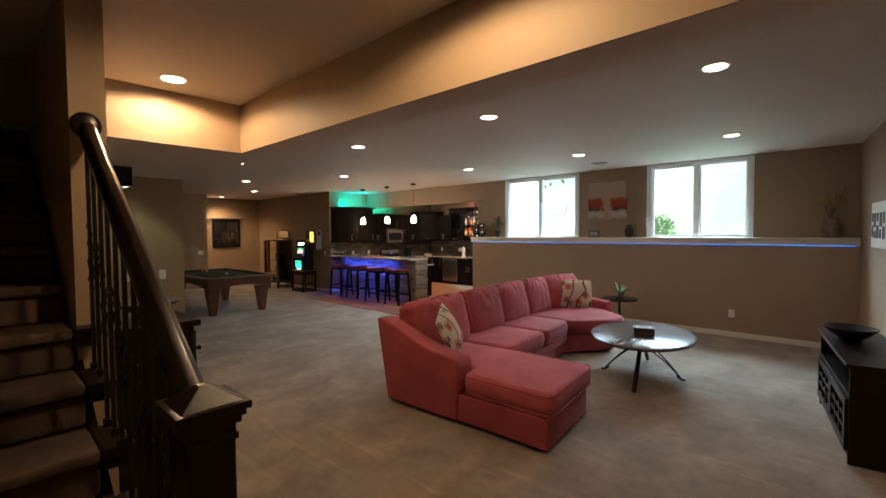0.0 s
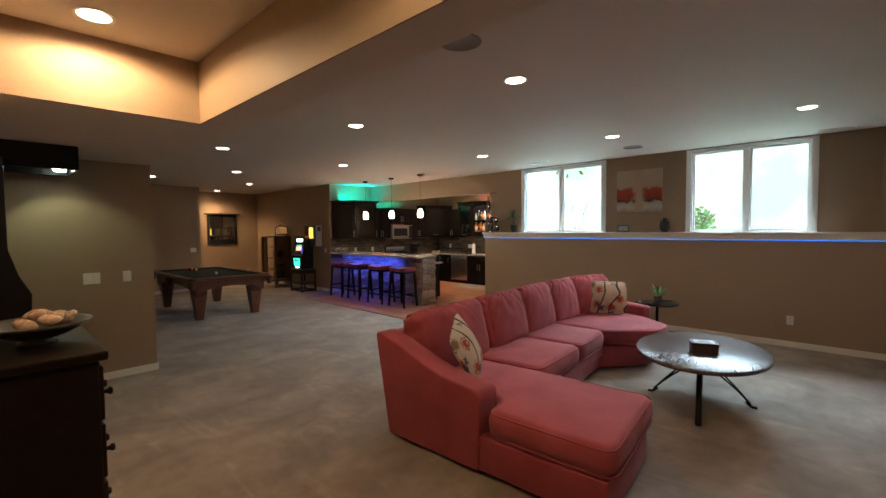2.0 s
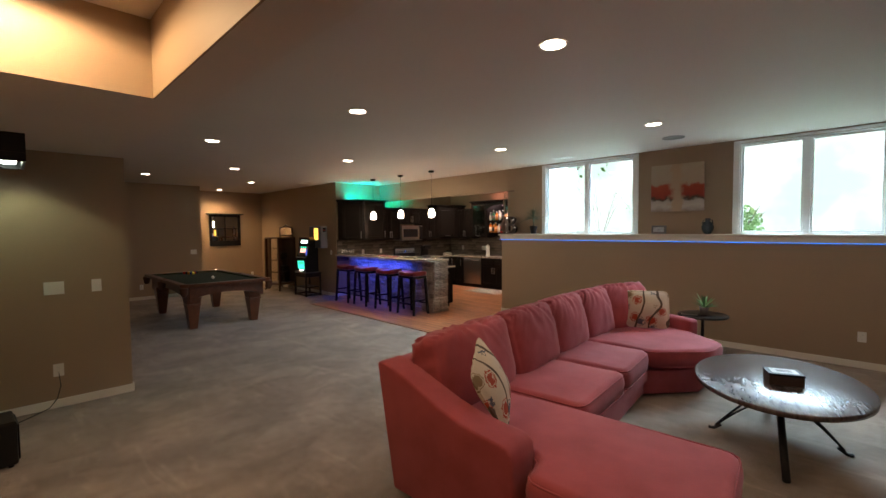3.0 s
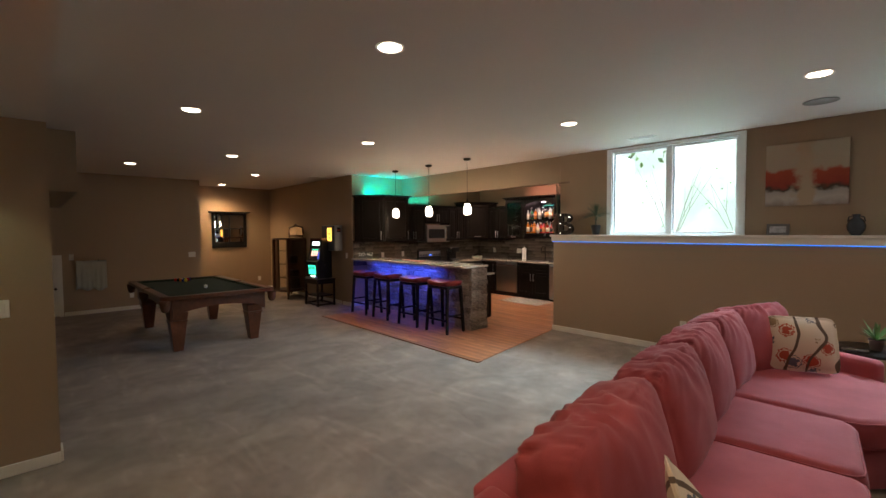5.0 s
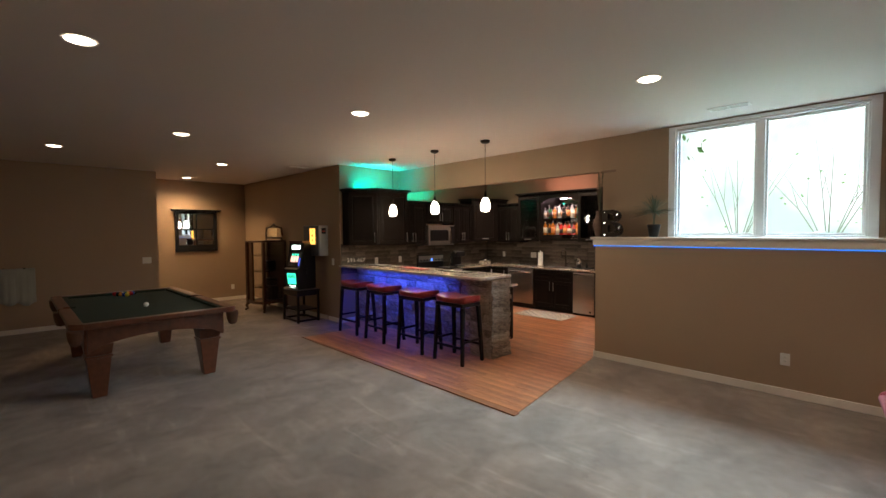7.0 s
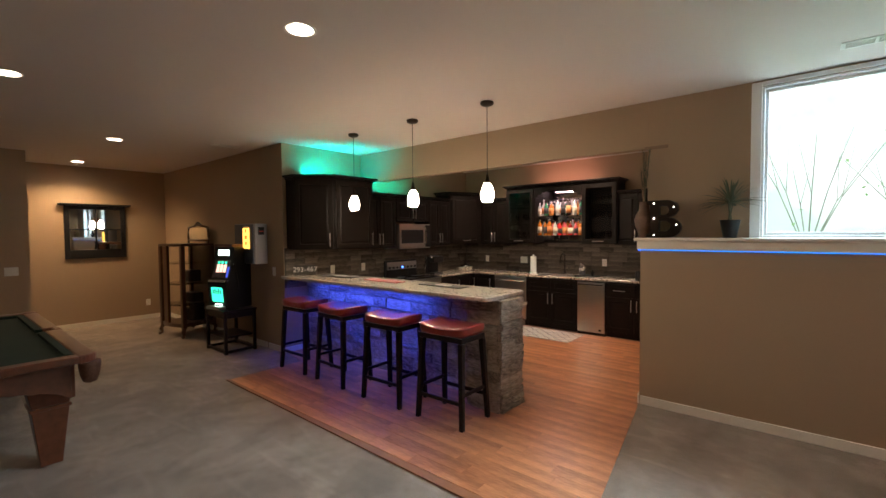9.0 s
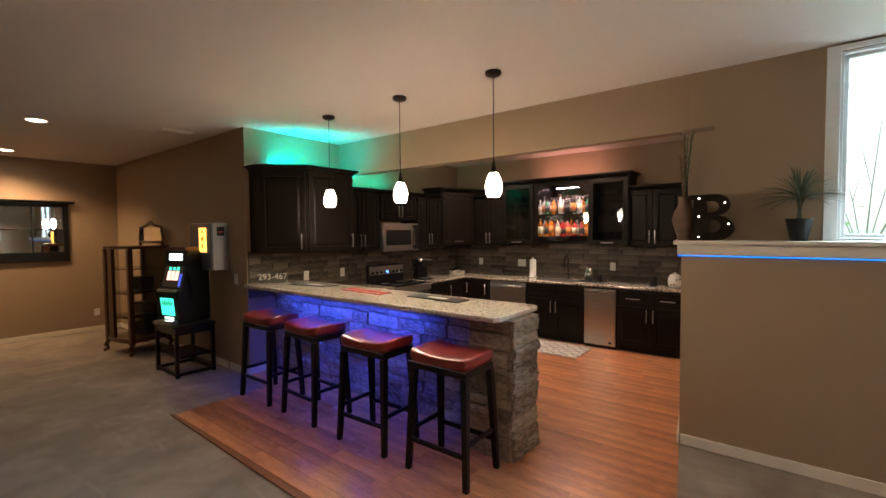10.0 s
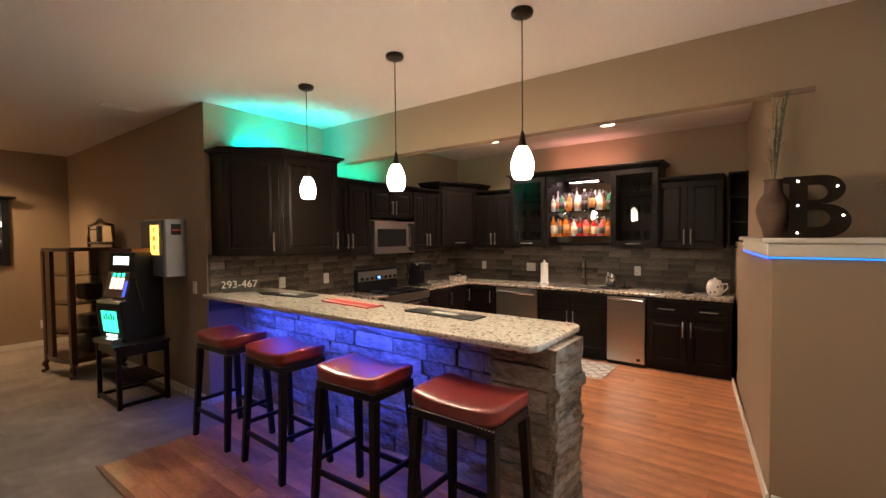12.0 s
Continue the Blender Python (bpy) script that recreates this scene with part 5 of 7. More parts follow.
for x, y in ((-hw + 0.03, -hd + 0.01), (hw - 0.03, -hd + 0.01), (-hw + 0.03, hd - 0.03), (hw - 0.03, hd - 0.03)):
    bm = bmesh.new()
    box(bm, x - 0.032, x + 0.032, y - 0.03, y + 0.03, 0.14, H - 0.04)
    part("post", bm, M_OAK, cc, bevel=0.004)
    bm = bmesh.new()
    tube(bm, [(x, y, 0.17), (x * 1.08, y * 1.1, 0.10), (x * 1.02, y * 1.02, 0.04), (x * 1.14, y * 1.16, 0.018)], [0.03, 0.032, 0.02, 0.026], 8)
    part("leg", bm, M_OAK, cc, "carved claw foot")
for s in (-1, 1):
    boxpart("side_glass", (s * (hw - 0.03) - 0.003, s * (hw - 0.03) + 0.003, -hd + 0.04, hd - 0.05, 0.23, H - 0.04), M_GLASS, cc, bevel=0)
boxpart("front_stile", (-0.15, -0.03, -hd - 0.052, -hd - 0.01, 0.23, H - 0.04), M_OAK, cc)
for x, z, w, h in ((0.0, 0.235, 0.22, 0.20), (0.15, 0.235, 0.14, 0.3), (0.05, 0.542, 0.3, 0.16), (0.02, 0.882, 0.24, 0.2)):
    o = boxpart("stored_object", (x - w / 2, x + w / 2, -0.05, 0.15, z, z + h), M_BLACK, cc, "dark object on the cabinet shelf", bevel=0.02, seg=2)
bm = bmesh.new()
for z in (0.6, 1.1):
    box(bm, -hw + 0.05, hw - 0.05, hd - 0.03, hd - 0.016, z, z + 0.02)
part("cross_rail", bm, M_OAK, cc)
bm = bmesh.new()
w = 0.29
for x in (-w, w):
    tube(bm, [(x, 0.2, H), (x * 1.04, 0.2, H + 0.12), (x * 0.97, 0.2, H + 0.27)], 0.02, 8)
tube(bm, [(-w * 0.97, 0.2, H + 0.27), (-0.1, 0.2, H + 0.30), (0, 0.2, H + 0.34), (0.1, 0.2, H + 0.30), (w * 0.97, 0.2, H + 0.27)], [0.02, 0.02, 0.035, 0.02, 0.02], 8)
tube(bm, [(-w, 0.2, H + 0.05), (w, 0.2, H + 0.05)], 0.018, 8)
part("mirror_frame", bm, M_OAK, cc, bevel=0)
boxpart("mirror_glass", (-w + 0.01, w - 0.01, 0.2, 0.21, H + 0.05, H + 0.27), M_MIRROR, cc, bevel=0)

# ---- slot machine on its stand ----
sl_ = thing("slot_stand", pose(-11.36, 6.68, 0), "dark wooden open stand with a lower shelf", "stand")
bm = bmesh.new()
box(bm, -0.34, 0.32, -0.24, 0.24, 0.585, 0.615)
box(bm, -0.31, 0.29, -0.21, 0.21, 0.50, 0.585)
part("top", bm, M_BLACKWOOD, sl_, bevel=0.004)
for x in (-0.31, 0.27):
    for y in (-0.22, 0.19):
        boxpart("leg", (x, x + 0.04, y, y + 0.04, 0, 0.585), M_BLACKWOOD, sl_)
bm = bmesh.new()
box(bm, -0.27, 0.27, -0.215, -0.185, 0.02, 0.055), box(bm, -0.27, 0.27, 0.195, 0.225, 0.02, 0.055)
box(bm, -0.305, -0.275, -0.18, 0.19, 0.02, 0.055), box(bm, 0.275, 0.305, -0.18, 0.19, 0.02, 0.055)
box(bm, -0.27, 0.27, -0.18, 0.19, 0.22, 0.245)
part("shelf", bm, M_BLACKWOOD, sl_)
sm = thing("slot_machine", pose(-11.40, 6.70, 0.615, 0, 0, 14) @ Matrix.Diagonal((0.84, 0.84, 1, 1)), "black slot machine with lit green glass and a red top", "slot machine")
bm = bmesh.new()
prof = [(-0.22, 0.0), (0.25, 0.0), (0.25, 0.88), (-0.09, 0.88), (-0.11, 0.70), (-0.20, 0.42), (-0.25, 0.40), (-0.26, 0.34)]
for x in (-0.24, 0.24):
    fr = [bm.verts.new((x, y, z)) for y, z in prof]
    bm.faces.new(fr if x < 0 else fr[::-1])
vs = list(bm.verts)
for i in range(8):
    bm.faces.new([vs[i], vs[(i + 1) % 8], vs[8 + (i + 1) % 8], vs[8 + i]])
part("cabinet", bm, M_BLACK, sm, bevel=0.008)
boxpart("top_cap", (-0.22, 0.22, -0.11, 0.10, 0.88, 0.92), mat("red plastic", (0.06, 0.006, 0.005), 0.4), sm)
G1, G2, G3 = glow("green lit glass", (0.04, 0.75, 0.42), 0.9), glow("white lit glass", (0.75, 1.0, 0.9), 1.8), glow("reel light", (1.0, 0.55, 0.42), 0.7)


def slanted(name, material, parent, x0, x1, z0, z1, off=0.004):
    """A panel on the sloping front between two heights."""
    def yy(z):
        return -0.20 + (z - 0.42) / 0.28 * 0.09 if z > 0.42 else (-0.22 - z / 0.34 * 0.04 if z < 0.34 else -0.26)
    if z0 > 0.70:
        yy = lambda z: -0.11 + (z - 0.70) / 0.18 * 0.02
    bm = bmesh.new()
    a = [bm.verts.new((x, yy(z) - o, z)) for o in (0.0, off) for x, z in ((x0, z0), (x1, z0), (x1, z1), (x0, z1))]
    for f in ((3, 2, 1, 0), (4, 5, 6, 7), (0, 1, 5, 4), (1, 2, 6, 5), (2, 3, 7, 6), (3, 0, 4, 7)):
        bm.faces.new([a[i] for i in f])
    return part(name, bm, material, parent)


slanted("top_glass", G2, sm, -0.14, 0.14, 0.76, 0.84)
slanted("reel_surround", mat("chrome panel", (0.4, 0.4, 0.42), 0.25, 0.9), sm, -0.20, 0.20, 0.44, 0.69, 0.003)
for k in range(3):
    slanted("reel", G3, sm, -0.12 + k * 0.085, -0.05 + k * 0.085, 0.52, 0.63, 0.006)
    slanted("lit_number", G1, sm, -0.11 + k * 0.085, -0.06 + k * 0.085, 0.64, 0.675, 0.006)
slanted("blue_panel", glow("blue panel", (0.05, 0.08, 0.5), 0.6), sm, 0.15, 0.195, 0.45, 0.60, 0.007)
slanted("belly_glass", G1, sm, -0.14, 0.14, 0.10, 0.31)
for k in range(5):
    slanted("crown_spike", M_BLACK, sm, -0.10 + k * 0.045, -0.078 + k * 0.045, 0.22, 0.27 + 0.02 * (k % 2), 0.007)
slanted("payline", G2, sm, -0.08, 0.1, 0.055, 0.075, 0.01)
boxpart("button_shelf", (-0.2, 0.2, -0.27, -0.2, 0.385, 0.41), M_STEEL, sm)
boxpart("coin_tray", (-0.18, 0.18, -0.33, -0.225, 0.0, 0.045), M_STEEL, sm)
bm = bmesh.new()
tube(bm, [(0.25, -0.02, 0.3), (0.275, -0.04, 0.3), (0.28, -0.12, 0.62)], 0.011, 8)
bmesh.ops.create_icosphere(bm, subdivisions=2, radius=0.022, matrix=Matrix.Translation((0.28, -0.12, 0.63)))
part("lever", bm, M_IRON, sm, "dark iron side lever")

# ---- wall payphone-like dispenser ----
ph = thing("wall_vending_box", pose(-11.23, 7.05, 1.25), "grey metal wall vending box with a lit yellow window", "vending machine")
M_GREYMETAL = mat("grey painted metal", (0.33, 0.33, 0.34), 0.45, 0.2, var=0.06, bump=0.05)
boxpart("case", (-0.30, 0.30, -0.19, -0.002, 0.0, 0.58), M_GREYMETAL, ph, bevel=0.008, seg=2)
boxpart("front_door", (-0.29, 0.27, -0.205, -0.19, 0.01, 0.57), mat("blue grey metal", (0.07, 0.08, 0.11), 0.4, 0.3, var=0.1), ph)
boxpart("lit_window", (-0.02, 0.17, -0.212, -0.205, 0.22, 0.52), glow("yellow lit window", (1.0, 0.50, 0.08), 1.1), ph, bevel=0)
for z, w in ((0.27, 0.05), (0.36, 0.07), (0.45, 0.04)):
    boxpart("window_figure", (0.075 - w / 2, 0.075 + w / 2, -0.214, -0.212, z, z + 0.05), glow("orange figure", (0.8, 0.2, 0.02), 0.5), ph, bevel=0)
for z in (0.13, 0.25):
    bm = bmesh.new()
    lathe(bm, [(0.0001, 0.012), (0.035, 0.01), (0.04, 0.0)], n=18)
    o = part("dial", bm, M_STEEL, ph)
    o.matrix_basis = pose(-0.17, -0.205, z, 90)
boxpart("side_decal", (0.30, 0.303, -0.14, -0.05, 0.42, 0.53), M_BLACK, ph, bevel=0)
boxpart("side_lettering", (0.303, 0.305, -0.13, -0.06, 0.46, 0.475), mat("red lettering", (0.5, 0.03, 0.02), 0.5), ph, bevel=0)

# ---- kitchen: walls of tile, cabinets ----
M_GRANITE = mat("speckled granite", (0.26, 0.22, 0.17), 0.16, var=0.15, scale=14, fine=95, bump=0.02, coat=0.4)


def granite():
    m = M_GRANITE
    n, l = m.node_tree.nodes, m.node_tree.links
    r = [x for x in n if x.type == "VALTORGB"][0]
    big = [x for x in n if x.type == "TEX_NOISE"][0]
    big.inputs["Scale"].default_value = 45
    r.color_ramp.elements[0].position, r.color_ramp.elements[1].position = 0.5, 0.95
    r.color_ramp.elements[0].color, r.color_ramp.elements[1].color = (0.03, 0.022, 0.018, 1), (0.76, 0.72, 0.64, 1)
    for p, c in ((0.57, (0.20, 0.15, 0.105)), (0.64, (0.52, 0.46, 0.37)), (0.80, (0.66, 0.61, 0.52))):
        x = r.color_ramp.elements.new(p)
        x.color = (*c, 1)


granite()


def slab(name, pts, z0, z1, material, label, category, bevel=0.008):
    bm = bmesh.new()
    prism(bm, pts, z0, z1)
    return tagged(part(name, bm, material, bevel=bevel, seg=3), label, category)


def door_leaf(parent, w, h, m, glazed=False, handle=None, material=None):
    """A raised panel cabinet door in the xz plane facing -y, its origin at the lower middle."""
    material = material or M_DARK
    f = 0.06
    bm = bmesh.new()
    rect = lambda i, y: [bm.verts.new(p) for p in ((-w / 2 + i, y, i), (w / 2 - i, y, i), (w / 2 - i, y, h - i), (-w / 2 + i, y, h - i))]
    loops = [rect(0, 0), rect(0, -0.02), rect(f, -0.02), rect(f + 0.004, 0)]
    for p, q in zip(loops, loops[1:] + loops[:1]):
        for i in range(4):
            bm.faces.new([p[i], p[(i + 1) % 4], q[(i + 1) % 4], q[i]])
    d = part("door", bm, material, parent, bevel=0.002)
    d.matrix_basis = m
    if not glazed:
        bm = bmesh.new()
        g = min(0.03, (min(w, h) - 2 * f) / 4)
        rect2 = lambda i, y: [bm.verts.new(p) for p in ((-w / 2 + i, y, i), (w / 2 - i, y, i), (w / 2 - i, y, h - i), (-w / 2 + i, y, h - i))]
        lp = [rect2(f, -0.001), rect2(f, -0.008), rect2(f + g, -0.016)]
        for p, q in zip(lp, lp[1:]):
            for i in range(4):
                bm.faces.new([p[i], p[(i + 1) % 4], q[(i + 1) % 4], q[i]])
        bm.faces.new(lp[0][::-1]), bm.faces.new(lp[-1])
        part("panel", bm, material, d)
    if glazed:
        bm = bmesh.new()
        box(bm, -w / 2 + f, w / 2 - f, -0.011, -0.007, f, h - f)
        p = part("pane", bm, M_GLASS, d)
        p.visible_shadow = False
    if handle:
        hx, hz, vert = handle
        bm = bmesh.new()
        L = 0.09
        if vert:
            tube(bm, [(hx, -0.02, hz - L + 0.02), (hx, -0.05, hz - L + 0.02)], 0.005, 6)
            tube(bm, [(hx, -0.02, hz + L - 0.02), (hx, -0.05, hz + L - 0.02)], 0.005, 6)
            tube(bm, [(hx, -0.05, hz - L), (hx, -0.05, hz + L)], 0.006, 8)
        else:
            tube(bm, [(hx - L + 0.02, -0.02, hz), (hx - L + 0.02, -0.05, hz)], 0.005, 6)
            tube(bm, [(hx + L - 0.02, -0.02, hz), (hx + L - 0.02, -0.05, hz)], 0.005, 6)
            tube(bm, [(hx - L, -0.05, hz), (hx + L, -0.05, hz)], 0.006, 8)
        part("handle", bm, M_STEEL, d, "slim brushed bar handle")
    return d


def crown(parent, x0, x1, y, d, z, sides=(1, 1)):
    bm = bmesh.new()
    for k, (o, a, b) in enumerate(((0.012, 0.0, 0.02), (0.03, 0.02, 0.035), (0.055, 0.035, 0.06))):
        box(bm, x0 - o * sides[0], x1 + o * sides[1], y - o, y + d, z + a, z + b)
    return part("crown", bm, M_DARK, parent, bevel=0.006)


def upper(w, h, d, m, doors, label, has_crown=True, z=0.0, handles=True, sides=(1, 1)):
    """A wall cabinet whose back is at y=d, its front at y=0; doors: how many."""
    c = thing("upper_cabinet", m, label, "kitchen cabinet", "upper kitchen cabinets")
    boxpart("body", (-w / 2, w / 2, 0, d, 0, h), M_DARK, c)
    dw = w / doors
    for i in range(doors):
        x = -w / 2 + dw * (i + 0.5)
        side = (dw / 2 - 0.035) * (1 if (i == 0 and doors == 2) or (doors == 1 and handles != "left") else -1)
        door_leaf(c, dw - 0.012, h - 0.02, pose(x, -0.002, 0.01), handle=(side, 0.13, True) if handles else None)
    if has_crown:
        crown(c, -w / 2, w / 2, 0, d, h, sides)
    return c


def base(w, m, label, fronts, d=0.60, h=0.88):
    """A floor cabinet; fronts: rows of (kind, width)."""
    c = thing("base_cabinet", m, label, "kitchen cabinet", "base kitchen cabinets")
    bm = bmesh.new()
    box(bm, -w / 2, w / 2, 0.0, d, 0.10, h), box(bm, -w / 2, w / 2, 0.06, d, 0, 0.10)
    part("body", bm, M_DARK, c, bevel=0.002)
    n = len(fronts)
    for i, kind in enumerate(fronts):
        x, dw = -w / 2 + w / n * (i + 0.5), w / n - 0.012
        if kind == "drawers":
            for z0, hh in ((0.12, 0.28), (0.41, 0.24), (0.66, 0.20)):
                door_leaf(c, dw, hh, pose(x, -0.002, z0), handle=(0, hh / 2, False)).name = "drawer"
        else:
            door_leaf(c, dw, 0.53, pose(x, -0.002, 0.12), handle=((dw / 2 - 0.035) * (1 if i % 2 == 0 else -1), 0.42, True))
            door_leaf(c, dw, 0.20, pose(x, -0.002, 0.66), handle=(0, 0.10, False) if kind == "door" else None).name = "drawer"
    return c


KX, KY = -10.5, 11.3
L = "espresso wooden upper cabinet with panel door and bar handle"
# along the west wall, fronts facing +x
diag = thing("upper_cabinet", pose(-10.16, 7.27, 1.46), "tall angled espresso corner cabinet at the end of the run", "kitchen cabinet", "upper kitchen cabinets")
bm = bmesh.new()
pts = [(-0.335, -0.17), (-0.11, -0.17), (0.27, 0.21), (0.27, 0.89), (-0.335, 0.89)]
prism(bm, pts, 0, 0.965)
part("body", bm, M_DARK, diag, bevel=0.003)
door_leaf(diag, 0.51, 0.935, pose(0.08, 0.01, 0.015, 0, 0, 45), handle=(0.21, 0.12, True))
door_leaf(diag, 0.65, 0.935, pose(0.272, 0.54, 0.015, 0, 0, 90), handle=(0.30, 0.12, True))
bm = bmesh.new()
for o, a, b in ((0.012, 0.965, 0.985), (0.03, 0.985, 1.0), (0.055, 1.0, 1.025)):
    prism(bm, [(-0.335, -0.17 - o), (-0.11 + o * 0.4, -0.17 - o), (0.27 + o, 0.21 - o * 0.4), (0.27 + o, 0.89 + o), (-0.335, 0.89 + o)], a, b)
part("crown", bm, M_DARK, diag, bevel=0.005)
upper(0.70, 0.82, 0.34, pose(KX + 0.342, 8.525, 1.44, 0, 0, 90), 2, L)
upper(0.80, 0.39, 0.34, pose(KX + 0.342, 9.29, 1.87, 0, 0, 90), 2, "short espresso cabinet above the microwave")
upper(0.60, 0.82, 0.34, pose(KX + 0.342, 10.00, 1.44, 0, 0, 90), 2, L)
c2 = thing("upper_cabinet", pose(KX, KY, 1.46), "tall diagonal espresso corner cabinet with crown", "kitchen cabinet", "upper kitchen cabinets")
bm = bmesh.new()
pts = [(0.002, -0.002), (0.002, -1.00), (0.36, -1.00), (0.62, -0.36), (0.62, -0.002)]
prism(bm, pts, 0, 0.93)
part("body", bm, M_DARK, c2, bevel=0.003)
an = math.degrees(math.atan2(0.64, 0.26))
door_leaf(c2, 0.62, 0.90, pose(0.494, -0.682, 0.015, 0, 0, an), handle=(0.0, 0.05, False))
bm = bmesh.new()
for o, a, b in ((0.012, 0.93, 0.95), (0.03, 0.95, 0.965), (0.06, 0.965, 0.99)):
    prism(bm, [(0.002, -0.002), (0.002, -1.00 - o), (0.36 + o, -1.00 - o), (0.62 + o, -0.36 - o * 0.5), (0.62 + o, -0.002)], a, b)
part("crown", bm, M_DARK, c2, bevel=0.005)
# along the back wall
upper(0.62, 0.83, 0.34, pose(-9.565, KY - 0.342, 1.44), 2, L, sides=(0, 0))
hutch = thing("bar_hutch", pose(-8.235, KY - 0.40, 1.47), "espresso bar hutch with glass doors and an arched bottle niche", "kitchen cabinet")
bm = bmesh.new()
box(bm, -1.015, 1.015, 0.385, 0.40, 0, 1.0)
part("back_panel", bm, M_DARK, hutch)
for x in (-1.015, -0.455, 0.435, 0.995):
    boxpart("side_panel", (x, x + 0.02, 0, 0.385, 0, 0.98), M_DARK, hutch, bevel=0.002)
boxpart("bottom_panel", (-0.995, -0.455, 0, 0.385, 0, 0.02), M_DARK, hutch, bevel=0), boxpart("bottom_panel", (0.455, 0.995, 0, 0.385, 0, 0.02), M_DARK, hutch, bevel=0)
boxpart("top_panel", (-1.015, 1.015, 0, 0.385, 0.98, 1.0), M_DARK, hutch, bevel=0.002)
bm = bmesh.new()
box(bm, -0.435, 0.435, -0.012, 0.008, 0.93, 0.98)
for k in range(12):
    a, b = -0.435 + 0.87 * k / 12, -0.435 + 0.87 * (k + 1) / 12
    z = 0.93 - 0.14 * (abs((a + b) / 2) / 0.435) ** 2.5
    if z < 0.929:
        box(bm, a, b, -0.012, 0.008, z, 0.93)
part("arch", bm, M_DARK, hutch)
crown(hutch, -1.015, 1.015, -0.01, 0.41, 1.0)
for x, s in ((-0.735, 1), (0.725, -1)):
    door_leaf(hutch, 0.555, 0.965, pose(x, -0.002, 0.015), glazed=True, handle=(0, 0.03, False))
    for z in (0.34, 0.64):
        boxpart("shelf", (x - 0.265, x + 0.265, 0.02, 0.38, z, z + 0.008), M_GLASS, hutch, "glass shelf", bevel=0)
for z in (0.13, 0.48):
    boxpart("shelf", (-0.43, 0.43, 0.06, 0.38, z, z + 0.012), M_GLASS, hutch, "glass bottle shelf", bevel=0)
boxpart("niche_back", (-0.43, 0.43, 0.375, 0.384, 0.05, 0.97), M_MIRROR, hutch, "mirrored niche back", bevel=0)
upper(0.72, 0.80, 0.34, pose(-6.92, KY - 0.342, 1.46), 2, L, sides=(0, 0))
sh = thing("open_shelf_unit", pose(-6.42, KY - 0.342, 1.47), "small open espresso shelf unit beside the wall", "kitchen cabinet")
bm = bmesh.new()
box(bm, -0.10, -0.082, 0, 0.34, 0, 0.86), box(bm, 0.072, 0.09, 0, 0.34, 0, 0.86), box(bm, -0.082, 0.072, 0.325, 0.34, 0, 0.86)
for z in (0, 0.29, 0.57, 0.84):
    box(bm, -0.082, 0.072, 0, 0.325, z, z + 0.018)
part("body", bm, M_DARK, sh)

# bottles and glasses
def bottle(x, y, z, h, colour, seed):
    rg = random.Random(seed)
    b = thing("bottle", pose(x, y, z), {0: "clear glass liquor bottle with a pale label", 1: "amber glass liquor bottle with a label", 2: "red liquor bottle with a label",
              3: "green glass liquor bottle with a label", 4: "pink liquor bottle with a label", 5: "dark liquor bottle with a label"}[colour], "bottle", "bottles in the bar hutch")
    r = rg.uniform(0.032, 0.042)
    s = rg.uniform(0.58, 0.7)
    bm = bmesh.new()
    lathe(bm, [(r * 0.9, 0.0), (r, 0.006), (r, h * s), (r * 0.75, h * (s + 0.06)), (0.013, h * (s + 0.14)), (0.012, h * 0.93), (0.0001, h * 0.93)], n=12)
    part("bottle_body", bm, BOTTLE[colour], b)
    bm = bmesh.new()
    lathe(bm, [(0.015, h * 0.9), (0.015, h), (0.0001, h)], n=10)
    part("cap", bm, BOTTLE[5] if seed % 2 else M_STEEL, b)
    bm = bmesh.new()
    lathe(bm, [(r + 0.0008, h * 0.14), (r + 0.0008, h * (s - 0.12))], n=12)
    bmesh.ops.recalc_face_normals(bm, faces=bm.faces)
    part("label_paper", bm, LABELS[seed % 3], b, "paper label")


BOTTLE = [mat("clear bottle", (0.45, 0.47, 0.46), 0.08, var=0.05, bump=0, coat=0.6), mat("amber bottle", (0.42, 0.14, 0.02), 0.08, var=0.2, bump=0, coat=0.6),
          mat("red bottle", (0.5, 0.03, 0.03), 0.1, var=0.1, bump=0, coat=0.6), mat("green bottle", (0.03, 0.16, 0.07), 0.08, var=0.2, bump=0, coat=0.6),
          mat("pink bottle", (0.6, 0.12, 0.12), 0.1, var=0.1, bump=0, coat=0.6), mat("dark bottle", (0.02, 0.015, 0.012), 0.1, var=0.1, bump=0, coat=0.6)]
LABELS = [mat("cream label", (0.62, 0.57, 0.45), 0.6), mat("black label", (0.03, 0.03, 0.03), 0.5), mat("orange label", (0.55, 0.22, 0.06), 0.6)]
rg = random.Random(21)
k = 0
for z, ncol, cols in ((1.47 + 0.142, 9, (1, 1, 1, 0, 2, 4, 2, 4, 1, 0)), (1.47 + 0.492, 8, (0, 3, 1, 0, 5, 5, 0, 3, 0, 1))):
    for row in range(2):
        for i in range(ncol):
            x = -8.235 - 0.38 + 0.76 * i / (ncol - 1) + rg.uniform(-0.01, 0.01)
            bottle(x, KY - 0.29 + row * 0.13, z, rg.uniform(0.23, 0.31), cols[(i + row * 3) % len(cols)], k)
            k += 1
bm = bmesh.new()
lathe(bm, [(0.03, 0.0), (0.03, 0.002), (0.004, 0.008), (0.004, 0.07), (0.03, 0.10), (0.034, 0.15), (0.03, 0.18), (0.028, 0.18), (0.031, 0.15), (0.0001, 0.085)], n=14)
bmesh.ops.recalc_face_normals(bm, faces=bm.faces)
gl_me = mesh_of("wine_glass", bm)
gl_me.materials.append(M_GLASS)
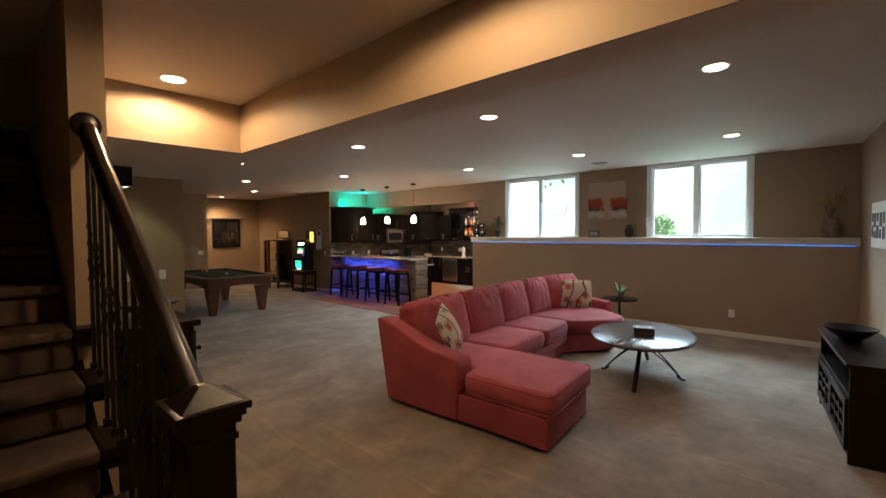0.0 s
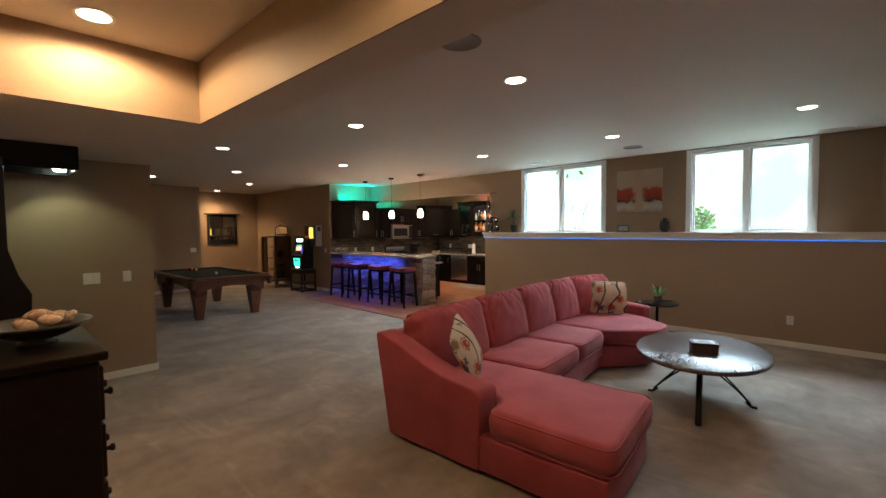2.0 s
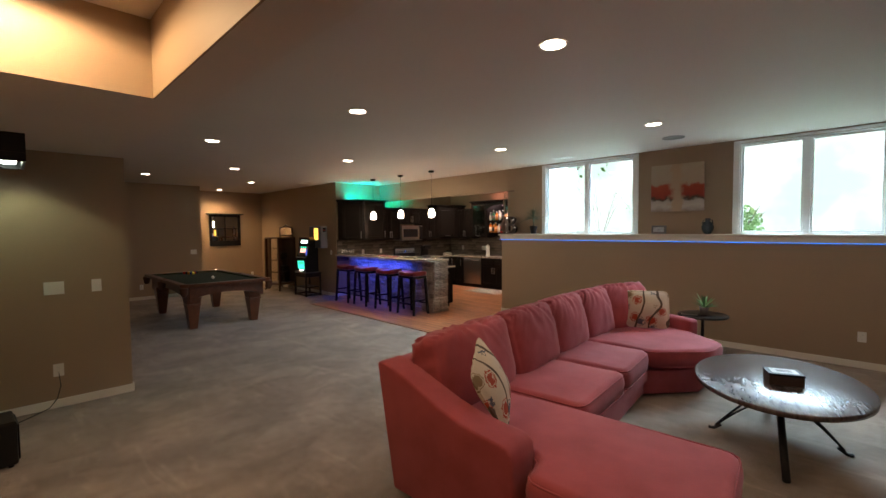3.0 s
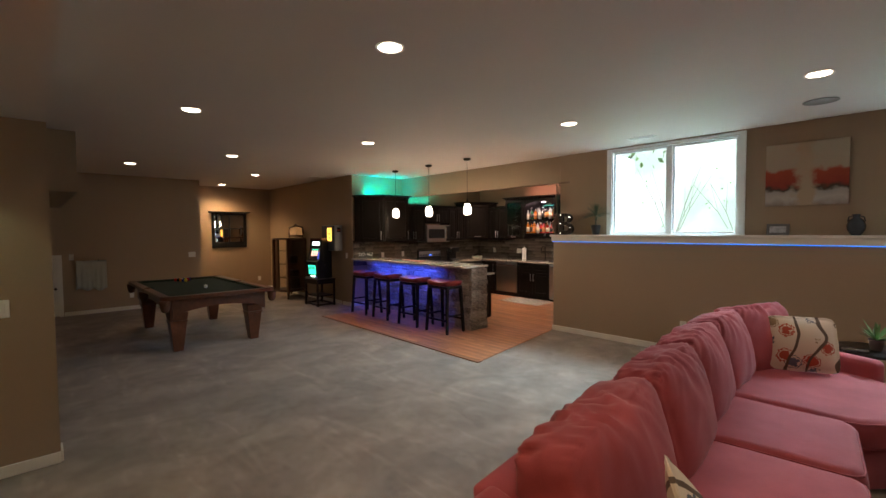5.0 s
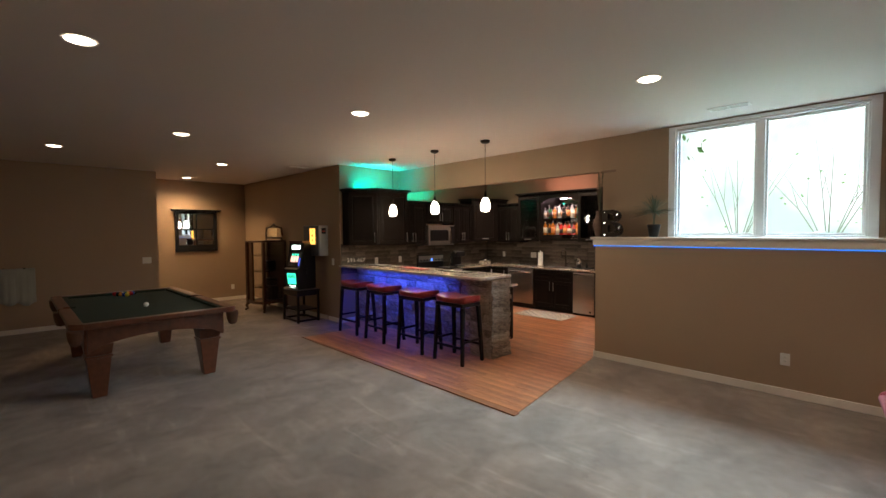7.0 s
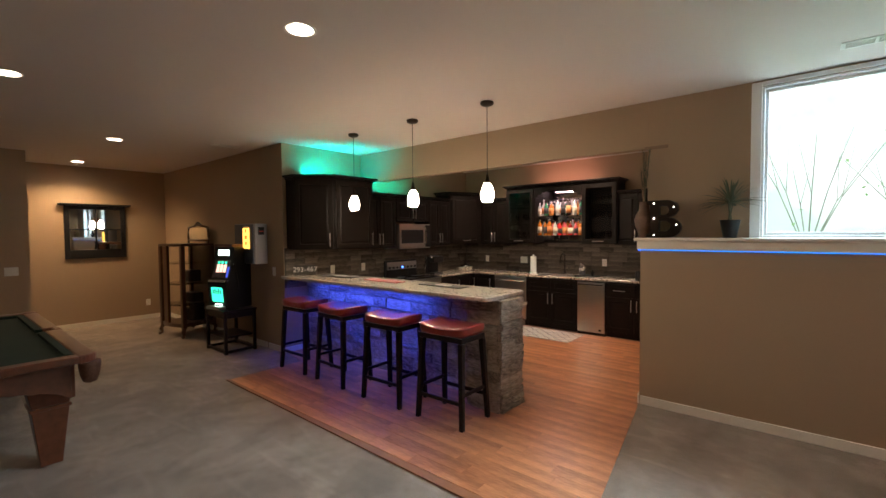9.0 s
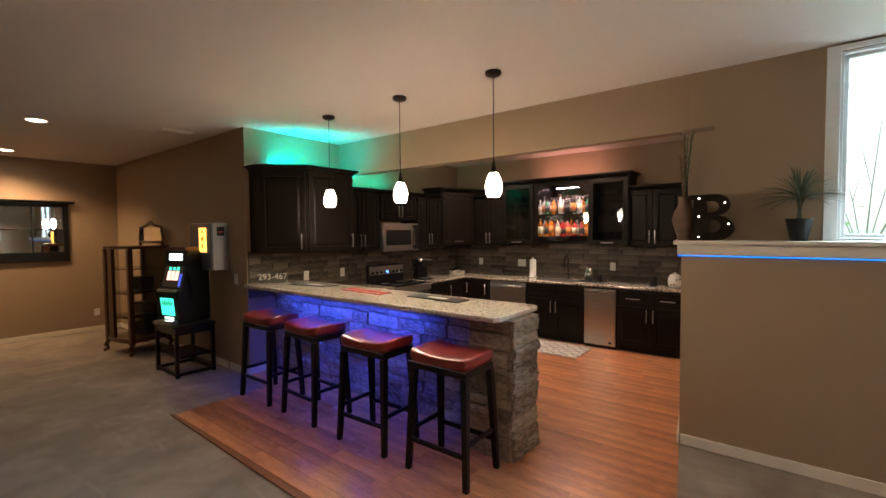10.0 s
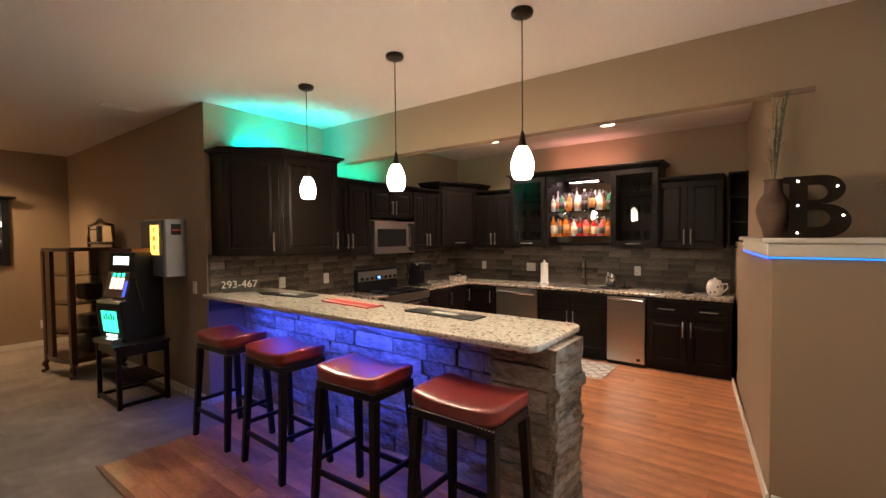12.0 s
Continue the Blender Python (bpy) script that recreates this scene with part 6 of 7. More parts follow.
for cx in (-8.97, -7.51):
    for z in (1.492, 1.82, 2.12):
        for i in range(3):
            o = new("drinking_glass", gl_me)
            o.location = (cx - 0.14 + 0.13 * i, KY - 0.24 + 0.05 * (i % 2), z)
            tagged(o, "stemmed drinking glass on a cabinet shelf", "glass", "glasses in the hutch")

# microwave, range, dishwasher, ice maker
mw = thing("microwave", pose(KX + 0.40, 9.29, 1.41, 0, 0, 90), "stainless steel over-the-range microwave", "microwave")
boxpart("case", (-0.385, 0.385, 0, 0.38, 0, 0.42), M_STEEL, mw)
boxpart("door_window", (-0.34, 0.20, -0.012, 0, 0.09, 0.32), M_BLACK, mw)
bm = bmesh.new()
box(bm, -0.385, 0.25, -0.01, 0, 0.0, 0.09), box(bm, -0.385, 0.25, -0.01, 0, 0.32, 0.42)
box(bm, -0.385, -0.34, -0.01, 0, 0.09, 0.32), box(bm, 0.20, 0.25, -0.01, 0, 0.09, 0.32)
part("door", bm, M_STEEL, mw, bevel=0.002)
boxpart("control_panel", (0.255, 0.385, -0.012, 0, 0.02, 0.40), M_BLACK, mw)
bm = bmesh.new()
tube(bm, [(0.225, -0.01, 0.38), (0.225, -0.05, 0.34), (0.225, -0.06, 0.22), (0.225, -0.05, 0.10), (0.225, -0.01, 0.06)], 0.012, 8)
part("handle", bm, M_CHROME, mw)

rgn = thing("range", pose(KX + 0.65, 9.27, 0, 0, 0, 90), "black and stainless electric range with a blue clock", "stove")
boxpart("body", (-0.38, 0.38, 0, 0.62, 0.02, 0.905), M_STEEL, rgn)
boxpart("cooktop", (-0.38, 0.38, -0.01, 0.56, 0.905, 0.918), mat("black glass", (0.01, 0.01, 0.011), 0.06, bump=0, coat=0.6), rgn)
boxpart("oven_door", (-0.36, 0.36, -0.03, -0.001, 0.22, 0.80), M_BLACK, rgn)
boxpart("drawer", (-0.36, 0.36, -0.025, -0.001, 0.05, 0.21), M_STEEL, rgn)
boxpart("front_trim", (-0.38, 0.38, -0.03, -0.001, 0.81, 0.90), M_STEEL, rgn)
bm = bmesh.new()
tube(bm, [(-0.32, -0.03, 0.77), (-0.31, -0.07, 0.775), (0.31, -0.07, 0.775), (0.32, -0.03, 0.77)], 0.012, 8)
part("handle", bm, M_CHROME, rgn)
bm = bmesh.new()
prism(bm, [(-0.38, 0.56), (0.38, 0.56), (0.38, 0.62), (-0.38, 0.62)], 0.905, 1.20, [(-0.38, 0.585), (0.38, 0.585), (0.38, 0.62), (-0.38, 0.62)])
bk = part("backguard", bm, M_BLACK, rgn, bevel=0.004)
boxpart("control_strip", (-0.36, 0.36, 0.553, 0.5675, 1.04, 1.17), M_STEEL, bk)
boxpart("clock", (-0.06, 0.06, 0.548, 0.5525, 1.055, 1.10), M_BLACK, bk, bevel=0)
boxpart("clock_digits", (-0.02, 0.02, 0.545, 0.5475, 1.068, 1.086), glow("blue clock", (0.05, 0.15, 1.0), 6.0), bk, bevel=0)
for x in (-0.31, -0.22, -0.13, 0.13, 0.22, 0.31):
    bm = bmesh.new()
    lathe(bm, [(0.0001, 0.022), (0.018, 0.02), (0.022, 0.0)], n=14)
    o = part("knob", bm, M_BLACK, bk)
    o.matrix_basis = pose(x, 0.5525, 1.075, 90)
for x, y, r in ((-0.19, 0.14, 0.10), (0.19, 0.14, 0.08), (-0.19, 0.40, 0.08), (0.19, 0.40, 0.10)):
    bm = bmesh.new()
    lathe(bm, [(r, 0.918), (r, 0.9186), (r - 0.006, 0.9186)], cx=x, cy=y, n=28)
    part("burner_ring", bm, M_IRON, rgn)

FY = KY - 0.62
BL = "espresso base cabinet with panel doors and bar handles"
cor = thing("base_cabinet", pose(KX, KY, 0), "dark corner base cabinet", "kitchen cabinet", "base kitchen cabinets")
bm = bmesh.new()
prism(bm, [(0.002, -0.002), (0.002, -1.62), (0.62, -1.62), (0.62, -0.62), (1.12, -0.62), (1.12, -0.002)], 0.10, 0.88)
prism(bm, [(0.002, -0.002), (0.002, -1.62), (0.56, -1.62), (0.56, -0.56), (1.12, -0.56), (1.12, -0.002)], 0.0, 0.10)
part("body", bm, M_DARK, cor, bevel=0.002)
for yy, w in ((-1.34, 0.50), (-0.88, 0.40)):
    door_leaf(cor, w, 0.74, pose(0.622, yy, 0.12, 0, 0, 90), handle=(0.22, 0.6, True))
door_leaf(cor, 0.44, 0.74, pose(0.88, -0.622, 0.12), handle=(0.16, 0.6, True))
dw = thing("dishwasher", pose(-9.04, FY, 0), "stainless steel dishwasher with a bar handle", "dishwasher")
boxpart("body", (-0.33, 0.33, 0.0, 0.6, 0.10, 0.88), M_BLACK, dw)
boxpart("front", (-0.325, 0.325, -0.025, -0.001, 0.12, 0.87), M_STEEL, dw, bevel=0.006, seg=2)
bm = bmesh.new()
tube(bm, [(-0.28, -0.025, 0.80), (-0.27, -0.065, 0.805), (0.27, -0.065, 0.805), (0.28, -0.025, 0.80)], 0.013, 8)
part("handle", bm, M_CHROME, dw)
boxpart("kick", (-0.33, 0.33, 0.05, 0.6, 0.0, 0.10), M_BLACK, dw)
base(0.93, pose(-8.24, FY, 0), BL, ("sink", "sink"))
ic = thing("ice_maker", pose(-7.545, FY, 0), "narrow stainless steel under-counter ice maker", "ice maker")
boxpart("body", (-0.225, 0.225, 0.0, 0.6, 0.0, 0.88), M_BLACK, ic)
boxpart("front", (-0.22, 0.22, -0.03, -0.001, 0.06, 0.86), M_STEEL, ic, bevel=0.006, seg=2)
boxpart("badge", (0.13, 0.17, -0.032, -0.03, 0.09, 0.12), M_BLACK, ic, bevel=0)
boxpart("grip", (-0.2, 0.2, -0.045, -0.03, 0.815, 0.835), M_CHROME, ic)
base(0.86, pose(-6.88, FY, 0), BL, ("door", "door"))
base(0.84, pose(KX + 0.62, 8.455, 0, 0, 0, 90), BL, ("door",))

# worktops
slab("worktop", [(KX + 0.001, KY - 1.62), (KX + 0.645, KY - 1.62), (KX + 0.645, FY - 0.025), (-6.45, FY - 0.025), (-6.45, KY - 0.001), (KX + 0.001, KY - 0.001)], 0.885, 0.92, M_GRANITE,
     "speckled cream granite worktop along the kitchen walls", "worktop")
slab("worktop", [(KX + 0.001, 7.90), (KX + 0.645, 7.90), (KX + 0.645, 8.885), (KX + 0.001, 8.885)], 0.885, 0.92, M_GRANITE, "speckled granite worktop beside the range", "worktop")
slab("worktop", [(KX + 0.001, 7.56), (-7.22, 7.56), (-7.22, 8.02), (KX + 0.65, 8.02), (KX + 0.65, 7.898), (KX + 0.001, 7.898)], 0.885, 0.92, M_GRANITE, "low granite worktop behind the bar", "worktop")
bar = [(KX + 0.001, 7.0)] + [(-7.12 + 0.07 * math.sin(a), 7.07 - 0.07 * math.cos(a)) for a in (0, 0.5, 1.05, 1.57)] + [(-7.12 + 0.07 * math.cos(a), 7.61 + 0.07 * math.sin(a)) for a in (0, 0.5, 1.05, 1.57)] + [(KX + 0.001, 7.68)]
slab("bar_counter", bar, 1.055, 1.095, M_GRANITE, "raised speckled granite bar top with rounded corners", "bar top", 0.012)
pc = thing("base_cabinet", pose(-8.86, 7.58, 0), "espresso cabinet back of the peninsula", "kitchen cabinet", "base kitchen cabinets")
boxpart("body", (-0.97, 1.58, 0.0, 0.40, 0.10, 0.884), M_DARK, pc)
boxpart("kick", (-0.97, 1.54, 0.0, 0.34, 0.0, 0.10), M_DARK, pc)
d = door_leaf(pc, 0.36, 0.74, pose(1.582, 0.2, 0.12, 0, 0, 90))
d.name = "end_panel"

# backsplash tiles on a dark backing
M_TILE = mat("slate look tile", (0.040, 0.031, 0.024), 0.26, var=0.4, scale=4, fine=40, stretch=(0.6, 1, 2.5), bump=0.25, dist=0.003, second=(0.13, 0.11, 0.09))
M_GROUT = mat("dark grout", (0.055, 0.047, 0.038), 0.9, var=0.1)
setbox("backsplash_back", (KX + 0.001, -6.42, KY - 0.006, KY - 0.001, 0.92, 1.475), M_GROUT, "dark tile backing of the kitchen")
setbox("backsplash_west", (KX + 0.0, KX + 0.006, 7.06, KY - 0.01, 0.92, 1.475), M_GROUT, "dark tile backing of the kitchen")
bs = {n.name: n for n in scene.collection.objects if n.name.startswith("backsplash")}


def tile(w, t, h, material, chip=0.0):
    bm = bmesh.new()
    c = 0.0025
    a = box(bm, -w / 2, w / 2, -t, 0, -h / 2, h / 2)
    for v in a:
        if v.co.y < -t / 2:
            v.co.x *= 1 - 2 * c / w
            v.co.z *= 1 - 2 * c / h
    bmesh.ops.recalc_face_normals(bm, faces=bm.faces)
    me = mesh_of("tile", bm)
    me.materials.append(material)
    return me


tile_me = {w: tile(w - 0.003, 0.008, 0.077, M_TILE) for w in (0.30, 0.15, 0.225)}
rg = random.Random(5)
for run, x0, x1 in (("back", KX + 0.02, -6.43), ("west", 7.07, KY - 0.02)):
    par = bs["backsplash_" + run]
    for r in range(7):
        x = x0 - rg.choice((0.0, 0.08, 0.15)) * (r % 2) * 0
        x = x0
        first = True
        while x < x1 - 0.15:
            w = 0.15 if first and r % 2 else rg.choice((0.30, 0.30, 0.225))
            first = False
            if x + w > x1:
                w = 0.15
            o = new("tile", tile_me[w])
            o.parent = par
            z = 0.96 + 0.08 * r - 0.0
            o.matrix_basis = pose(x + w / 2, KY - 0.0065 - rg.uniform(0, 0.0015), z) if run == "back" else pose(KX + 0.0065 + rg.uniform(0, 0.0015), x + w / 2, z, 0, 0, 90)
            x += w

for x, kind in ((-9.95, "outlet"), (-9.10, "double"), (-7.55, "outlet")):
    plate("o", pose(x, KY - 0.0155, 1.14), kind)
for y, kind in ((7.85, "outlet"), (8.45, "switch")):
    plate("o", pose(KX + 0.0155, y, 1.13, 0, 0, 90), kind)

# ---- things on the worktops ----
def lathe_thing(name, m, label, category, profile, material, n=24):
    t = thing(name, m, label, category)
    bm = bmesh.new()
    lathe(bm, profile, n=n)
    part("body", bm, material, t)
    return t


fa = thing("kitchen_faucet", pose(-8.22, KY - 0.12, 0.92), "tall dark bronze gooseneck kitchen faucet", "faucet")
bm = bmesh.new()
tube(bm, [(0, 0, 0), (0, 0, 0.26)] + [(0, -0.085 + 0.085 * math.cos(a), 0.28 + 0.085 * math.sin(a)) for a in [math.pi * k / 8 for k in range(9)]] + [(0, -0.17, 0.2)], 0.013, 10)
part("spout", bm, M_BRONZE, fa)
bm = bmesh.new()
lathe(bm, [(0.03, 0.0), (0.03, 0.01), (0.02, 0.03), (0.02, 0.07), (0.014, 0.08)], n=16)
tube(bm, [(0.02, 0, 0.06), (0.06, 0, 0.09), (0.09, 0, 0.12)], 0.006, 6)
part("base", bm, M_BRONZE, fa)
sk = thing("sink", pose(-8.24, KY - 0.34, 0.9215), "steel under-mount kitchen sink", "sink")
bm = bmesh.new()
box(bm, -0.34, 0.34, -0.2, -0.185, -0.0005, 0.001), box(bm, -0.34, 0.34, 0.125, 0.14, -0.0005, 0.001), box(bm, -0.34, -0.325, -0.185, 0.125, -0.0005, 0.001), box(bm, 0.325, 0.34, -0.185, 0.125, -0.0005, 0.001)
box(bm, -0.325, 0.325, -0.185, 0.125, -0.0005, 0.0002)
part("basin", bm, M_STEEL, sk)
pt_ = lathe_thing("paper_towel", pose(-8.80, KY - 0.2, 0.92), "upright white paper towel roll on a holder", "paper towel", [(0.07, 0.0), (0.07, 0.01), (0.055, 0.012), (0.055, 0.30), (0.02, 0.30), (0.015, 0.31), (0.012, 0.34), (0.0001, 0.34)], mat("paper", (0.8, 0.79, 0.76), 0.8, var=0.02))
for i, (x, h) in enumerate(((-7.86, 0.21), (-7.80, 0.19))):
    lathe_thing("cocktail_shaker", pose(x, KY - 0.25 - 0.05 * i, 0.934), "tall stainless cocktail shaker on a tray", "shaker", [(0.03, 0.0), (0.042, 0.12), (0.045, h * 0.7), (0.03, h * 0.85), (0.02, h), (0.0001, h)], M_CHROME)
ty = thing("tray", pose(-7.76, KY - 0.28, 0.92), "black bar tray on the worktop", "tray")
boxpart("plate", (-0.19, 0.19, -0.12, 0.12, 0, 0.013), M_BLACK, ty)
lathe_thing("small_bottle", pose(-7.65, KY - 0.3, 0.934), "small dark bottle on the bar tray", "bottle", [(0.025, 0.0), (0.028, 0.05), (0.012, 0.08), (0.012, 0.10), (0.0001, 0.10)], M_BLACK)
po = lathe_thing("cooking_pot", pose(-10.12, KY - 0.55, 0.92), "lidded stainless cooking pot on the worktop", "pot", [(0.12, 0.0), (0.14, 0.015), (0.145, 0.08), (0.15, 0.085), (0.10, 0.115), (0.03, 0.125), (0.02, 0.14), (0.0001, 0.145)], M_CHROME)
kg = thing("coffee_maker", pose(-10.16, 9.86, 0.92, 0, 0, 75), "black and silver single-cup coffee maker", "coffee maker")
bm = bmesh.new()
box(bm, -0.11, 0.11, 0.03, 0.18, 0, 0.33), box(bm, -0.11, 0.11, -0.14, 0.03, 0.22, 0.33), box(bm, -0.10, 0.10, -0.14, 0.03, 0, 0.03)
part("body", bm, M_BLACK, kg, bevel=0.015, seg=3)
bm = bmesh.new()
tube(bm, [(-0.118, -0.12, 0.30), (-0.118, -0.05, 0.34), (-0.118, 0.08, 0.33), (-0.118, 0.12, 0.25), (-0.118, 0.12, 0.02)], 0.018, 8)
part("silver_band", bm, M_CHROME, kg)
cj = thing("cookie_jar", pose(-6.64, KY - 0.34, 0.92), "white cookie jar with dark spots on the worktop", "jar")
bm = bmesh.new()
lathe(bm, [(0.06, 0.0), (0.078, 0.025), (0.085, 0.08), (0.078, 0.135), (0.065, 0.15), (0.068, 0.158), (0.05, 0.175), (0.018, 0.185), (0.013, 0.20), (0.0001, 0.205)], n=28)
part("body", bm, M_WHITE, cj)
for i in range(12):
    an, z = i * 2.4, 0.03 + 0.09 * ((i * 7) % 12) / 12
    bm = bmesh.new()
    bmesh.ops.create_icosphere(bm, subdivisions=2, radius=0.011)
    o = part("spot", bm, M_BLACK, cj)
    r = 0.074 + 0.007 * math.sin(z / 0.16 * 3.14)
    o.matrix_basis = pose(r * math.cos(an), r * math.sin(an), z)
bm = bmesh.new()
tube(bm, [(0.075, 0, 0.13), (0.12, 0, 0.14), (0.125, 0, 0.09), (0.08, 0, 0.04)], 0.01, 8)
part("handle", bm, M_WHITE, cj)
lathe_thing("candle_jar", pose(-6.90, KY - 0.36, 0.92), "small dark glass jar on the worktop", "jar", [(0.045, 0.0), (0.05, 0.02), (0.05, 0.10), (0.04, 0.12), (0.045, 0.13), (0.0001, 0.135)], M_BLACK)
# number sign on the bar
ns = thing("number_sign", pose(-10.35, 7.29, 1.095, -10, 0, 60), "dark number plate reading 293-467 leaning on the tiles", "sign")
boxpart("plate", (-0.15, 0.15, 0.0, 0.012, 0, 0.14), mat("dark number plate", (0.05, 0.045, 0.035), 0.5, var=0.4, scale=12), ns)
cu = bpy.data.curves.new("digits", "FONT")
cu.body, cu.size, cu.extrude, cu.align_x = "293-467", 0.10, 0.0015, "CENTER"
tmp = new("tmp", cu)
bpy.context.view_layer.update()
me = bpy.data.meshes.new_from_object(tmp.evaluated_get(bpy.context.evaluated_depsgraph_get()))
bpy.data.objects.remove(tmp)
me.materials.append(M_WHITE)
part("digits", me, None, ns).matrix_basis = pose(0, -0.002, 0.045, 90)
for i, (x, y, a, c, lab) in enumerate(((-9.75, 7.44, 8, M_BLACK, "flat black bar mat with pale lettering"), (-8.85, 7.42, -4, mat("red bar mat", (0.35, 0.02, 0.02), 0.5), "flat red bar mat"), (-7.95, 7.46, -3, M_BLACK, "flat black bar mat with pale lettering"))):
    b = thing("bar_mat", pose(x, y, 1.095, 0, 0, a), lab, "bar mat", "mats on the bar")
    boxpart("mat", (-0.30, 0.30, -0.085, 0.085, 0, 0.009), c, b)
    if i != 1:
        boxpart("lettering", (-0.1, 0.12, -0.03, 0.03, 0.009, 0.0096), M_WHITE, b, bevel=0)
    else:
        for s in (-1, 1):
            boxpart("border", (-0.28, 0.28, s * 0.06 - 0.006, s * 0.06 + 0.006, 0.009, 0.0096), M_WHITE, b, bevel=0)
# mat on the kitchen floor
M_MATW = mat("white mat", (0.5, 0.48, 0.44), 0.9, fine=200, bump=0.3)
km = thing("floor_mat", pose(-8.17, 10.28, 0.011), "white kitchen mat with a dark lattice pattern", "mat")
boxpart("mat", (-0.55, 0.55, -0.32, 0.32, 0, 0.008), M_MATW, km, bevel=0.003)
bm = bmesh.new()
for i in range(6):
    for j in range(4):
        cx, cy = -0.455 + 0.182 * i, -0.24 + 0.16 * j
        for k in range(4):
            pts = []
            for s in range(6):
                g = s / 5
                a0 = (cx + 0.091 * math.cos(k * math.pi / 2), cy + 0.08 * math.sin(k * math.pi / 2))
                a1 = (cx + 0.091 * math.cos((k + 1) * math.pi / 2), cy + 0.08 * math.sin((k + 1) * math.pi / 2))
                bul = 0.02 * math.sin(2 * math.pi * g)
                pts.append(Vector((a0[0] + (a1[0] - a0[0]) * g + bul, a0[1] + (a1[1] - a0[1]) * g)))
            for p, q in zip(pts, pts[1:]):
                d = (q - p).normalized()
                nn = Vector((-d.y, d.x)) * 0.006
                bm.faces.new([bm.verts.new((*(v), 0.0085)) for v in (p - nn, q - nn, q + nn, p + nn)])
part("pattern", bm, M_BLACK, km)

# ---- pendants ----
M_SHADE = glow("frosted glass shade", (1.0, 0.86, 0.66), 9.0)
pend = None
for i, x in enumerate((-9.355, -8.315, -7.31)):
    if pend is None:
        pend = thing("pendant_lamp", pose(x, 7.39, CEIL), "bronze pendant lamp with a glowing white glass shade over the bar", "pendant lamp", "pendant lamps over the bar")
        bm = bmesh.new()
        lathe(bm, [(0.062, 0.0), (0.066, -0.012), (0.06, -0.03), (0.035, -0.042), (0.0001, -0.042)], n=24)
        part("canopy", bm, M_BRONZE, pend)
        bm = bmesh.new()
        tube(bm, [(0, 0, -0.04), (0, 0, -0.72)], 0.0035, 6)
        part("cord", bm, M_BLACK, pend)
        bm = bmesh.new()
        lathe(bm, [(0.006, -0.69), (0.012, -0.71), (0.02, -0.76), (0.03, -0.785), (0.0001, -0.79)], n=20)
        part("socket", bm, M_BRONZE, pend)
        bm = bmesh.new()
        lathe(bm, [(0.028, -0.782), (0.045, -0.81), (0.062, -0.86), (0.067, -0.90), (0.06, -0.945), (0.045, -0.97), (0.04, -0.968), (0.055, -0.94), (0.062, -0.90), (0.057, -0.86), (0.04, -0.815), (0.026, -0.79)], n=28)
        part("shade", bm, M_SHADE, pend, "glowing frosted glass shade")
    else:
        copy_thing(pend, pose(x, 7.39, CEIL))
    lamp("pendant_light", "POINT", pose(x, 7.39, CEIL - 1.0), 7, (1.0, 0.78, 0.56), radius=0.05)

# ---- lights of the bar ----
lamp("cabinet_top_light", "AREA", look((-10.2, 7.75, 2.53), (-10.42, 7.9, 2.94)), 5.2, (0.0, 0.68, 0.66), size=0.9, size_y=0.1)
lamp("cabinet_top_light", "AREA", look((-10.3, 8.9, 2.38), (-10.45, 8.9, 2.94)), 2.6, (0.0, 0.8, 0.6), size=0.8, size_y=0.05)
lamp("hutch_top_light", "AREA", look((-8.2, 11.05, 2.56), (-8.2, 11.3, 2.94)), 1.1, (1.0, 0.42, 0.34), size=1.0, size_y=0.05)
lamp("niche_light", "AREA", look((-8.235, 10.98, 2.42), (-8.235, 11.15, 1.5)), 1.5, (1.0, 0.62, 0.66), size=0.7, size_y=0.04)
BAR_BLUE = (0.04, 0.085, 1.0)
lamp("bar_strip_light", "AREA", look((-9.1, 7.20, 1.043), (-9.1, 7.36, 0.4)), 6.0, BAR_BLUE, spread=140, size=2.2, size_y=0.03)
bl = thing("bar_led_strip", pose(-9.1, 7.27, 1.055), "blue light strip under the bar top", "light strip")
boxpart("diffuser", (-1.15, 1.15, -0.008, 0.008, -0.008, 0.0), glow("blue bar strip", BAR_BLUE, 8.0), bl, bevel=0)

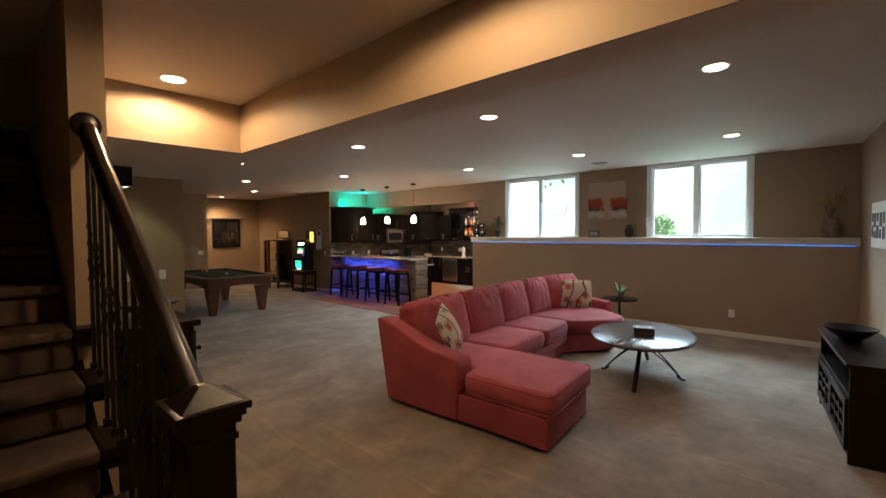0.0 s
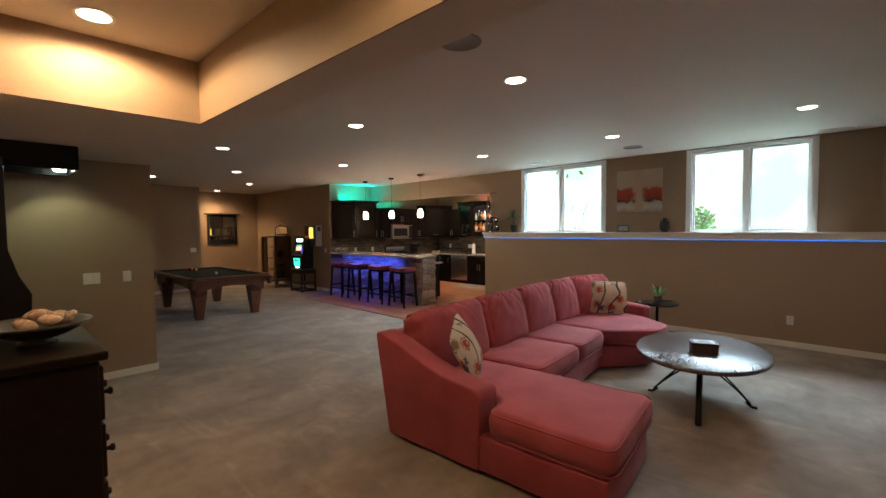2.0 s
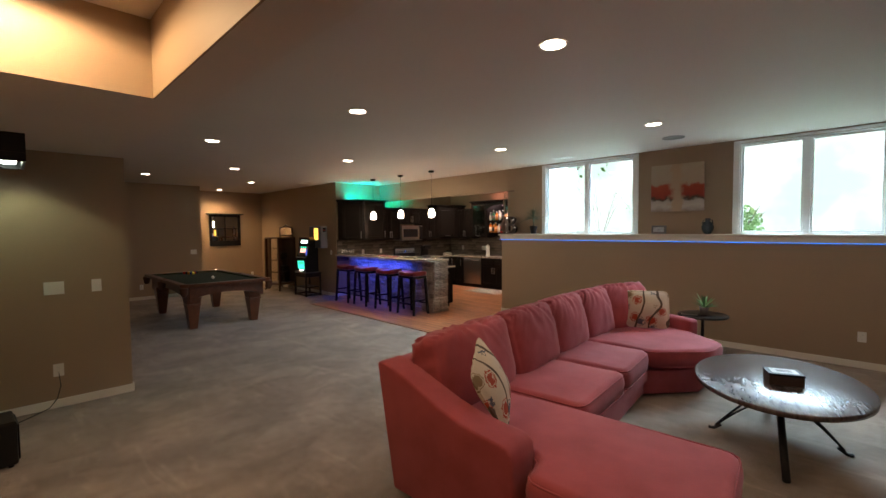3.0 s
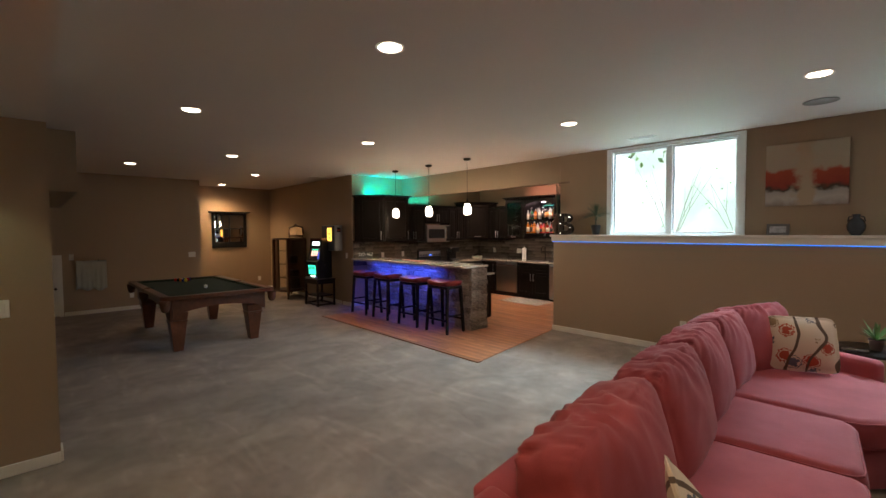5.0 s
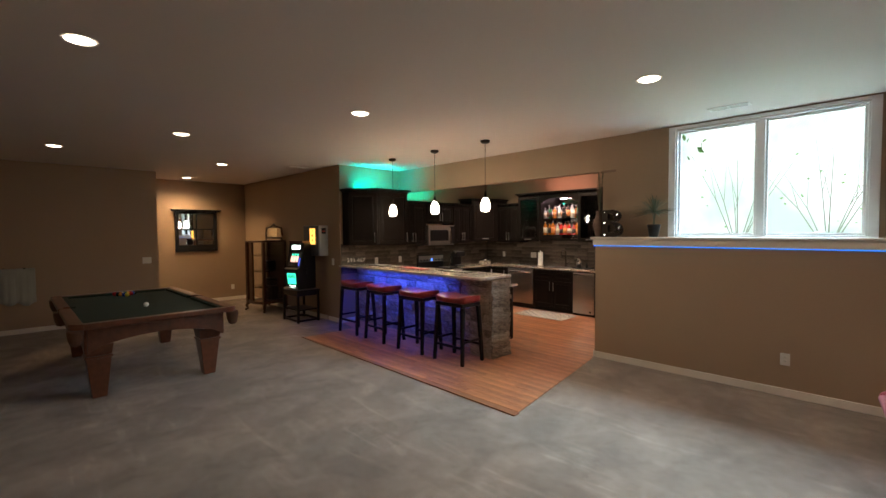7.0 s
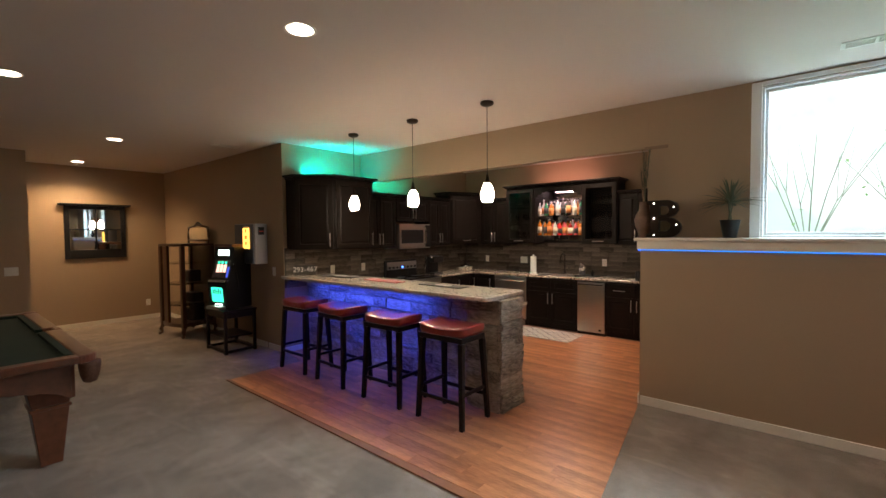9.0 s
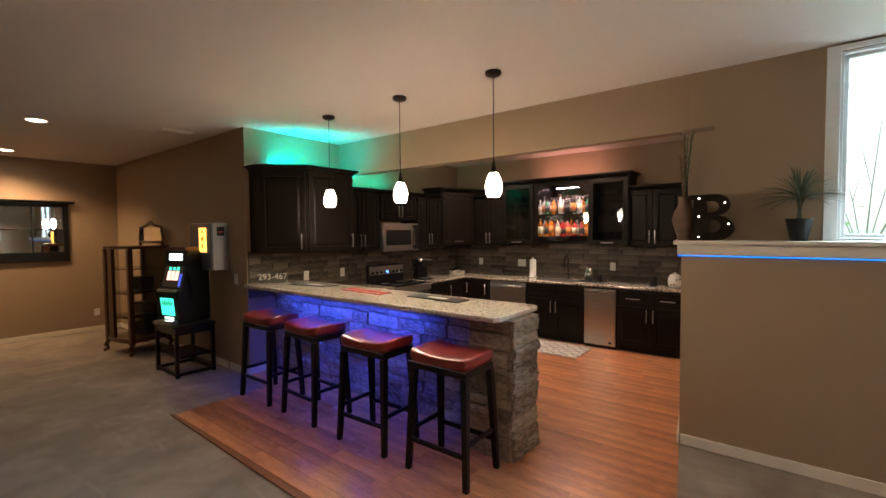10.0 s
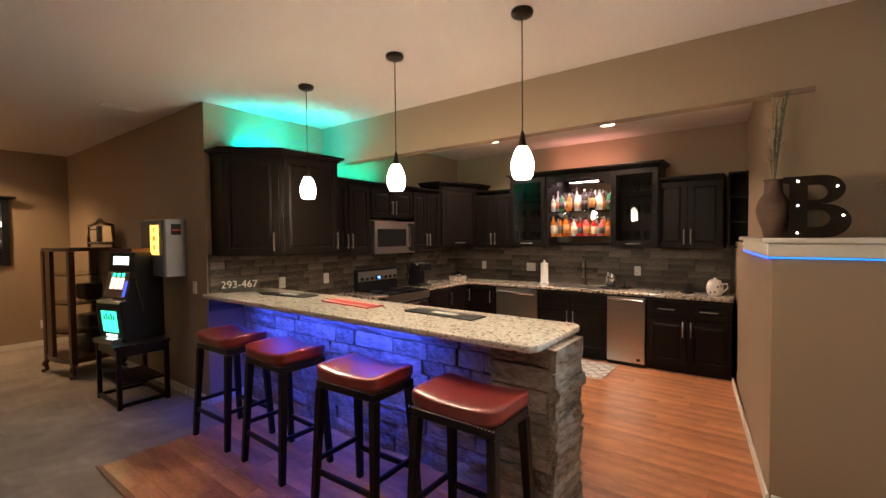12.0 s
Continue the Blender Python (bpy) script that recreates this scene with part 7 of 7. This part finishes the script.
# ---- bar stools ----
def stool(m, seed):
    t = thing("bar_stool", m, "backless bar stool with a red leather saddle seat and dark legs", "bar stool", "stools at the bar")
    W, D, SZ = 0.255, 0.185, 0.845
    bm = bmesh.new()
    bmesh.ops.create_cube(bm, size=2)
    bmesh.ops.subdivide_edges(bm, edges=bm.edges[:], cuts=9, use_grid_fill=True)
    for v in bm.verts:
        p = v.co.copy()
        mx = max(abs(p.x), abs(p.y), abs(p.z))
        nn = (abs(p.x) ** 9 + abs(p.y) ** 9 + abs(p.z) ** 9) ** (1 / 9)
        q = p * (mx / nn)
        z = q.z * 0.034 + (0.022 * p.x * p.x if p.z > -0.9 else 0.0) + 0.008 * (1 - p.y * p.y) * (p.z > 0)
        v.co = Vector((q.x * W, q.y * D, SZ - 0.04 + z))
    part("seat", bm, M_LEATHER, t, "red leather saddle seat", smooth=True)
    bm = bmesh.new()
    box(bm, -W + 0.015, W - 0.015, -D + 0.015, D - 0.015, SZ - 0.12, SZ - 0.075)
    part("seat_frame", bm, M_BLACKWOOD, t, bevel=0.004)
    for s in (-1, 1):
        bm = bmesh.new()
        for k in range(26):
            x = -W + 0.012 + (2 * W - 0.024) * k / 25
            box(bm, x - 0.0035, x + 0.0035, *sorted((s * (D - 0.006), s * (D + 0.003))), SZ - 0.071, SZ - 0.064)
        nh = part("nailheads", bm, M_CHROME, t, "row of small bright nailheads")
        nh["kind"] = "stuff"
    for sx in (-1, 1):
        for sy in (-1, 1):
            bm = bmesh.new()
            q = lambda cx, cy, w: [(cx - w, cy - w), (cx + w, cy - w), (cx + w, cy + w), (cx - w, cy + w)]
            prism(bm, q(sx * (W - 0.005), sy * (D + 0.005), 0.019), 0.0, SZ - 0.12, q(sx * (W - 0.035), sy * (D - 0.035), 0.024))
            part("leg", bm, M_BLACKWOOD, t, bevel=0.004)
    for z, s in ((0.20, -1), (0.20, 1)):
        boxpart("stretcher", (-W + 0.03, W - 0.03, s * (D - 0.008) - 0.011, s * (D - 0.008) + 0.011, z, z + 0.032), M_BLACKWOOD, t)
    for s in (-1, 1):
        boxpart("stretcher", (s * (W - 0.02) - 0.011, s * (W - 0.02) + 0.011, -D + 0.03, D - 0.03, 0.27, 0.30), M_BLACKWOOD, t)
    return t


STOOLS = ((-7.34, 6.86, 0), (-8.09, 6.85, 2), (-8.93, 6.86, -2), (-9.68, 6.86, 1))
s0 = stool(pose(STOOLS[0][0], STOOLS[0][1], 0.011), 0)
for x, y, a in STOOLS[1:]:
    copy_thing(s0, pose(x, y, 0.011, 0, 0, a))

# ---- stone cladding of the bar ----
core = tagged(setbox("bar_core", (KX + 0.001, -7.07, 7.46, 7.57, 0.0, 1.054), M_GROUT, "mortar core of the stone bar wall"), kind="structure")
core2 = setbox("bar_pier", (-7.33, -7.07, 7.22, 7.459, 0.0, 1.054), M_GROUT, "mortar core of the stone bar pier")
M_STONE = mat("stacked ledger stone", (0.19, 0.145, 0.11), 0.8, var=0.35, scale=5, fine=38, bump=0.9, dist=0.010, second=(0.42, 0.355, 0.28))
stone_me = []
rg = random.Random(11)
for k in range(24):
    bm = bmesh.new()
    n = 3
    bmesh.ops.create_cube(bm, size=1)
    bmesh.ops.subdivide_edges(bm, edges=[e for e in bm.edges], cuts=1, use_grid_fill=True)
    off = Vector((k * 3.7, 0, 0))
    for v in bm.verts:
        x, y, z = v.co
        if y < 0.4:
            v.co.y += noise.noise(v.co * 3 + off) * 0.24 + 0.18 * (abs(x) > 0.4 or abs(z) > 0.4)
            v.co.x *= 0.97 + 0.05 * noise.noise(v.co * 5 + off)
            v.co.z *= 0.93 + 0.12 * noise.noise(v.co * 4 - off)
    me = mesh_of("stone", bm)
    me.materials.append(M_STONE)
    stone_me.append(me)


def stones(parent, run0, run1, place, first=0.0, lo=0.16, hi=0.42):
    z = 0.004
    while z < 1.02:
        h = min(rg.choice((0.055, 0.075, 0.10, 0.125)), 1.051 - z)
        if 1.051 - z - h < 0.05:
            h = 1.051 - z
        x = run0
        while x < run1 - 0.02:
            w = rg.uniform(lo, hi)
            if run1 - x - w < 0.10:
                w = run1 - x
            o = new("stone", rg.choice(stone_me))
            o.parent = parent
            t = rg.uniform(0.05, 0.085)
            o.matrix_basis = place(x + w / 2, z + h / 2, t) @ Matrix.Diagonal((w - 0.003, t, h - 0.003, 1))
            x += w
        z += h


stones(core, KX + 0.02, -7.40, lambda x, z, t: pose(x, 7.459 - t / 2, z))
stones(core2, -7.41, -7.035, lambda x, z, t: pose(x, 7.219 - t / 2, z), lo=0.2, hi=0.4)
stones(core2, 7.17, 7.57, lambda x, z, t: pose(-7.069 + t / 2, x, z, 0, 0, 90), lo=0.2, hi=0.4)

# ---- wooden floor planks ----
M_OAKFLOOR = mat("cherry toned plank", (0.36, 0.13, 0.056), 0.30, var=0.18, scale=1.6, fine=14, stretch=(1.0, 5.0, 1), bump=0.05, dist=0.001, coat=0.3, second=(0.58, 0.25, 0.115))
for node in M_OAKFLOOR.node_tree.nodes:
    if node.type == "MATH" and node.operation == "MULTIPLY_ADD":
        node.inputs[1].default_value, node.inputs[2].default_value = 0.28, -0.14
M_BORDER = mat("dark plank border", (0.24, 0.095, 0.045), 0.35, var=0.2, fine=20, stretch=(1, 8, 1), bump=0.05)
PW = 0.13
wf = setbox("wood_floor", (KX + 0.002, -6.6, 7.25, 11.29, 0.0005, 0.003), M_BORDER, "cherry toned plank floor of the bar and kitchen")
rg = random.Random(3)


def west_edge(y):
    return -9.96 if y < 7.05 else KX + 0.003


def east_edge(y):
    return -5.785 - (y - 5.98) * 0.152 if y < HY else -6.145 - (y - HY) * 0.107


def plank_mesh(a0, a1, b0, b1):
    """A plank from a0..b0 along its front edge and a1..b1 along its back edge, edges eased."""
    bm = bmesh.new()
    e, h, g = 0.0007, 0.008, 0.0003
    pts = [(a0 + g, -PW / 2 + g), (b0 - g, -PW / 2 + g), (b1 - g, PW / 2 - g), (a1 + g, PW / 2 - g)]
    top = [(a0 + g + e, -PW / 2 + g + e), (b0 - g - e, -PW / 2 + g + e), (b1 - g - e, PW / 2 - g - e), (a1 + g + e, PW / 2 - g - e)]
    prism(bm, pts, 0.0, h, top)
    bmesh.ops.recalc_face_normals(bm, faces=bm.faces)
    me = mesh_of("plank", bm)
    me.materials.append(M_OAKFLOOR)
    return me


plank_me = {}
y = 6.04
while y < 11.28:
    ym, y1 = y + PW / 2, y + PW
    x1 = east_edge(ym)
    x = west_edge(ym)
    first = True
    while x < x1 - 0.01:
        w = rg.uniform(0.35, 0.95) if first else rg.choice((0.6, 0.8, 1.1, 0.45))
        last = x1 - x - w < 0.25
        if last:
            w = x1 - x
        c = x + w / 2
        if first or last:
            me = plank_mesh(west_edge(y) - c if first else -w / 2, west_edge(y1 - 0.001) - c if first else -w / 2,
                            east_edge(y) - c if last else w / 2, east_edge(y1) - c if last else w / 2)
        else:
            key = round(w, 3)
            if key not in plank_me:
                plank_me[key] = plank_mesh(-w / 2, -w / 2, w / 2, w / 2)
            me = plank_me[key]
        first = False
        o = new("plank", me)
        o.parent = wf
        o.location = (c, ym, 0.0032)
        x += w
    y += PW
bm = bmesh.new()
prism(bm, [(-10.0, 6.012), (-5.775, 5.945), (-5.785, 6.035), (-9.965, 6.037)], 0.001, 0.012)
setting("floor_border", bm, M_BORDER, "narrow wooden edge strip between carpet and planks")

# ---- outside ----
M_LAWN = mat("lawn", (0.06, 0.11, 0.03), 0.95, var=0.4, scale=1.5, fine=60, bump=0.6, dist=0.03)
bm = bmesh.new()
for a in ((-80, 80, 11.7, 160), (-5.7, 80, 8.60, 11.699), (-80, -15.4, -80, 11.699), (-15.399, 2.3, -80, -2.9), (2.3, 80, -2.9, 8.599), (2.3, 80, -80, -2.901)):
    box(bm, *a[:4], 1.0, 1.38)
gr = part("ground", bm, M_LAWN)
tagged(gr, "sloping green lawn outside the basement windows", kind="structure")
M_LEAF = mat("pale green foliage", (0.16, 0.30, 0.09), 0.6, var=0.5, scale=3, bump=0.1, second=(0.16, 0.30, 0.10))
M_BARK = mat("grey bark", (0.13, 0.11, 0.09), 0.9, var=0.4, fine=20, bump=0.8, dist=0.01)


def foliage(bm, c, r, n, rg, size):
    for _ in range(n):
        d = Vector((rg.gauss(0, 1), rg.gauss(0, 1), rg.gauss(0, 1))).normalized() * r * rg.uniform(0.3, 1.0) ** 0.5
        p = Vector(c) + Vector((d.x, d.y, d.z * 0.85))
        a = Vector((rg.gauss(0, 1), rg.gauss(0, 1), rg.gauss(0, 1))).normalized() * size
        b = a.cross(Vector((rg.gauss(0, 1), rg.gauss(0, 1), rg.gauss(0, 1)))).normalized() * size * 0.6
        bm.faces.new([bm.verts.new(p - a), bm.verts.new(p + b), bm.verts.new(p + a), bm.verts.new(p - b)])


def tree(x, y, h, r, seed, leaves=1400, size=0.12):
    rg = random.Random(seed)
    t = thing("tree", pose(x, y, 1.38), "broadleaf tree beyond the lawn", "tree", "trees outside")
    bm = bmesh.new()
    tube(bm, [(0, 0, 0), (0.1, 0, h * 0.3), (0, 0.1, h * 0.6), (0.1, 0.1, h * 0.9)], [0.16, 0.12, 0.08, 0.03], 8)
    tips = []
    for k in range(8):
        an, z0 = k * 2.4, h * (0.25 + 0.06 * k)
        e = Vector((math.cos(an) * r * rg.uniform(0.5, 0.9), math.sin(an) * r * rg.uniform(0.5, 0.9), z0 + r * rg.uniform(0.3, 0.8)))
        tube(bm, [(0.05, 0.05, z0), tuple(e * 0.5 + Vector((0, 0, z0 * 0.5))), tuple(e)], [0.05, 0.035, 0.012], 6)
        tips.append(e)
    part("trunk", bm, M_BARK, t)
    bm = bmesh.new()
    for e in tips + [Vector((0, 0, h * 0.9))]:
        foliage(bm, e, r * 0.55, leaves // 9, rg, size)
    part("crown", bm, M_LEAF, t)


for i, (x, y, h, r) in enumerate(((1.9, 12.6, 5.5, 1.5), (-7.5, 13.0, 5.5, 1.4))):
    tree(x, y, h, r, i, 500, 0.08)


M_TWIG = mat("pale twig bark", (0.14, 0.15, 0.12), 0.9, var=0.3, fine=40, bump=0.4)


def shrub(x, y, h, r, seed, n=700, bare=False):
    rg = random.Random(seed)
    t = thing("shrub", pose(x, y, 1.38), "bare branching shrub outside the window" if bare else "leafy green shrub outside the window", "shrub")
    bm = bmesh.new()
    for k in range(7):
        an = k * 2.4
        e = Vector((math.cos(an) * r, math.sin(an) * r * 0.6, h * rg.uniform(0.7, 1.1)))
        tube(bm, [(0, 0, 0), tuple(e * 0.45 + Vector((0, 0, 0.1))), tuple(e)], [0.009, 0.006, 0.003] if bare else [0.018, 0.012, 0.004], 5)
        f = e * 0.6
        tube(bm, [tuple(e * 0.45 + Vector((0, 0, 0.1))), tuple(f + Vector((0.12 * math.sin(an), 0, h * 0.3)))], [0.005, 0.002], 5)
    part("stems", bm, M_TWIG if bare else M_BARK, t)
    bm = bmesh.new()
    foliage(bm, (0, 0, h * 0.55), r, n, rg, 0.025 if bare else 0.045)
    part("leaves", bm, M_LEAF, t)


shrub(-2.25, 9.5, 0.75, 0.32, 1, 420)
shrub(-3.15, 10.0, 0.55, 0.42, 2, 300)
shrub(-4.9, 10.1, 1.5, 0.6, 3, 12, True)
shrub(-3.95, 10.4, 1.5, 0.7, 4, 30, True)
# Emissive backdrop plane: daylight haze over woodland is put into its glow colour.
M_BACKDROP = bpy.data.materials.new("glowing woodland backdrop")
M_BACKDROP.use_nodes = True
n, l = M_BACKDROP.node_tree.nodes, M_BACKDROP.node_tree.links
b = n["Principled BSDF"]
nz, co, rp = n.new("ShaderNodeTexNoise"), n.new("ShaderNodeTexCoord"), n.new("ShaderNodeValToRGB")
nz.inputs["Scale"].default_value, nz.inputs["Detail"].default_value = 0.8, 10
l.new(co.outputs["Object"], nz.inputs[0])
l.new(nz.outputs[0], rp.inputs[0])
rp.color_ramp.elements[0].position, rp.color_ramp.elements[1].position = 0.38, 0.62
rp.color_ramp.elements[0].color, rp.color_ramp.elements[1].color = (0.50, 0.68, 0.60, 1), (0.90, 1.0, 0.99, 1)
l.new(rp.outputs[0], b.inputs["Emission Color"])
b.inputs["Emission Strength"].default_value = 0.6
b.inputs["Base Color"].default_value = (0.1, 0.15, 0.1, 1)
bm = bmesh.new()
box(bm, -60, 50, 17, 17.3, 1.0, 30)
tagged(part("backdrop", bm, M_BACKDROP), "flat glowing backdrop coloured like bright hazy woodland beyond the lawn", kind="structure")
